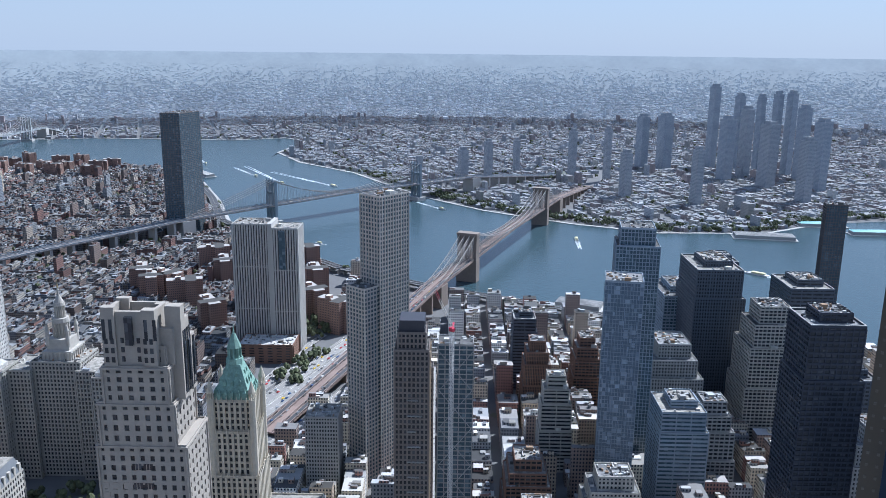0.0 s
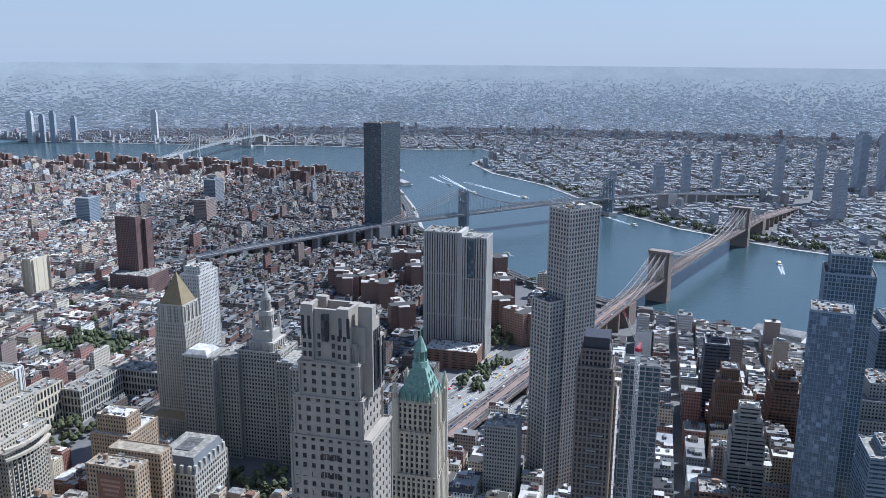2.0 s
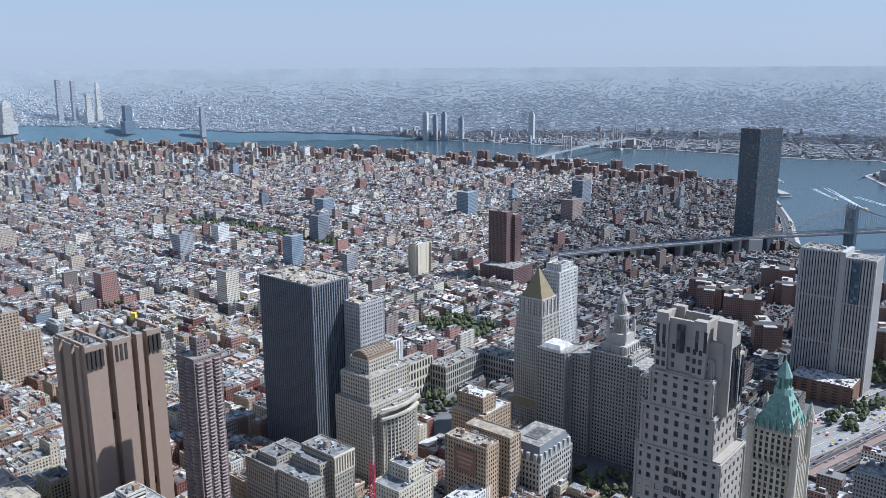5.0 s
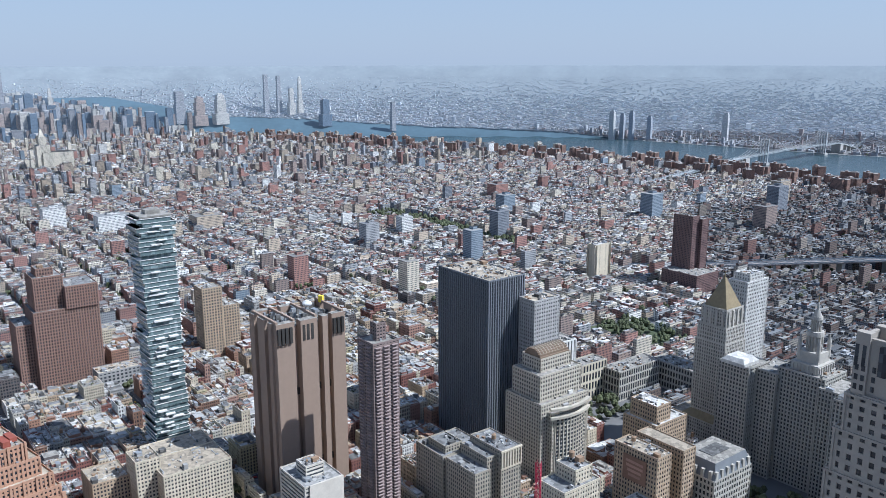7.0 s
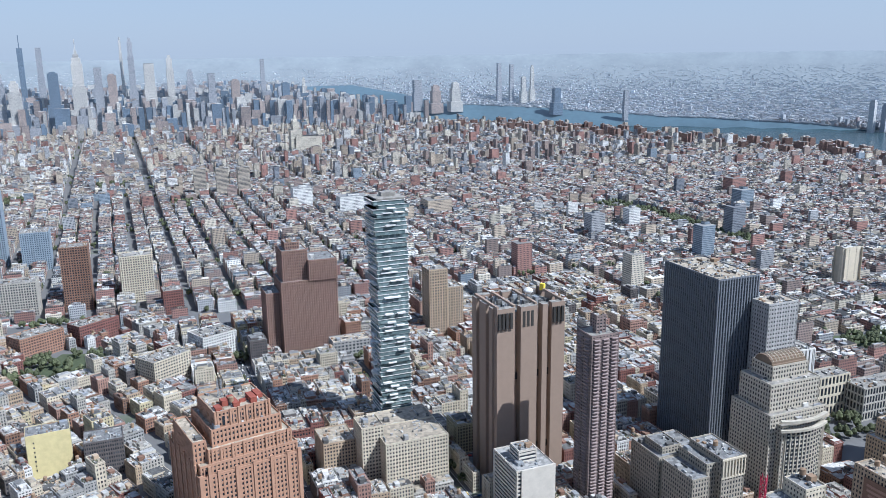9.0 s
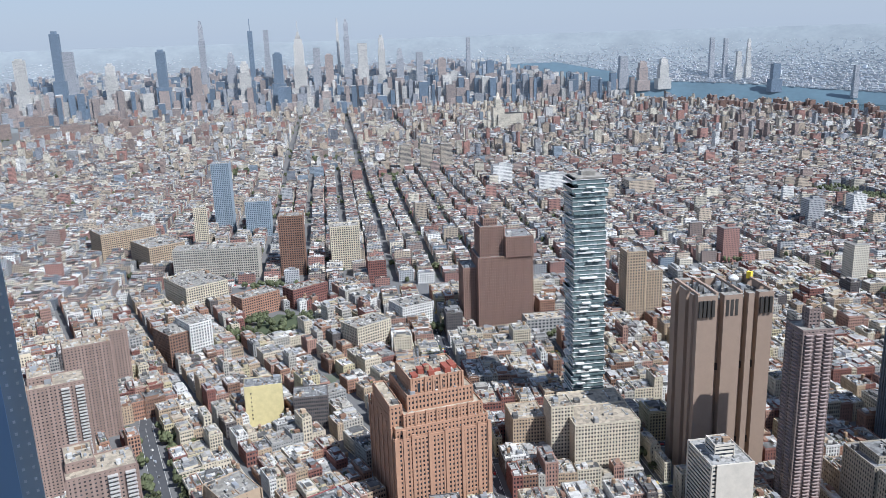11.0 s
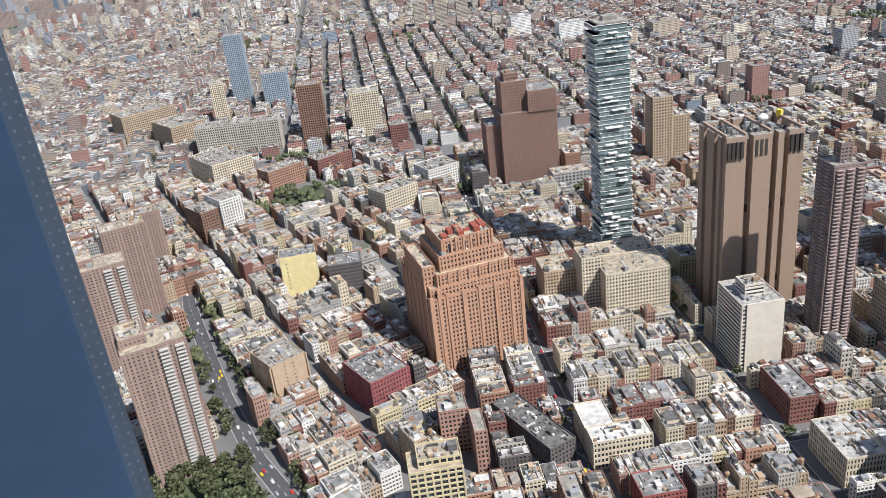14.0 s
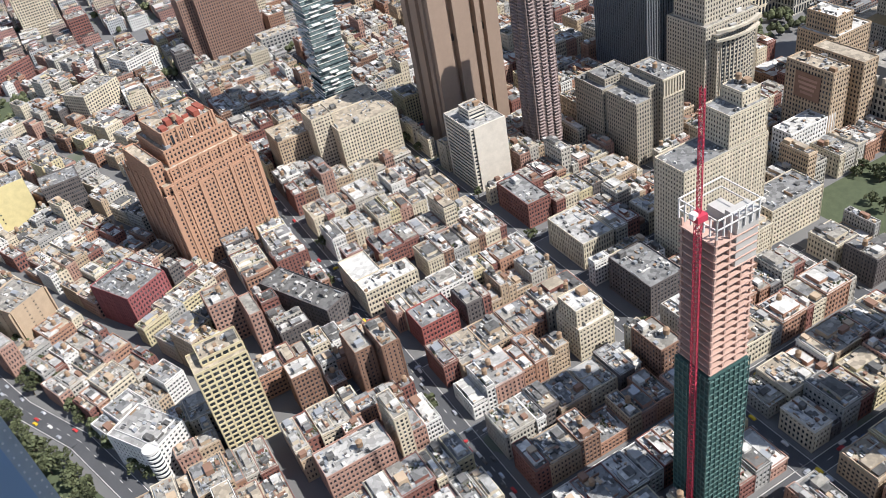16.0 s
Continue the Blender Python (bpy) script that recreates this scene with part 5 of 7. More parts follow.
# The tower that the camera looks out of: its body below the floor, the storey above, the core behind
FACE = radians(13.0)
# Unseen ceiling and core, made white to bounce light onto the posts
WHITE_BOUNCE = surface("white_bounce", (0.8, 0.8, 0.79), 0.7, 0.05)
tx, ty = EYE.x - math.cos(FACE) * 29.7, EYE.y - math.sin(FACE) * 29.7
obs = thing("observation_tower", "glass observation tower whose top floor the camera looks from", "skyscraper")
w, g_ = Shape(), Shape()
facade(w, g_, tx, ty, 0, EYE.z - 1.4, 30, 30, 13.0, bay=3.0, storey=4.2, pier=0.1, band=0.2, deep=0.1, parapet=0)
part("wall", w, [METAL, CONCRETE], obs)
part("glazing", g_, GLASS_BLUE, obs)
up = Shape().boxes(tx, ty, EYE.z + 2.2, EYE.z + 26, 30, 30, 13.0, 0)
up.quads([(tx + sx * 30 * math.cos(FACE) - sy * 30 * math.sin(FACE), ty + sx * 30 * math.sin(FACE) + sy * 30 * math.cos(FACE), EYE.z + 2.2) for sx, sy in ((-1, -1), (-1, 1), (1, 1), (1, -1))], [[0, 1, 2, 3]], [1])
part("upper_storey", up, [GLASS_BLUE, WHITE_BOUNCE], obs)
part("core", Shape().boxes(tx, ty, EYE.z - 1.4, EYE.z + 2.2, 18, 18, 13.0, 0), WHITE_BOUNCE, obs)

# ---- houses of the near streets ----
RNG = np.random.default_rng(11)
_r = random.Random(5)
WALL_WORDS = ("red brick", "orange brick", "brown brick", "tan brick", "cream stone", "limestone", "grey concrete", "white painted", "dark brick", "yellow brick", "pink-brown brick", "blue-grey painted")
ROOF_WORDS = ("silver", "black tar", "gravel", "white", "tan", "grey")
GEAR = [METAL, WALLS[6], TANK, ROOFS[3], WALLS[2], ROOFS[1], LEAF, WALLS[0], WALLS[3]]


def lots_on(blocks, lot, turn=GRID, origin=(15.0, 0.0)):
    """Lots in two rows on each block given by its edges u0, u1, v0, v1: x, y, hx, hy."""
    out = []
    c, s = math.cos(radians(turn)), math.sin(radians(turn))
    for u0, u1, v0, v1 in blocks:
        long_u = (u1 - u0) >= (v1 - v0)
        L, D = (u1 - u0, v1 - v0) if long_u else (v1 - v0, u1 - u0)
        rows = 1 if D < 22 else 2
        for row in range(rows):
            p = 0.0
            while p < L - 3:
                w = min(_r.choice((0.55, 0.8, 1.0, 1.2, 1.9)) * lot, L - p)
                if L - p - w < 5:
                    w = L - p
                depth = D / rows * (_r.uniform(0.78, 1.0) if rows == 2 else 1.0)
                a, b = p + w / 2, (depth / 2 if row == 0 else D - depth / 2)
                cu, cv = (u0 + a, v0 + b) if long_u else (u0 + b, v0 + a)
                hu, hv = (w / 2, depth / 2) if long_u else (depth / 2, w / 2)
                out.append((origin[0] + cu * c - cv * s, origin[1] + cu * s + cv * c, hu, hv))
                p += w
    return np.array(out)


def lots(u0, u1, v0, v1, bu, bv, su, sv, lot, turn=GRID, origin=(15.0, 0.0)):
    blocks = [(u, u + bu, v, v + bv) for u in np.arange(u0, u1, bu + su) for v in np.arange(v0, v1, bv + sv)]
    return lots_on(blocks, lot, turn, origin)


def free(a, extra=-1.0):
    """Which lots keep clear of the placed buildings."""
    ok = np.ones(len(a), bool)
    for x, y, hx, hy, ang in TAKEN:
        c, s = math.cos(radians(ang)), math.sin(radians(ang))
        dx, dy = a[:, 0] - x, a[:, 1] - y
        r = np.minimum(a[:, 2], a[:, 3]) + extra
        ok &= ~((np.abs(dx * c + dy * s) < hx + r) & (np.abs(-dx * s + dy * c) < hy + r))
    return ok


ISLAND = BANK_WEST + [(3000, 9000), (-3000, 9000), (-3000, -2300)]
# Parks, squares and wide roads kept clear of houses: outlines along the grid
SARA = [(1110, 1215), (1196, 1212), (1186, 1760), (1096, 1760)]
OPEN = [
    [(-220, 380), (-46, 372), (-56, 425), (-108, 505), (-126, 546), (-190, 545)],
    [(436, 150), (560, 150), (560, 345), (436, 345)],
    [(-152, 1022), (-56, 1012), (-24, 1112), (-60, 1150), (-130, 1135)],
    [(610, 530), (690, 530), (690, 596), (610, 596)],
    [(850, 650), (935, 640), (965, 760), (850, 795)],
    [(560, 180), (800, 165), (1290, -60), (1320, 10), (1080, 175), (900, 225), (560, 250)],
    [(600, 475), (660, 470), (664, 545), (606, 548)],
    [(588, 283), (648, 283), (648, 382), (612, 382), (608, 348), (588, 346)],
    [(-75, 2500), (45, 2490), (45, 2640), (-75, 2650)],
    [(-285, 2380), (-215, 2380), (-215, 2470), (-285, 2470)],
    [(135, 2140), (185, 2140), (185, 2240), (135, 2240)],
    [(-178, 1185), (-80, 1172), (-18, 1150), (-2, 1190), (-45, 1285), (-178, 1305)],
    SARA,
]
OPEN_XY = [[uv(*p) for p in q] for q in OPEN]


def clear(a):
    ok = np.ones(len(a), bool)
    for q in OPEN_XY:
        ok &= ~inside(a[:, 0], a[:, 1], q)
    return ok


def near_line(a, p, q, w):
    """Lots within w metres of the line from p to q."""
    p, q = np.array(p, float), np.array(q, float)
    d = q - p
    k = np.clip(((a[:, :2] - p) @ d) / (d @ d), 0, 1)
    return np.hypot(*(a[:, :2] - p - k[:, None] * d).T) < w


def seen_wedge(a, lo=-62, hi=96):
    az = np.degrees(np.arctan2(a[:, 1] - EYE.y, a[:, 0] - EYE.x))
    return (az > lo) & (az < hi)


def uvm(a):
    dx, dy = a[:, 0] - EYE.x, a[:, 1] - EYE.y
    return dx * CU + dy * SU, -dx * SU + dy * CU


def dist(a):
    return np.hypot(a[:, 0] - EYE.x, a[:, 1] - EYE.y)


BLOCK_TONE = RNG.random((97, 89))


def heights(a, low, high, tall=0.04, tmin=30, tmax=70):
    """Roofs keep near one level along a block; a few stand out."""
    n = len(a)
    u, v = uvm(a)
    cell = BLOCK_TONE[(u // 58).astype(int) % 97, (v // 74).astype(int) % 89]
    wide = BLOCK_TONE[(u // 310).astype(int) % 97, (v // 260).astype(int) % 89]
    h = low + (high - low) * (0.10 + 0.45 * cell + 0.25 * wide) + RNG.normal(0, 0.09, n) * (high - low)
    h[RNG.random(n) < 0.12] += 0.22 * (high - low)
    h[RNG.random(n) < 0.08] *= 0.6
    t = RNG.random(n) < tall
    h[t] = RNG.uniform(tmin, tmax, t.sum())
    return h


def keep_free(a, ang, depth=2):
    """The lots that keep clear of placed buildings; those that don't are split and tried again."""
    ok = free(a) & clear(a)
    good, bad = a[ok], a[~ok]
    bad = bad[np.maximum(bad[:, 2], bad[:, 3]) > 4.4]
    if depth == 0 or len(bad) == 0:
        return good
    c, s = math.cos(radians(ang)), math.sin(radians(ang))
    kids = []
    for x, y, hx, hy in bad:
        for sg in (-0.5, 0.5):
            lx, ly, kx, ky = (sg * hx, 0, hx / 2, hy) if hx >= hy else (0, sg * hy, hx, hy / 2)
            kids.append((x + lx * c - ly * s, y + lx * s + ly * c, kx, ky))
    return np.concatenate([good, keep_free(np.array(kids), ang, depth - 1)])


class RoofPieces(Shape):
    """Roof things as objects of their own."""

    parent = None

    def boxes(self, x, y, z0, z1, hx, hy, ang=0.0, side=0, top=None):
        kind = "stair_head" if z1 - z0 > 2.3 else ("duct" if max(hx, hy) > 4 * min(hx, hy) else "roof_unit")
        piece(kind, x, y, z0, z1, hx, hy, ang, GEAR[side], self.parent)
        return self


def small_gear(rg, rng, x, y, h, hx, hy, ang, few):
    """Vents, skylights, planters, pipes and deck boards strewn over a roof."""
    c, s = math.cos(radians(ang)), math.sin(radians(ang))
    for k in range(few):
        wx, wy, up = rng.choice(((0.3, 0.3, 1.1), (0.5, 0.9, 0.7), (1.4, 0.12, 0.9), (0.12, 1.6, 0.9), (0.9, 1.2, 0.35), (0.25, 0.25, 2.0), (1.3, 1.6, 0.15)))
        f = rng.uniform(0.7, 1.4)
        wx, wy = min(wx * f, hx * 0.4), min(wy * f, hy * 0.4)
        lx, ly = rng.uniform(-1, 1) * (hx - wx - 0.5), rng.uniform(-1, 1) * (hy - wy - 0.5)
        rg.boxes(x + lx * c - ly * s, y + lx * s + ly * c, h, h + up * rng.uniform(0.7, 1.3), wx, wy, ang, rng.choice((0, 1, 3, 3, 4, 5, 5, 5, 8, 2)))


def house_parts(w, g, rg, x, y, hx, hy, ang, h, rng, wm=0, rm=1, rich=15, owner=None, fields=(1, 2, 3)):
    """Adds one house: walls with built windows, glazing, roof and what stands on it."""
    facade(w, g, x, y, 0, h, hx, hy, ang, bay=rng.choice((2.2, 2.5, 2.9)), storey=rng.choice((3.4, 3.7, 4.1)), pier=rng.choice((0.38, 0.45, 0.55)), band=rng.choice((0.34, 0.4, 0.46)), deep=0.35, roof=rm, parapet=rng.uniform(0.5, 1.1), wm=wm)
    if rng.random() < 0.6:  # cornice
        w.boxes(x, y, h - 0.9, h + 0.25, hx + 0.45, hy + 0.45, ang, wm, rm)
    c, s = math.cos(radians(ang)), math.sin(radians(ang))
    n = max(1, int(round(hx * hy / 34.0)))  # roofs stepped and patched in fields, with low walls between
    cols = max(1, int(round(math.sqrt(n * hx / hy))))
    rows = max(1, int(round(n / cols)))
    for i in range(cols):
        for j in range(rows):
            if rng.random() < 0.3:
                continue
            lx, ly = -hx + 0.5 + (2 * hx - 1) * (i + 0.5) / cols, -hy + 0.5 + (2 * hy - 1) * (j + 0.5) / rows
            fx, fy = (hx - 0.5) / cols * rng.uniform(0.75, 0.98), (hy - 0.5) / rows * rng.uniform(0.75, 0.98)
            w.boxes(x + lx * c - ly * s, y + lx * s + ly * c, h, h + rng.choice((0.12, 0.2, 0.35, 0.9, 1.6)), fx, fy, ang, wm if rng.random() < 0.6 else rng.choice(fields), rng.choice(fields))
            if rng.random() < 0.4:
                w.boxes(x + lx * c - ly * s + fx * c, y + lx * s + ly * c + fx * s, h, h + rng.uniform(0.8, 1.5), 0.16, fy, ang, wm)
    for floor in range(2 if rng.random() < 0.25 else 1):
        if rng.random() > 0.6 or hx <= 3.2 or hy <= 4.5:
            continue
        fx, fy = rng.uniform(0.3, 0.7), rng.uniform(0.25, 0.55)
        lx, ly = rng.uniform(-1, 1) * hx * (1 - fx) * 0.8, rng.uniform(-1, 1) * hy * (1 - fy) * 0.8
        w.boxes(x + lx * c - ly * s, y + lx * s + ly * c, h, h + rng.uniform(2.6, 3.6), hx * fx, hy * fy, ang, wm, rm)
    n = int(rich * min(2.4, (hx * hy) / 45.0)) + 3
    if owner is not None:
        gear = RoofPieces()
        gear.parent = owner
        roof_gear(gear, rng, x, y, h, hx, hy, ang, min(n, 20), (0, 0, 1, 3, 3, 4, 5, 5, 8))
        small_gear(rg, rng, x, y, h, hx, hy, ang, int(hx * hy / 3.0))
    else:
        roof_gear(rg, rng, x, y, h, hx, hy, ang, n, (0, 0, 1, 3, 3, 4, 5, 5, 8))
        small_gear(rg, rng, x, y, h, hx, hy, ang, int(hx * hy / (4 if rich > 6 else 12)))
    if rng.random() < 0.42:  # planted roof terrace
        tx_, ty_ = rng.uniform(-0.6, 0.6) * hx, rng.uniform(-0.6, 0.6) * hy
        for k in range(rng.randint(8, 20)):
            lx, ly = max(-hx + 1, min(hx - 1, tx_ + rng.gauss(0, 2.2))), max(-hy + 1, min(hy - 1, ty_ + rng.gauss(0, 2.2)))
            z_ = h + rng.uniform(0.2, 0.7)
            rg.prism(x + lx * c - ly * s, y + lx * s + ly * c, z_ - 0.3, z_ + rng.uniform(0.4, 1.2), rng.uniform(0.4, 0.9), rng.uniform(0.1, 0.5), 5, rng.uniform(0, 70), 6)
    if rng.random() < 0.2 and owner is not None:
        tank_part(owner, x + rng.uniform(-0.4, 0.4) * hx, y + rng.uniform(-0.4, 0.4) * hy, h, 1.7)
    elif rng.random() < 0.16:
        water_tank(rg, x + rng.uniform(-0.4, 0.4) * hx, y + rng.uniform(-0.4, 0.4) * hy, h, 1.7, 2, 0)


WALL_PICK = (0, 0, 0, 1, 1, 2, 3, 3, 3, 4, 4, 4, 4, 4, 5, 5, 5, 6, 7, 7, 8, 9, 9, 10, 10)
ROOF_PICK = (0, 0, 0, 1, 1, 2, 2, 3, 4, 5, 5)


def street_houses(a, h, ang, count):
    """The nearest `count` lots become houses of their own; the rest join one mesh of stuff."""
    order = np.argsort(dist(a))
    w2, g2, r2 = Shape(), Shape(), Shape()
    rest = 0
    for n, i in enumerate(order):
        x, y, hx, hy = a[i]
        rng = random.Random(int(x * 31 + y * 17))
        hx, hy = hx - 0.04, hy - 0.04
        wi, ri = rng.choice(WALL_PICK), rng.choice(ROOF_PICK)
        if n < count:
            kind = "loft_building" if h[i] > 24 else "row_house"
            ob = thing(kind, f"{WALL_WORDS[wi]} {'loft building' if h[i] > 24 else 'row house'} with a cluttered {ROOF_WORDS[ri]} roof", "building", "houses of the near streets")
            w, g, rg = Shape(), Shape(), Shape()
            house_parts(w, g, rg, x, y, hx, hy, ang, h[i], rng, owner=ob if n < count * 0.42 else None)
            part("wall", w, [WALLS[wi], ROOFS[ri], ROOFS[(ri + 1 + n % 4) % 6], ROOFS[(ri + 3) % 6]], ob)
            part("glazing", g, GLASS, ob)
            if rg.v:
                part("roof_gear", rg, GEAR, ob)
        else:
            house_parts(w2, g2, r2, x, y, hx, hy, ang, h[i], rng, wi, len(WALLS) + ri, 9 if dist(a[i:i + 1])[0] < 900 else 5, fields=[len(WALLS) + q for q in (ri, (ri + 1 + n % 4) % 6, (ri + 3) % 6)])
            rest += 1
    if rest:
        ob = thing("town_houses", "crowded brick and stone town houses with cluttered roofs", "buildings", kind="stuff")
        part("wall", w2, WALLS + ROOFS, ob)["kind"] = "stuff"
        part("glazing", g2, GLASS, ob)["kind"] = "stuff"
        part("roof_gear", r2, GEAR, ob)["kind"] = "stuff"


V_EDGES = [(60, 106), (118, 164), (180, 232), (246, 298), (313, 371), (385, 432), (447, 507), (521, 585), (604, 662), (676, 734), (748, 804), (818, 874), (888, 944), (958, 1014), (1028, 1084), (1098, 1170)]
main = [(u0, u1, v0, v1) for v0, v1 in V_EDGES for u0, u1 in ((133, 247), (266, 380))]
main += [(u0, u1, v0, v1) for v0, v1 in V_EDGES if v0 > 640 for u0, u1 in ((398, 500), (514, 610), (624, 720))]
main += [(u0, u1, v0, v1) for v0, v1 in V_EDGES if 60 < v0 < 640 for u0, u1 in ((398, 470), (484, 548), (562, 640))]
main += [(30, 112, v0, v1) for v0, v1 in V_EDGES if v0 < 420] + [(-70, 18, v0, v1) for v0, v1 in V_EDGES if 250 < v0 < 420]
main += [(60, 112, v0, v1) for v0, v1 in V_EDGES if v0 > 430]
a = lots_on(main, 11.0)
a = keep_free(a[seen_wedge(a) & (dist(a) > 150)], GRID)
h = heights(a, 13, 25, 0.04, 26, 36)
street_houses(a, h, GRID, 170)
w0 = uv(-150, 430)
a = keep_free(lots(-300, 480, -30, 1000, 78, 52, 13, 13, 11.0, turn=-6.0, origin=w0), -6.0)
uvs = np.array([to_uv(*p) for p in a[:, :2]])
a = a[seen_wedge(a) & (uvs[:, 0] < 54) & (uvs[:, 1] < 1222) & ~near_line(a, uv(-115, 520), uv(-205, 800), 15) & ~near_line(a, uv(-64, 395), uv(-115, 520), 14) & ~near_line(a, uv(122, 440), uv(-60, 1000), 9) & (uvs[:, 0] > -620)]
h = heights(a, 12, 22, 0.05, 24, 34)
street_houses(a, h, -6.0, 110)

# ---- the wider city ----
# Skyline walls with haze painted in as a faint glow
FAR_TOWER = [haze_glow_mat("far_tower_slate", (0.13, 0.17, 0.22), True, 0.7), haze_glow_mat("far_tower_pale", (0.50, 0.47, 0.42), True, 0.7), haze_glow_mat("far_tower_brown", (0.34, 0.27, 0.23), True, 0.7), haze_glow_mat("far_tower_grey", (0.32, 0.32, 0.33), True, 0.7)]
def far_stuff(name, label, a, h, ang, mats, gear=1, pick=None):
    """Houses too many and too far to count, one mesh."""
    sh = Shape()
    x, y, z, s = far(a[:, 0], a[:, 1])
    m = RNG.choice(len(mats), len(a), p=pick)
    sh.boxes(x, y, z, z + h * s, a[:, 2] * s * 0.97, a[:, 3] * s * 0.97, ang, m)
    c, sn = math.cos(radians(ang)), math.sin(radians(ang))
    for k in range(gear):
        q = RNG.random(len(a)) < 0.75
        f1, f2 = RNG.uniform(-0.6, 0.6, (2, len(a)))
        lx, ly = f1 * a[:, 2], f2 * a[:, 3]
        bx, by, bz, bs = far(a[:, 0] + lx * c - ly * sn, a[:, 1] + lx * sn + ly * c)
        sz = RNG.uniform(0.12, 0.42, (2, len(a))) * a[:, 2:4].T
        up = RNG.uniform(1.0, 4.5, len(a))
        sh.boxes(bx[q], by[q], (bz + h * bs)[q], (bz + (h + up) * bs)[q], (sz[0] * bs)[q], (sz[1] * bs)[q], ang, RNG.choice(len(mats), q.sum(), p=pick))
    return tagged(part(name, sh, mats), label, "buildings", kind="stuff")


def on_island(a):
    return inside(a[:, 0], a[:, 1], ISLAND) & ~inside(a[:, 0], a[:, 1], RIVER)


BB_M, BB_B = Vector((1188, -660, 0)), Vector((1522, -1032, 0))
MB_M, MB_B = Vector((1777, -492, 0)), Vector((1912, -910, 0))
WB_M, WB_B = Vector((3300, 150, 0)), Vector((3745, -50, 0))


def off_roads(a):
    """Clear of the bridges' approaches and the shore road."""
    ok = np.ones(len(a), bool)
    for m, b, back, on in ((BB_M, BB_B, 640, 900), (MB_M, MB_B, 900, 800), (WB_M, WB_B, 900, 500)):
        d = (b - m).normalized()
        ok &= ~near_line(a, (m - d * back)[:2], (b + d * on)[:2], 26)
    for p, q in zip(BANK_WEST, BANK_WEST[1:]):
        ok &= ~near_line(a, p, q, 34)
    for p, q in zip(BANK_EAST, BANK_EAST[1:]):
        ok &= ~near_line(a, p, q, 22)
    return ok


YARDS = []  # places of trees between the houses


def town(name, label, a, ang, lo, hi, tall, tmin, tmax, keep=None, gear=2, pick=None, mats=FARW, yards=0.0):
    a = a[on_island(a) & seen_wedge(a) & off_roads(a) & clear(a)]
    if keep is not None:
        a = a[keep(a)]
    a = a[free(a)]
    if yards:
        built = RNG.random(len(a)) > yards
        YARDS.extend((float(p[0]), float(p[1])) for p in a[~built])
        a = a[built]
    far_stuff(name, label, a, heights(a, lo, hi, tall, tmin, tmax), ang, mats, gear, pick)


PICK = (0.2, 0.16, 0.17, 0.17, 0.13, 0.09, 0.05, 0.03)


for part_, label_, low_v, stock, shares in (("east_town_houses", "crowded low tenements with cluttered roofs, coloured darker for shade", False, TOWN_SHADED, (0.24, 0.22, 0.17, 0.09, 0.17, 0.02, 0.09)), ("middle_town_houses", "crowded pink and cream tenements with pale roofs", True, FARW, (0.26, 0.13, 0.19, 0.18, 0.11, 0.1, 0.02, 0.01))):
    town(part_, label_, lots(640, 3600, 240, 1180, 62, 92, 13, 12, 10), GRID, 10, 22, 0.022, 24, 42, lambda a: ((uvm(a)[0] > 735) | ((uvm(a)[1] < 640) & (uvm(a)[0] > 660))) & (((uvm(a)[1] > 610) & (uvm(a)[1] > 640 + 0.9 * (uvm(a)[0] - 1050))) == low_v), 6, shares, stock, 0.05)
town("village_houses", "rows of low brick houses along straight streets", lots(-900, 3600, 1230, 2350, 56, 150, 15, 13, 10), GRID, 10, 25, 0.025, 26, 44, None, 6, PICK, FARW, 0.09)
town("north_houses", "pale apartment blocks and tenements north of the village", lots(-1200, 3700, 2370, 4200, 190, 52, 26, 18, 14), GRID, 12, 34, 0.08, 34, 62, None, 4, (0.12, 0.16, 0.2, 0.2, 0.14, 0.1, 0.05, 0.03), FARW, 0.06)
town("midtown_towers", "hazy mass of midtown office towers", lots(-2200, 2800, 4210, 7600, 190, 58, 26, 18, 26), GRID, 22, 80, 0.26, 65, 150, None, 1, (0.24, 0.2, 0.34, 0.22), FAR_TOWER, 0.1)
town("south_houses", "older stone and brick buildings near the southern shore", lots(440, 1500, -640, 170, 46, 44, 12, 11, 12), GRID, 14, 34, 0.05, 38, 60, None, 3, (0.13, 0.2, 0.2, 0.15, 0.2, 0.08, 0.04), FARW[:7])
a = lots(-4000, 5000, -3500, 6000, 60, 150, 18, 18, 10, turn=-8.0, origin=(3500.0, -800.0))
a = a[(~inside(a[:, 0], a[:, 1], ISLAND)) & ~inside(a[:, 0], a[:, 1], RIVER) & seen_wedge(a) & (dist(a) < 4700) & (dist(a) > 600) & off_roads(a)]
a = a[RNG.random(len(a)) < 0.8]
far_stuff("east_houses", "low brick houses and sheds across the river", a, heights(a, 7, 14, 0.02, 18, 40), -8.0, EAST_HAZED[:4], 1, (0.34, 0.36, 0.25, 0.05))
n = 60000
az, d = np.radians(RNG.uniform(-62, 96, n)), 4500 / np.sqrt(RNG.uniform(0.05, 1.0, n))
a = np.stack([EYE.x + d * np.cos(az), EYE.y + d * np.sin(az), RNG.uniform(5, 18, n), RNG.uniform(5, 14, n)], 1)
a = a[(~inside(a[:, 0], a[:, 1], ISLAND)) & ~inside(a[:, 0], a[:, 1], RIVER)]
# Box colours kept near the land's, with haze painted in as glow
FAR_BOX = [haze_glow_mat("far_box_grey", (0.31, 0.32, 0.335), much=1.15), haze_glow_mat("far_box_pale", (0.45, 0.44, 0.42), much=1.1), haze_glow_mat("far_box_brick", (0.29, 0.275, 0.265), much=1.15)]
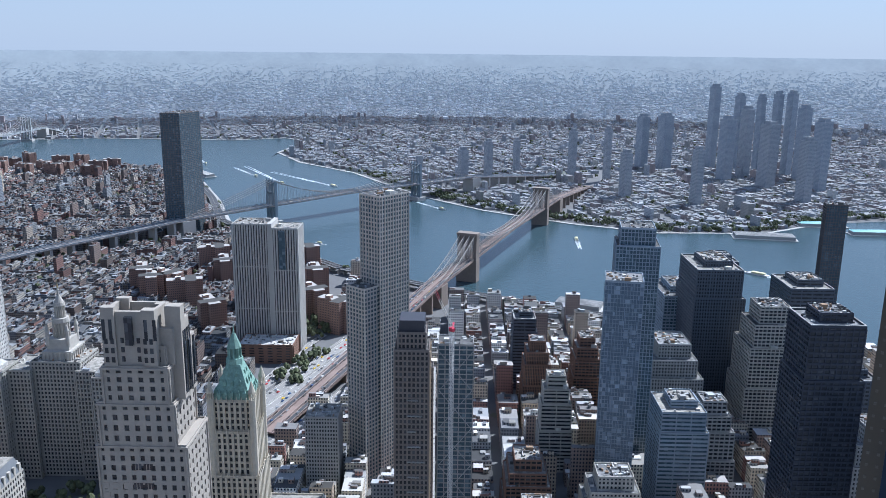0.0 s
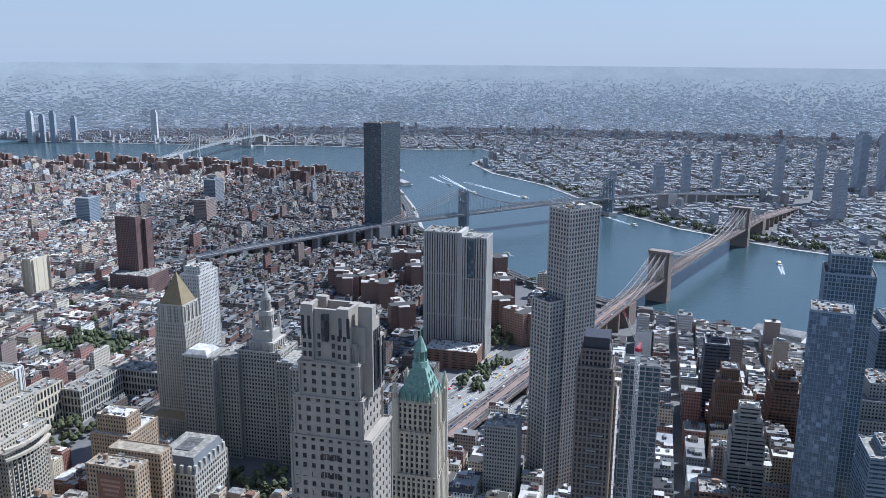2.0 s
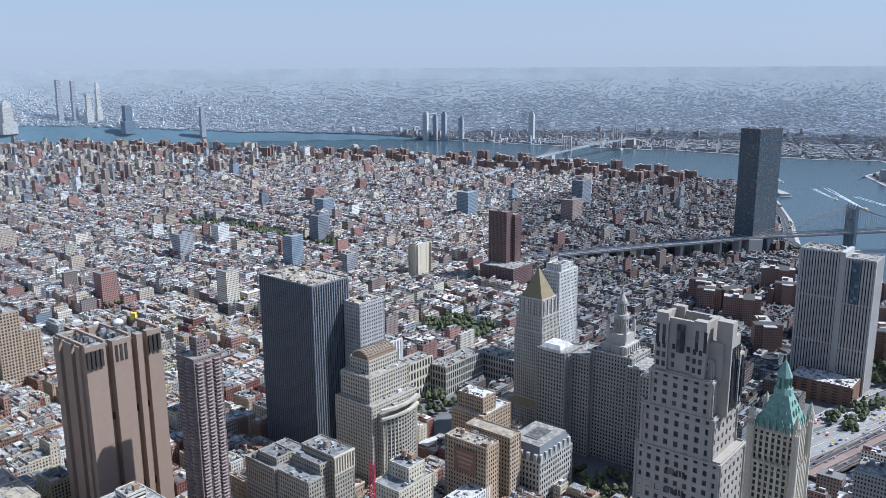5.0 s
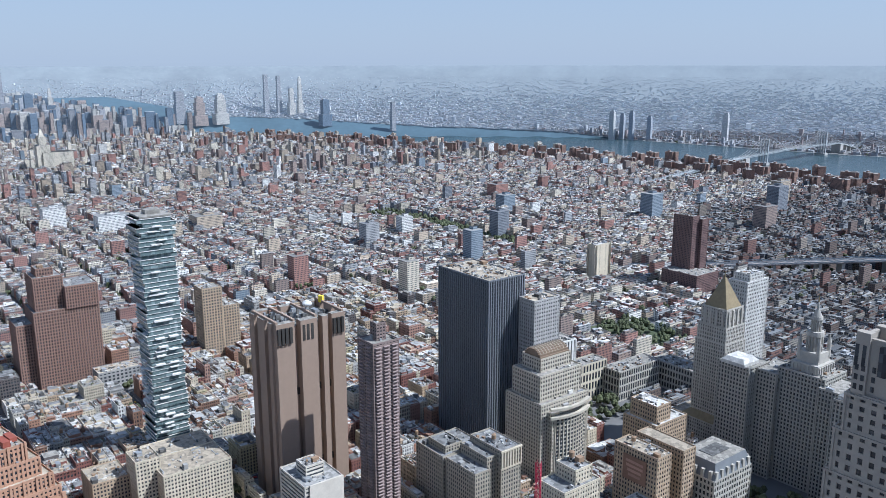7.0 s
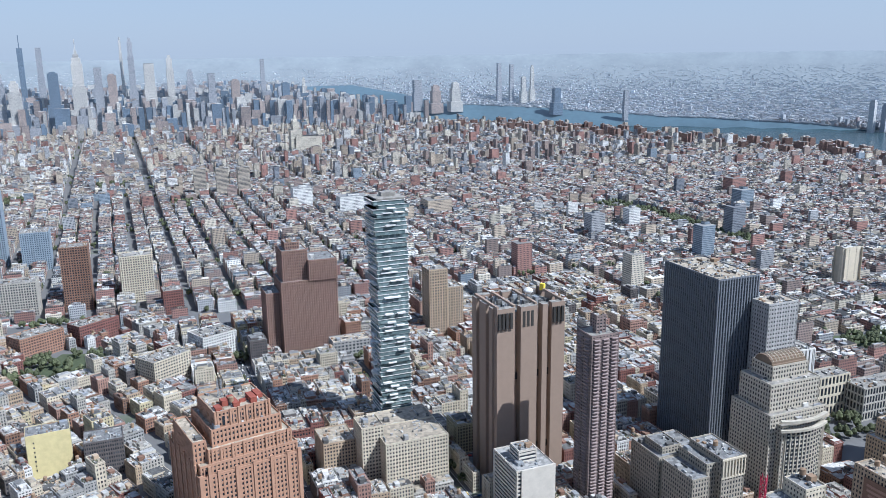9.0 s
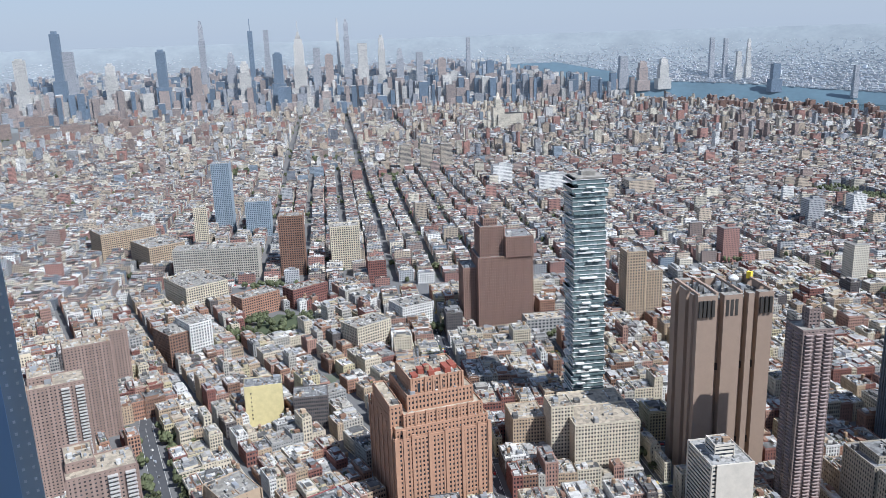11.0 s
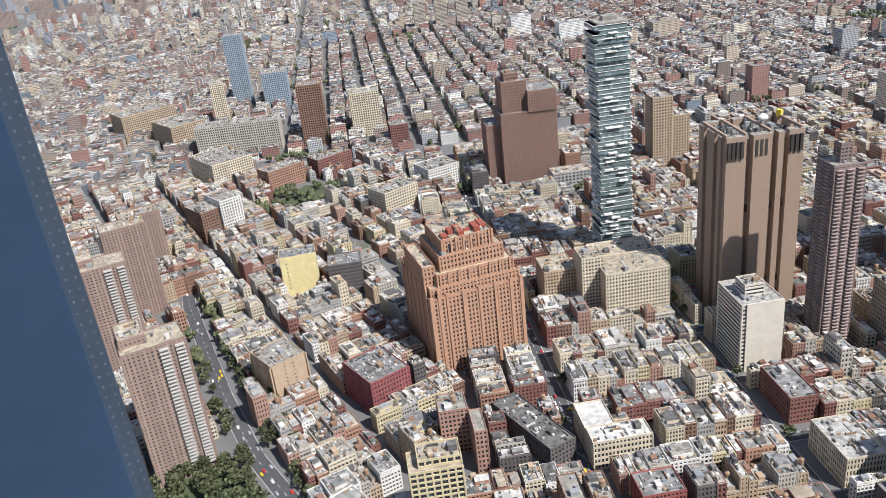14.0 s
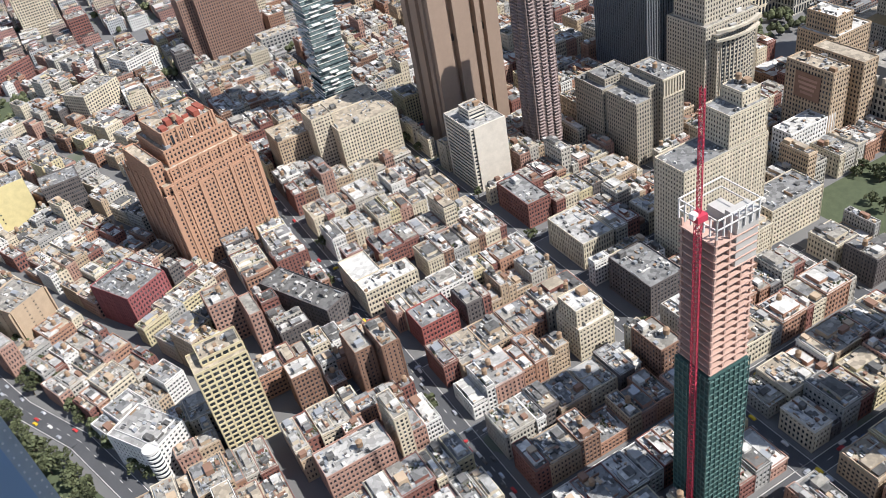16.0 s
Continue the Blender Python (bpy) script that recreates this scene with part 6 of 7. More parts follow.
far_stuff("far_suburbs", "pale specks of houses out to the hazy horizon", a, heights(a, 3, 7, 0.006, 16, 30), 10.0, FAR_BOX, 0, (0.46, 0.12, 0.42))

# Single towers of the distance: bearing, top's height angle, distance, half width


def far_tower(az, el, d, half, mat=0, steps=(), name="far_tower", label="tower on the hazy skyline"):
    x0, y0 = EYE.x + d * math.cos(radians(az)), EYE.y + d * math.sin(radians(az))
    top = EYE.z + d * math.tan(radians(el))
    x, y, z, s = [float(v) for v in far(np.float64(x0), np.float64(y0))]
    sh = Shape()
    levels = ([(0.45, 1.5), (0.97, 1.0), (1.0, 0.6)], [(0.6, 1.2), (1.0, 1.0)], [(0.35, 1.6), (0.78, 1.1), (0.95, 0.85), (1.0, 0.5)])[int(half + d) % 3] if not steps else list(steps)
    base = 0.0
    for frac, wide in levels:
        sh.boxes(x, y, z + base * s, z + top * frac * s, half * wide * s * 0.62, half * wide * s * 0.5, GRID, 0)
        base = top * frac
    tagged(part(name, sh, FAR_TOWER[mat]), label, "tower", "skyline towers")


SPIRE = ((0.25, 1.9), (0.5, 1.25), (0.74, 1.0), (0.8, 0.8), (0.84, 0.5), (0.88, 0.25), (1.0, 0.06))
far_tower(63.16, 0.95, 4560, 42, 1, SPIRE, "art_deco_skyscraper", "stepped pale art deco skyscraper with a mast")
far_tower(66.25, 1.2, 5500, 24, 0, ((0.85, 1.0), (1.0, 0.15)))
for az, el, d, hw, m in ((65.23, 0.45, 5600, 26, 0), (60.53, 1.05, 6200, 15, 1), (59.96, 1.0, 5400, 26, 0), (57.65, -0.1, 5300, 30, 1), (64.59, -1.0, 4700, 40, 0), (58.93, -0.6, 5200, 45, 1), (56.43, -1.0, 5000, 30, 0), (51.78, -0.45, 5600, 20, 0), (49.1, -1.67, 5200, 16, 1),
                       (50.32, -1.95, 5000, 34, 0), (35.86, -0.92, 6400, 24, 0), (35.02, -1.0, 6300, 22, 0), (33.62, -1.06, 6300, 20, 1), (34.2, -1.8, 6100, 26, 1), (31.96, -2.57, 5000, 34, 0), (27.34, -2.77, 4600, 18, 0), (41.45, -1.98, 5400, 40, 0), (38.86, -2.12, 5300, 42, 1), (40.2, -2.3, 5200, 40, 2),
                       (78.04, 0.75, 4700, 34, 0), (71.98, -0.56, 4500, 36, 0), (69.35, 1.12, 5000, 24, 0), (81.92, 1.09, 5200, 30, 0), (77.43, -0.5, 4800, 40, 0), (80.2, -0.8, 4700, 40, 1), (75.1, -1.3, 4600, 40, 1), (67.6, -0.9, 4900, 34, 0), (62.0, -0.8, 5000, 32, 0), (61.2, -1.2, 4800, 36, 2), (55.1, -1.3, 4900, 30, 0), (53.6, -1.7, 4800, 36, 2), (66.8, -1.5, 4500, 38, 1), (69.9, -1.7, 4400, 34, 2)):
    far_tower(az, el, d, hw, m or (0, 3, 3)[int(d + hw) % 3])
for az, el, d, hw, m in ((11.09, -3.32, 4150, 22, 0), (12.37, -3.3, 4150, 24, 1), (11.7, -3.5, 4200, 22, 0), (5.08, -3.35, 4100, 26, 1), (9.91, -3.63, 4150, 22, 0), (-45.5, -2.05, 2900, 24, 0), (-47.07, -2.6, 2850, 22, 0), (-48.37, -2.6, 2800, 18, 0), (-49.36, -2.4, 2800, 20, 0), (-50.18, -2.35, 2800, 22, 0), (-46.44, -4.06, 2600, 30, 0),
                       (-49.05, -4.3, 2500, 34, 2), (-52.16, -4.0, 2500, 30, 0), (-41.05, -4.1, 2800, 28, 0), (-36.43, -5.2, 2500, 18, 2), (-38.8, -4.95, 2500, 16, 2), (-44.78, -6.1, 2150, 20, 2), (-30.65, -6.0, 2500, 20, 2), (-40.1, -6.5, 2200, 22, 2), (-42.51, -4.0, 2800, 34, 0), (-47.6, -3.4, 2700, 26, 2), (-51.0, -3.2, 2700, 26, 0), (-32.6, -5.9, 2600, 16, 2), (-28.9, -6.6, 2450, 24, 2), (-51.4, -5.2, 2300, 26, 2)):
    x, y = EYE.x + d * math.cos(radians(az)), EYE.y + d * math.sin(radians(az))
    top = EYE.z + d * math.tan(radians(el))
    sh = Shape().boxes(x, y, 0, top - 9, hw * 0.62, hw * 0.48, -8, 0)
    sh.boxes(x, y, top - 9, top, hw * 0.4, hw * 0.34, -8, 0)
    tagged(part("apartment_tower", sh, EAST_HAZED[(4, 3, 1)[m]]), "apartment tower across the river", "tower", "towers across the river")
# Office tower with a clock lantern and other marks of the middle distance
sh = Shape()
cx, cy = 2083, 2450
sh.boxes(cx, cy, 0, 95, 22, 22, GRID, 0)
sh.boxes(cx, cy, 95, 125, 12, 12, GRID, 0)
sh.prism(cx, cy, 125, 150, 12, 3, 4, GRID, 0)
sh.boxes(cx + 40, cy - 20, 0, 70, 50, 30, GRID, 0)
tagged(part("clock_tower", sh, FARW[3]), "pale stone clock tower with a lantern top", "tower")
for u, v in ((205, 2270), (262, 2262), (318, 2255)):
    sh = Shape().boxes(*uv(u, v), 0, 84, 16, 10, GRID, 0)
    sh.boxes(*uv(u, v), 84, 88, 6, 5, GRID, 0)
    tagged(part("university_tower", sh, windowed("tan_grid_tower", (0.44, 0.38, 0.30), wide=0.7, tall=0.6)), "tan concrete gridded apartment slab", "apartment tower", "three gridded slabs")
for u, v, h, hu, hv, m, lab in ((420, 2000, 58, 24, 16, 5, "white apartment block"), (520, 1900, 46, 34, 20, 5, "white loft building"), (700, 1800, 40, 30, 24, 2, "tan loft building"), (1010, 1450, 52, 14, 12, 5, "slim white block"), (1350, 1500, 60, 18, 16, 7, "glass hotel tower"), (1180, 1330, 62, 16, 14, 6, "slate-coloured tower"),
                                (980, 1180, 70, 14, 13, 7, "pale blue glass tower"), (900, 1420, 55, 16, 14, 4, "grey apartment tower"), (1600, 1250, 70, 20, 18, 7, "glass apartment block"), (1900, 1100, 78, 22, 16, 6, "dark apartment tower"), (1700, 1010, 62, 22, 16, 1, "brown apartment tower"), (2050, 1180, 68, 24, 14, 2, "tan apartment slab"), (1500, 1700, 50, 22, 18, 0, "red brick block"), (760, 1080, 62, 12, 13, 3, "cream setback tower"), (640, 1240, 58, 14, 12, 0, "red brick tower")):
    sh = Shape().boxes(*uv(u, v), 0, h, hu, hv, GRID, 0)
    sh.boxes(*uv(u + 3, v + 2), h, h + 5, hu * 0.4, hv * 0.4, GRID, 0)
    tagged(part("apartment_block", sh, FARW[m]), lab + " above the low houses", "apartment building")


for u, v, hu, h in ((-1560, 3700, 70, 62), (-1400, 3690, 70, 64), (-1180, 3560, 62, 60), (-1020, 3540, 55, 64), (-760, 3470, 40, 52), (-1300, 3950, 46, 70), (-980, 3900, 40, 66), (-860, 3760, 34, 60)):
    sh = Shape()
    bx_, by_, bz_, bs_ = [float(q) for q in far(*[np.float64(q) for q in uv(u, v)])]
    sh.boxes(bx_, by_, bz_, bz_ + h * bs_, hu * bs_, 18 * bs_, GRID, 0)
    sh.boxes(bx_, by_, bz_ + h * bs_, bz_ + (h + 7) * bs_, hu * 0.2 * bs_, 8 * bs_, GRID, 0)
    tagged(part("apartment_block", sh, FARW[1]), "long brown brick housing block on the west side", "apartment building")


# ---- housing slabs by the river ----
SLAB = windowed("brown_slab_brick", (0.27, 0.17, 0.13), wide=0.45, tall=0.5, roof=(0.45, 0.42, 0.38))


def cross_slab():
    sh = Shape()
    sh.boxes(0, 0, 0, 46, 26, 8, 0, 0)
    sh.boxes(-9, 0, 0, 46.3, 8, 18, 0, 0)
    sh.boxes(9, 3, 46, 50, 4, 4, 0, 0)
    return sh


slab = part("body", cross_slab(), SLAB, thing("housing_slab", "brown brick cross-shaped housing slab with a pale roof", "apartment building", "housing slabs"))
slab_root = slab.parent
slab_root.matrix_basis = pose(1290, -165, 0, 0, 0, -10)
sites = [(1241, 494), (1214, 444), (1074, 337), (1173, 404), (1256, 222), (1085, 165), (1143, 207), (1391, 265), (1300, 380), (1320, 300), (1140, 300), (1380, 420)]
for k, (u, v) in enumerate(sites):
    x, y = uv(u, v)
    copy_thing(slab_root, pose(x, y, 0, 0, 0, (-10, 35, 5, 80)[k % 4]))
    TAKEN.append((x, y, 24, 24, 0))
count = 0
for i in range(14, len(BANK_WEST) - 4):
    p, q = Vector((*BANK_WEST[i], 0)), Vector((*BANK_WEST[i + 1], 0))
    d = (q - p).normalized()
    inn = Vector((-d.y, d.x, 0))
    L = (q - p).length
    k = 40.0
    while k < L:
        for row in (75, 165, 255):
            w = p + d * (k + _r.uniform(-12, 12)) + inn * (row + _r.uniform(-12, 12))
            if (w - EYE).to_2d().length < 4150 and _r.random() < 0.85:
                m = copy_thing(slab_root, pose(w.x, w.y, 0, 0, 0, _r.uniform(0, 90)))
                m.scale = (1.0, 1.0, _r.uniform(0.75, 1.15))
                count += 1
        k += 88
# ---- bridges ----
BLUE_STEEL = surface("blue_grey_steel", (0.23, 0.275, 0.31), 0.55, 0.15, metal=0.1)
GRANITE = surface("brown_granite_masonry", (0.22, 0.18, 0.15), 0.9, 0.25, 4.0)
DECK = surface("brown_deck", (0.25, 0.185, 0.155), 0.85, 0.2)
CABLE = surface("pale_cable", (0.34, 0.31, 0.28), 0.6, 0.1)
GREY_STEEL = surface("grey_steel", (0.36, 0.38, 0.38), 0.55, 0.2)


def suspension_bridge(name, label, m, b, tower_h, deck_z, width, side, back, on, stone, steel, deck_mat, pier_w):
    """Towers at m and b, side spans of `side` metres, approaches of `back` and `on` metres."""
    ob = thing(name, label, "bridge")
    d = (b - m).normalized()
    n = Vector((-d.y, d.x, 0))
    L = (b - m).length
    ang = math.degrees(math.atan2(d.y, d.x))
    for t in (m, b):
        sh = Shape()
        if stone:
            for k in (-1, 0, 1):
                p = t + n * (k * width * 0.52)
                sh.boxes(p.x, p.y, 0.5, tower_h - 12, 7.5, width * 0.13, ang, 0)
            sh.boxes(t.x, t.y, 0.5, deck_z - 3, 9.0, width * 0.68, ang, 0)
            for k in (-0.5, 0.5):
                for j in range(7):
                    f = (j + 0.5) / 7
                    p = t + n * (k * width * 0.52 + (f - 0.5) * width * 0.27)
                    rise = 13 * (1 - abs(2 * f - 1)) ** 0.7
                    sh.boxes(p.x, p.y, tower_h - 26 + rise, tower_h - 11, 7.2, width * 0.0205, ang, 0)
            sh.boxes(t.x, t.y, tower_h - 12, tower_h - 4, 7.6, width * 0.66, ang, 0)
            sh.boxes(t.x, t.y, tower_h - 4, tower_h, 8.6, width * 0.70, ang, 0)
        else:
            for k in (-1, -0.36, 0.36, 1):
                p = t + n * (k * width * 0.46)
                sh.boxes(p.x, p.y, 0.5, tower_h - 3, 3.2, 1.5, ang, 0)
                sh.prism(p.x, p.y, tower_h - 3, tower_h + 3, 2.2, 0.2, 8, ang, 0)
            for z in (deck_z - 8, deck_z + 22, tower_h - 10):
                sh.boxes(t.x, t.y, z, z + 4, 2.4, width * 0.48, ang, 0)
            for k in (-1, 1):
                for z in np.arange(deck_z + 6, tower_h - 12, 8):
                    p, q = t + n * (k * width * 0.46), t + n * (k * width * 0.17)
                    sh.beam((p.x, p.y, z), (q.x, q.y, z + 8), 0.8, 0.8, 0)
                    sh.beam((q.x, q.y, z), (p.x, p.y, z + 8), 0.8, 0.8, 0)
            sh.boxes(t.x, t.y, 0.5, 9, 14, width * 0.62, ang, 1)
        part("tower", sh, [GRANITE if stone else steel, CONCRETE], ob)
    # deck: along s from the tower at m
    def level(s):
        if s < -side:
            f = min(1.0, (-side - s) / max(1.0, back - side))
            return (deck_z - 6) * (1 - f) + 4.0 * f
        if s > L + side:
            f = min(1.0, (s - L - side) / max(1.0, on - side))
            return (deck_z - 6) * (1 - f) + 4.0 * f
        f = min(1.0, max(0.0, min(s + side, L + side - s) / (side + L / 2)))
        return deck_z - 6 + 7 * f

    ss = np.linspace(-back, L + on, 90)
    dk, rail = Shape(), Shape()
    for s0, s1 in zip(ss, ss[1:]):
        p, q = m + d * s0, m + d * s1
        z0, z1 = level(s0), level(s1)
        dk.beam((p.x, p.y, z0 - 1), (q.x, q.y, z1 - 1), width, 1.8, 0)
        for k in (-0.5, -0.18, 0.18, 0.5):
            o = n * (k * width)
            rail.beam((p.x + o.x, p.y + o.y, z0 + 2.2), (q.x + o.x, q.y + o.y, z1 + 2.2), 0.5, 0.9, 0)
            rail.beam((p.x + o.x, p.y + o.y, z0), (q.x + o.x, q.y + o.y, z1 + 2.2), 0.4, 0.4, 0)
        for k in (-0.34, 0.34):
            o = n * (k * width)
            dk.beam((p.x + o.x, p.y + o.y, z0 + 0.05), (q.x + o.x, q.y + o.y, z1 + 0.05), width * 0.22, 0.3, 1)
    part("deck", dk, [deck_mat, ASPHALT], ob)
    part("truss", rail, steel, ob)
    for s in list(np.arange(-back + 60, -side, pier_w)) + list(np.arange(L + side + 20, L + on - 40, pier_w)):
        p = m + d * float(s)
        piece("pier", p.x, p.y, 0, level(s) - 1.9, 2.5, width * 0.42, ang, GRANITE if stone else CONCRETE, ob)
    for s in (-side, L + side):
        p = m + d * s
        piece("anchorage", p.x, p.y, 0, level(s) - 2.2, 14, width * 0.56, ang, GRANITE if stone else CONCRETE, ob)
    cab, hang = Shape(), Shape()
    for k in (-0.5, -0.17, 0.17, 0.5):
        o = n * (k * width)
        pts = []
        for j in range(11):
            f = j / 10
            s = -side + side * f
            pts.append((s, level(-side) + 3 + (tower_h - 2 - level(-side) - 3) * f ** 1.35))
        for j in range(1, 21):
            f = j / 20
            pts.append((L * f, deck_z + 4 + (tower_h - 6 - deck_z) * (2 * f - 1) ** 2))
        for j in range(1, 11):
            f = 1 - j / 10
            pts.append((L + side * (1 - f), level(L + side) + 3 + (tower_h - 2 - level(L + side) - 3) * f ** 1.35))
        for (s0, z0), (s1, z1) in zip(pts, pts[1:]):
            p, q = m + d * s0 + o, m + d * s1 + o
            cab.beam((p.x, p.y, z0), (q.x, q.y, z1), 0.9, 0.9, 0)
        s = -side + 12.0
        xs, zs = [q[0] for q in pts], [q[1] for q in pts]
        while s < L + side - 10:
            p = m + d * s + o
            z = float(np.interp(s, xs, zs))
            if z - level(s) > 3:
                hang.boxes(p.x, p.y, level(s), z, 0.16, 0.16, 0, 0)
            s += 12.0
        if stone:
            for t0 in (0.0, L):
                for j in range(1, 9):
                    for sg in (-1, 1):
                        s = t0 + sg * j * 15
                        p, q = m + d * t0 + o, m + d * s + o
                        hang.beam((p.x, p.y, tower_h - 6), (q.x, q.y, level(s) + 1), 0.22, 0.22, 0)
    part("cable", cab, CABLE, ob)
    part("suspenders", hang, CABLE, ob)["kind"] = "stuff"
    return ob


suspension_bridge("stone_bridge", "brown granite-towered suspension bridge with stay cables", BB_M, BB_B, 84, 42, 26, 150, 620, 560, True, surface("tan_steel", (0.32, 0.25, 0.215)), DECK, 46)
suspension_bridge("steel_bridge", "blue-grey steel suspension bridge with two decks", MB_M, MB_B, 100, 46, 34, 210, 820, 620, False, BLUE_STEEL, surface("weathered_deck", (0.27, 0.24, 0.22), 0.85, 0.25), 40)
suspension_bridge("steel_bridge", "grey lattice steel suspension bridge upriver", WB_M, WB_B, 100, 46, 34, 150, 760, 330, False, GREY_STEEL, GREY_STEEL, 40)

# ---- roads ----
CARS = [WALLS[7], ROOFS[1], surface("silver_car", (0.45, 0.46, 0.48), 0.3, metal=0.5), surface("red_car", (0.4, 0.04, 0.04), 0.3), surface("yellow_cab", (0.65, 0.45, 0.03), 0.3), surface("blue_car", (0.05, 0.10, 0.22), 0.3)]


def road(points, width, z, name, label, lines=True, cars=0.0, shape_cars=None, paving=None):
    """A road strip along its centre line, with painted edge lines."""
    sh = Shape()
    for (x0, y0), (x1, y1) in zip(points, points[1:]):
        sh.beam((x0, y0, z - 0.3), (x1, y1, z - 0.3), width, 0.6, 0)
        if lines:
            p, q = Vector((x0, y0, z + 0.02)), Vector((x1, y1, z + 0.02))
            d = (q - p).normalized()
            n = Vector((-d.y, d.x, 0))
            for k in (-0.46, 0.46):
                sh.beam(p + n * (k * width), q + n * (k * width), 0.3, 0.06, 1)
            s, L = 0.0, (q - p).length
            while s < L and width > 7:
                sh.beam(p + d * s, p + d * min(L, s + 4), 0.25, 0.06, 1)
                s += 11
            if shape_cars is not None:
                s = _r.uniform(3, 14)
                while s < L:
                    for lane in (-0.3, -0.1, 0.1, 0.3):
                        if _r.random() < cars:
                            c = p + d * (s + _r.uniform(-4, 4)) + n * (lane * width)
                            car(shape_cars, c.x, c.y, z, math.degrees(math.atan2(d.y, d.x)))
                    s += 9
    tagged(part(name, sh, [paving or ASPHALT, WALLS[7]]), label, "road", kind="structure")


def car(sh, x, y, z, ang):
    m = _r.choice((0, 0, 1, 1, 2, 2, 3, 4, 5))
    sh.boxes(x, y, z + 0.25, z + 0.85, 2.2, 0.9, ang, m)
    sh.boxes(x - 0.2 * math.cos(radians(ang)), y - 0.2 * math.sin(radians(ang)), z + 0.85, z + 1.45, 1.15, 0.78, ang, m)


traffic = Shape()
RAMP = surface("worn_ramp", (0.27, 0.255, 0.235), 0.9, 0.3, 8.0)
for u in (122, 256, 389):
    road([uv(u, 120), uv(u, 400), uv(u, 800), uv(u, 1180)], 13, 0.15, "road", "grey asphalt avenue with lane lines and parked cars", True, 0.22, traffic)
road([uv(-60, 385), uv(-84, 460), uv(-115, 520), uv(-149, 615), uv(-205, 800), uv(-240, 1000)], 15, 0.15, "road", "wide grey avenue beside the park", True, 0.14, traffic)
road([uv(122, 440), uv(70, 560), uv(-20, 800), uv(-60, 1000)], 12, 0.13, "road", "grey diagonal avenue", True, 0.2, traffic)
for v0, v1 in zip([e[1] for e in V_EDGES], [e[0] for e in V_EDGES[1:]]):
    road([uv(60, (v0 + v1) / 2), uv(400, (v0 + v1) / 2)], min(10, (v1 - v0) - 4), 0.1, "road", "narrow grey cross street with parked cars", True, 0.16, traffic)
for k, line in enumerate(([(-185, 1200), (-120, 1195), (-60, 1180), (-14, 1150)], [(-178, 1240), (-110, 1250), (-60, 1235), (-24, 1200), (-8, 1165)], [(-170, 1290), (-110, 1285), (-50, 1270)], [(-100, 1170), (-90, 1210), (-110, 1285)], [(-150, 1010), (-165, 1080), (-140, 1150), (-90, 1170)])):
    road([uv(*p) for p in line], 11, 0.12 + 0.02 * k, "road", "grey tunnel exit road round the plaza", True, 0.2, traffic, RAMP)
bd = (BB_B - BB_M).normalized()
bn = Vector((-bd.y, bd.x, 0))
barriers = Shape()
for off, s0, s1, w, z in ((26, -640, -240, 16, 5.0), (46, -640, -300, 16, 3.0), (-26, -640, -280, 15, 4.0), (70, -620, -400, 14, 1.0), (-46, -640, -420, 12, 2.0)):
    pts = [BB_M + bd * s + bn * off for s in np.linspace(s0, s1, 6)]
    road([(p.x, p.y) for p in pts], w, z, "road", "pale concrete bridge ramp with traffic", True, 0.3, traffic, RAMP)
    for edge in (-0.5, 0.5):
        for p, q in zip(pts, pts[1:]):
            o = bn * (edge * w)
            barriers.beam((p.x + o.x, p.y + o.y, z + 0.3), (q.x + o.x, q.y + o.y, z + 0.3), 0.6, 2.4, 0)
tagged(part("barrier", barriers, CONCRETE), "pale concrete barriers along the ramps", "barrier", kind="structure")
p0 = BB_M - bd * 560 - bn * 34
arc = [(p0.x + 46 * math.cos(a) - 46, p0.y + 46 * math.sin(a)) for a in np.linspace(0.2, 2.6, 9)]
road(arc, 10, 6.0, "road", "curving bridge ramp loop", True, 0.2, traffic, RAMP)
for off, bend in ((-62, 0.9), (92, -0.8), (58, -0.45)):
    pts = []
    for k in range(10):
        p = BB_M + bd * (-640 + 34 * k) + bn * (off + bend * (k - 9) ** 2 * 0.7)
        pts.append((p.x, p.y))
    road(pts, 9, 1.2, "road", "curving concrete slip road beside the ramps", True, 0.22, traffic, RAMP)
for s in np.linspace(-600, -10, 50):
    for k in (-8.5, -4.5, 4.5, 8.5):
        if _r.random() < 0.35:
            p = BB_M + bd * float(s) + bn * k
            car(traffic, p.x, p.y, 4.2 + 32 * max(0.0, min(1.0, (s + 620) / 470)), math.degrees(math.atan2(bd.y, bd.x)))
tagged(part("traffic", traffic, CARS), "parked and waiting cars of many colours", "cars", kind="stuff")

# Raised shore road and quay
sh = Shape()
posts = Shape()
for p, q in zip(BANK_WEST[3:16], BANK_WEST[4:17]):
    a_, b_ = Vector((*p, 0)), Vector((*q, 0))
    d = (b_ - a_).normalized()
    n = Vector((-d.y, d.x, 0))
    a1, b1 = a_ + n * 20, b_ + n * 20
    sh.beam((a1.x, a1.y, 9), (b1.x, b1.y, 9), 18, 1.4, 0)
    for k in (-9, 0, 9):
        o = n * k
        sh.beam((a1.x + o.x, a1.y + o.y, 10.2), (b1.x + o.x, b1.y + o.y, 10.2), 0.5, 1.0, 1)
    L = (b1 - a1).length
    for s in np.arange(0, L, 22):
        c = a1 + d * float(s)
        posts.boxes(c.x, c.y, 0, 8.3, 0.8, 6, math.degrees(math.atan2(d.y, d.x)), 0)
hw = tagged(part("elevated_road", sh, [ASPHALT, CONCRETE]), "raised concrete shore highway", "highway", kind="structure")
part("columns", posts, CONCRETE, hw)["kind"] = "stuff"
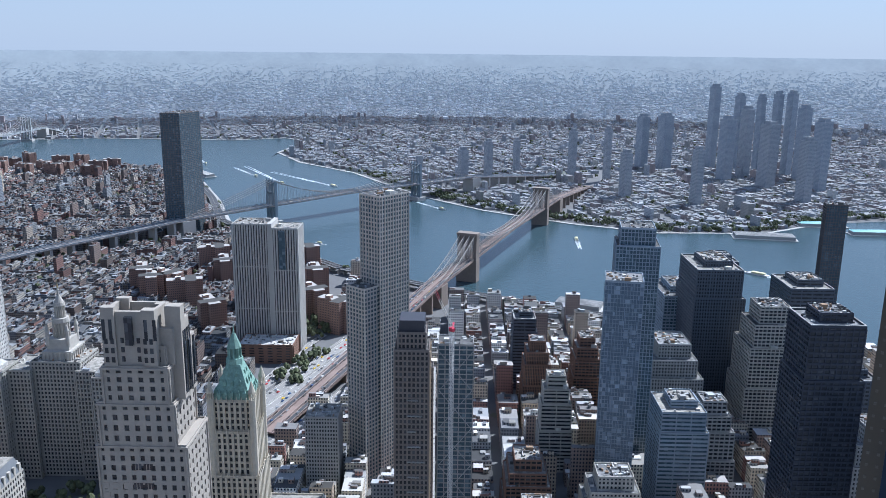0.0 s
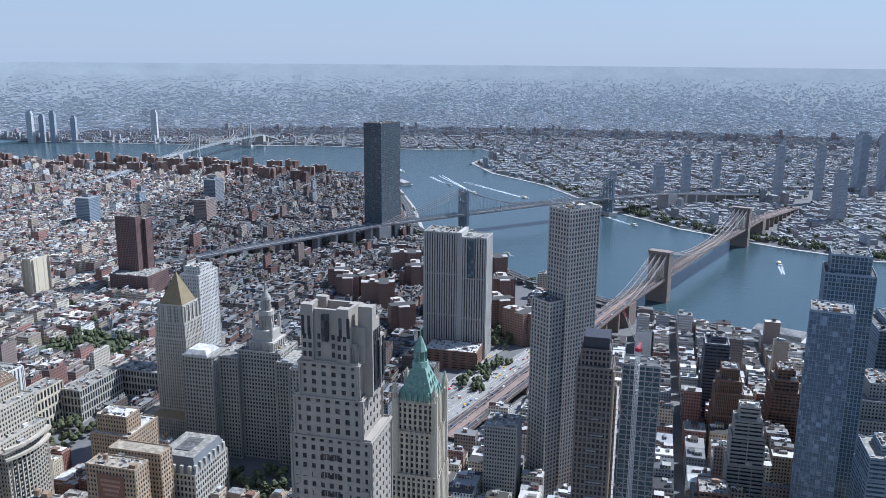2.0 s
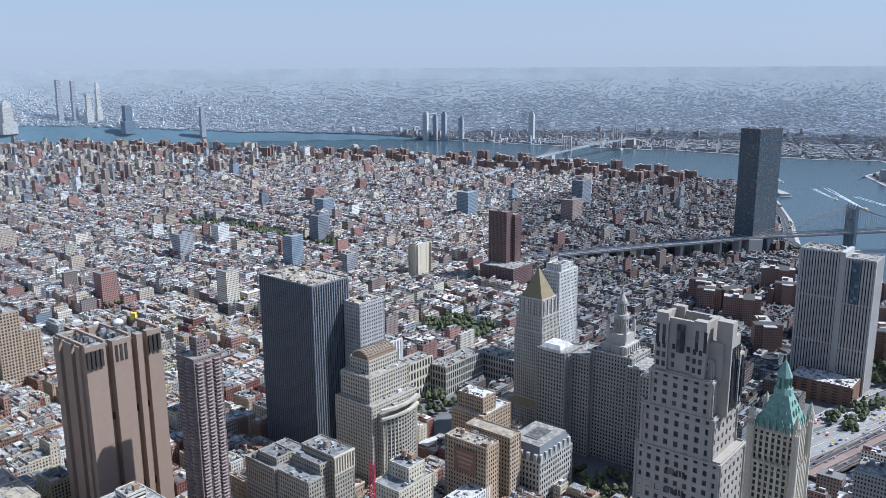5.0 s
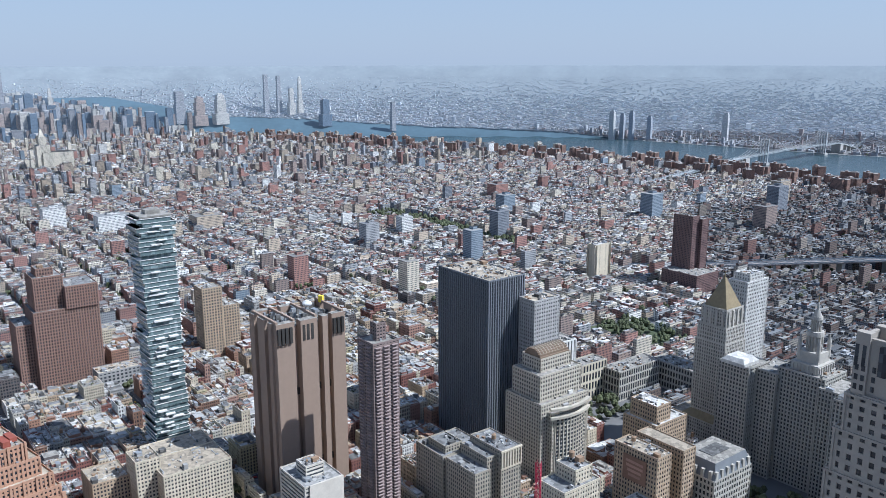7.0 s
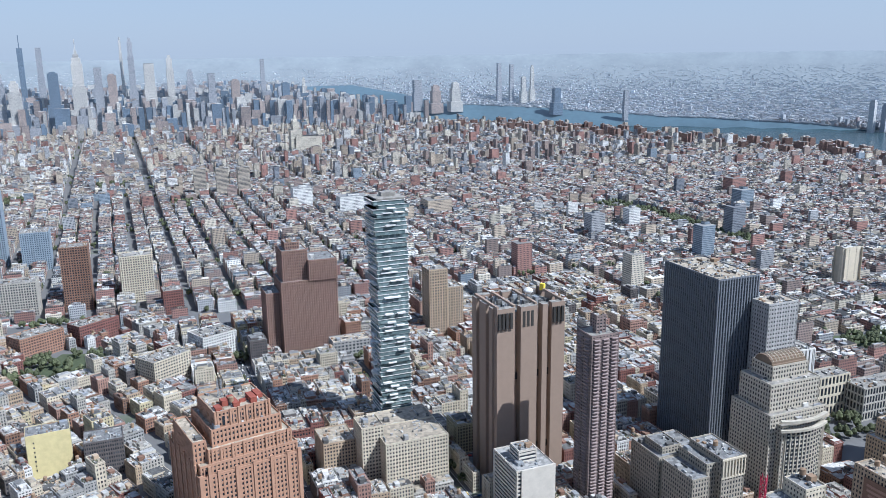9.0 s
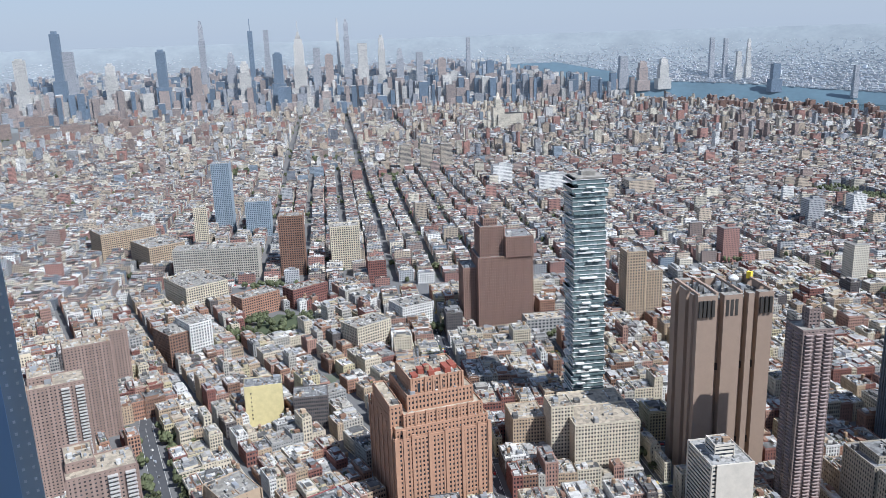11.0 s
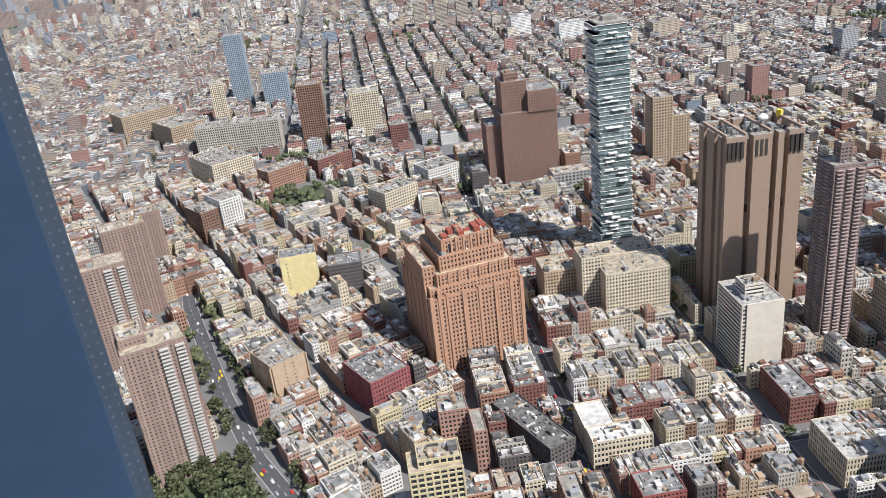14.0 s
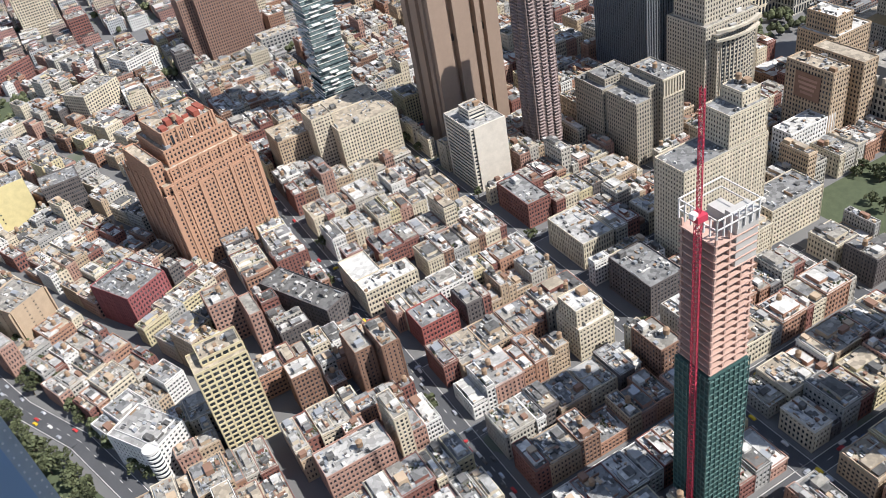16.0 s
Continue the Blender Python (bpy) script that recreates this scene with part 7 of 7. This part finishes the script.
for bank, sgn, nm in ((BANK_WEST[3:], 1, "quay"), (BANK_EAST[2:], -1, "quay")):
    q_ = Shape()
    for p, q in zip(bank, bank[1:]):
        a_, b_ = Vector((*p, 0)), Vector((*q, 0))
        if min((a_ - EYE).to_2d().length, (b_ - EYE).to_2d().length) > 4150:
            continue
        d = (b_ - a_).normalized()
        n = Vector((-d.y, d.x, 0)) * sgn
        a1, b1 = a_ + n * 3, b_ + n * 3
        q_.beam((a1.x, a1.y, 0.9), (b1.x, b1.y, 0.9), 8, 2.0, 0)
    tagged(part(nm, q_, CONCRETE), "pale concrete quay wall along the river", "quay", kind="structure")


def pier_shed(x, y, ang, hx, hy, roof, lab):
    ob = thing("pier", lab, "pier")
    part("platform", Shape().boxes(x, y, 0.4, 2.4, hx + 5, hy + 5, ang, 0), CONCRETE, ob)
    s = Shape().boxes(x, y, 2.4, 9, hx, hy, ang, 0)
    part("shed", s, [WALLS[6]], ob)
    r_ = Shape().prism(x, y, 9, 12, 1.42, 0.3, 4, ang, 0, sx=hx, sy=hy)
    part("roof", r_, roof, ob)


TEAL = surface("teal_roof", (0.16, 0.36, 0.36), 0.6)
for x, y, a_, hx, hy, rf, lab in ((1235, -1600, 60, 50, 12, TEAL, "riverside pier shed with a teal roof"), (1120, -1640, 60, 60, 13, TEAL, "riverside pier shed with a teal roof"), (1205, -1385, 52, 60, 20, ROOFS[5], "flat riverside pier with low sheds"), (985, -742, 40, 34, 16, ROOFS[5], "white ferry pier shed"), (870, -830, 42, 40, 18, ROOFS[2], "grey pier shed on the river"), (2560, -500, 10, 60, 14, ROOFS[0], "long grey pier shed")):
    pier_shed(x, y, a_, hx, hy, rf, lab)
FOAM = surface("white_foam", (0.55, 0.59, 0.61), 0.8, 0.4, 4.0, 1.0)


def ferry(x, y, ang, size, trail):
    """A small ferry with the white trail that lies behind it on the water."""
    ob = thing("ferry", "small white ferry on the river", "boat")
    c, s = math.cos(radians(ang)), math.sin(radians(ang))
    hull = Shape().boxes(x, y, 0.5, 2.6, size, size * 0.28, ang, 0)
    hull.prism(x + c * size, y + s * size, 0.5, 2.6, size * 0.28, size * 0.30, 3, ang - 60, 0)
    part("hull", hull, WALLS[7], ob)
    part("cabin", Shape().boxes(x - c * size * 0.1, y - s * size * 0.1, 2.6, 5.4, size * 0.6, size * 0.22, ang, 0), surface("ferry_cabin", (0.55, 0.5, 0.3)), ob)
    w = Shape()
    n = 40
    for k in range(n):
        f = k / n
        for sd in (-1, 1):
            px, py = x - c * (size + trail * f), y - s * (size + trail * f)
            o = sd * (size * 0.1 + trail * 0.014 * f) + _r.uniform(-1, 1)
            w.boxes(px - s * o, py + c * o, 0.5, 0.56, trail / n * 0.6, (2.6 * (1 - f) + 0.9) * _r.uniform(0.6, 1.2), ang, 0)
    tagged(part("wake", w, FOAM), "white foam wake trailing on the water", "wake", kind="stuff")


for x, y, a_, size, trail in ((2203, -790, 194, 15, 330), (2308, -673, 181, 13, 380), (2470, -640, 184, 10, 200), (1770, -912, 188, 11, 120), (1361, -1014, -31, 14, 70), (1001, -1141, 20, 20, 90), (1549, -521, 30, 7, 12), (2800, -560, 178, 10, 260)):
    ferry(x, y, a_, size, trail)

# ---- trees ----
def tree_things(variants=4):
    made = []
    for k in range(variants):
        rng = random.Random(40 + k)
        hgt, rad = rng.uniform(10, 15), rng.uniform(4, 6)
        ob = thing("tree", "leafy green street or park tree", "tree", "trees")
        t = Shape().prism(0, 0, 0, hgt * 0.5, 0.4, 0.22, 8, 0, 0)
        for j in range(4):
            a = rng.uniform(0, 6.28)
            t.beam((0, 0, hgt * 0.35), (rad * 0.6 * math.cos(a), rad * 0.6 * math.sin(a), hgt * 0.75), 0.25, 0.25, 0)
        part("trunk", t, BARK, ob)
        c = Shape()
        for j in range(150):
            a, el, q = rng.uniform(0, 6.28), rng.uniform(-0.5, 1.57), rng.uniform(0.55, 1.0)
            lump = 1 + 0.25 * math.sin(3 * a + k) + 0.15 * math.sin(5 * a + 2 * el)
            px, py, pz = rad * q * lump * math.cos(el) * math.cos(a), rad * q * lump * math.cos(el) * math.sin(a), hgt * 0.62 + hgt * 0.38 * q * math.sin(el)
            s = rng.uniform(0.7, 1.5)
            u = Vector((rng.gauss(0, 1), rng.gauss(0, 1), rng.gauss(0, 1))).normalized()
            w = u.cross(Vector((rng.gauss(0, 1), rng.gauss(0, 1), rng.gauss(0, 1)))).normalized()
            pp = Vector((px, py, pz))
            c.quads([tuple(pp + u * s), tuple(pp + w * s), tuple(pp - u * s), tuple(pp - w * s)], [[0, 1, 2, 3]], [0])
        part("crown", c, LEAF, ob)
        made.append(ob)
    return made


TREES = tree_things()
spots = []


def grove(poly, n):
    P_ = [uv(*p) for p in poly]
    xs, ys = [p[0] for p in P_], [p[1] for p in P_]
    k = 0
    while k < n:
        x, y = _r.uniform(min(xs), max(xs)), _r.uniform(min(ys), max(ys))
        if inside(x, y, P_)[0]:
            spots.append((x, y))
            k += 1


grove([(-215, 385), (-74, 388), (-82, 420), (-112, 480), (-136, 520), (-180, 525)], 130)
grove([(590, 286), (645, 286), (645, 378), (614, 380), (610, 346), (590, 345)], 34)
grove([(880, 178), (985, 160), (990, 190), (900, 212)], 22)
grove([(1045, 180), (1110, 150), (1120, 190), (1050, 215)], 16)
grove([(440, 160), (556, 160), (556, 340), (440, 340)], 70)
grove([(-150, 1025), (-60, 1015), (-30, 1110), (-90, 1130), (-150, 1090)], 45)
grove([(612, 535), (688, 535), (688, 592), (612, 592)], 24)
grove([(852, 655), (932, 645), (960, 758), (852, 790)], 60)
grove([(1060, 150), (1130, 150), (1130, 230), (1060, 260)], 26)
grove([(-150, 1255), (-60, 1250), (-60, 1275), (-150, 1280)], 10)
grove([(110, 990), (160, 985), (165, 1030), (112, 1030)], 14)
grove([(294, 600), (356, 575), (380, 596), (300, 604)], 8)
for k in range(40):
    spots.append(uv(-96 - k * 2.6 - (6 if k % 2 else -12), 520 + k * 9))
for k in range(70):
    f_ = k / 70
    spots.append(uv(-64 - 140 * f_ + _r.choice((-19, -15, 13, 16)), 395 + 400 * f_))
for k in range(26):
    spots.append(uv(_r.choice((114, 130, 248, 264)), 310 + k * 26))
spots.sort(key=lambda p: math.hypot(p[0] - EYE.x, p[1] - EYE.y))
for k, (x, y) in enumerate(spots[:300]):
    t_ = copy_thing(TREES[k % 4], pose(x, y, 0, 0, 0, _r.uniform(0, 360)))
    f_ = _r.uniform(0.75, 1.3)
    t_.scale = (f_, f_, f_)
for k, t_ in enumerate(TREES):
    t_.matrix_basis = pose(*uv(470 + 12 * k, 250), 0)
lawn = Shape()
for poly in ([(-220, 382), (-70, 382), (-134, 525), (-185, 535)], [(438, 155), (558, 155), (558, 342), (438, 342)], [(-152, 1022), (-56, 1012), (-26, 1112), (-90, 1135)], [(852, 652), (933, 642), (962, 760), (852, 793)]):
    lawn.quads([(*uv(*p), 0.06) for p in poly], [[0, 1, 2, 3]], [0])
tagged(part("lawn", lawn, surface("park_grass", (0.07, 0.085, 0.045), 0.9, 0.4, 6.0)), "green park lawns between the streets", "grass", kind="structure")
# Small woods over the far districts
wood = Shape()
n = 3600
az, d = np.radians(RNG.uniform(-60, 92, n)), RNG.uniform(1300, 4100, n)
wx, wy = EYE.x + d * np.cos(az), EYE.y + d * np.sin(az)
for k, (u0, u1, v0, v1) in enumerate(((-75, 45, 2490, 2650), (1118, 1184, 1225, 1750), (-285, -215, 2380, 2470), (135, 185, 2140, 2240))):
    for j in range((90, 200, 40, 40)[k]):
        wx[k * 200 + j], wy[k * 200 + j] = uv(_r.uniform(u0, u1), _r.uniform(v0, v1))
ok = ~inside(wx, wy, RIVER) & free(np.stack([wx, wy, np.full(n, 4.0), np.full(n, 4.0)], 1))
belt = []
for (x0, y0), (x1, y1) in zip(BANK_EAST[1:8], BANK_EAST[2:9]):
    d_ = Vector((x1 - x0, y1 - y0)).normalized()
    for k in range(60):
        f_, o_ = _r.random(), _r.uniform(14, 75)
        belt.append((x0 + (x1 - x0) * f_ + d_.y * o_, y0 + (y1 - y0) * f_ - d_.x * o_))
for x, y in list(zip(wx[ok], wy[ok])) + spots[300:] + belt + YARDS:
    for j in range(5):
        a_ = _r.uniform(0, 6.28)
        px, py, z_, r_ = x + 6 * math.cos(a_) * _r.random(), y + 6 * math.sin(a_) * _r.random(), _r.uniform(3, 8), _r.uniform(2, 4)
        wood.prism(px, py, z_, z_ + 3, r_ * 0.6, r_, 6, _r.uniform(0, 90), 0)
        wood.prism(px, py, z_ + 3, z_ + 6, r_, r_ * 0.4, 6, _r.uniform(0, 90), 0)
tagged(part("far_trees", wood, LEAF), "scattered green trees between distant houses", "trees", kind="stuff")
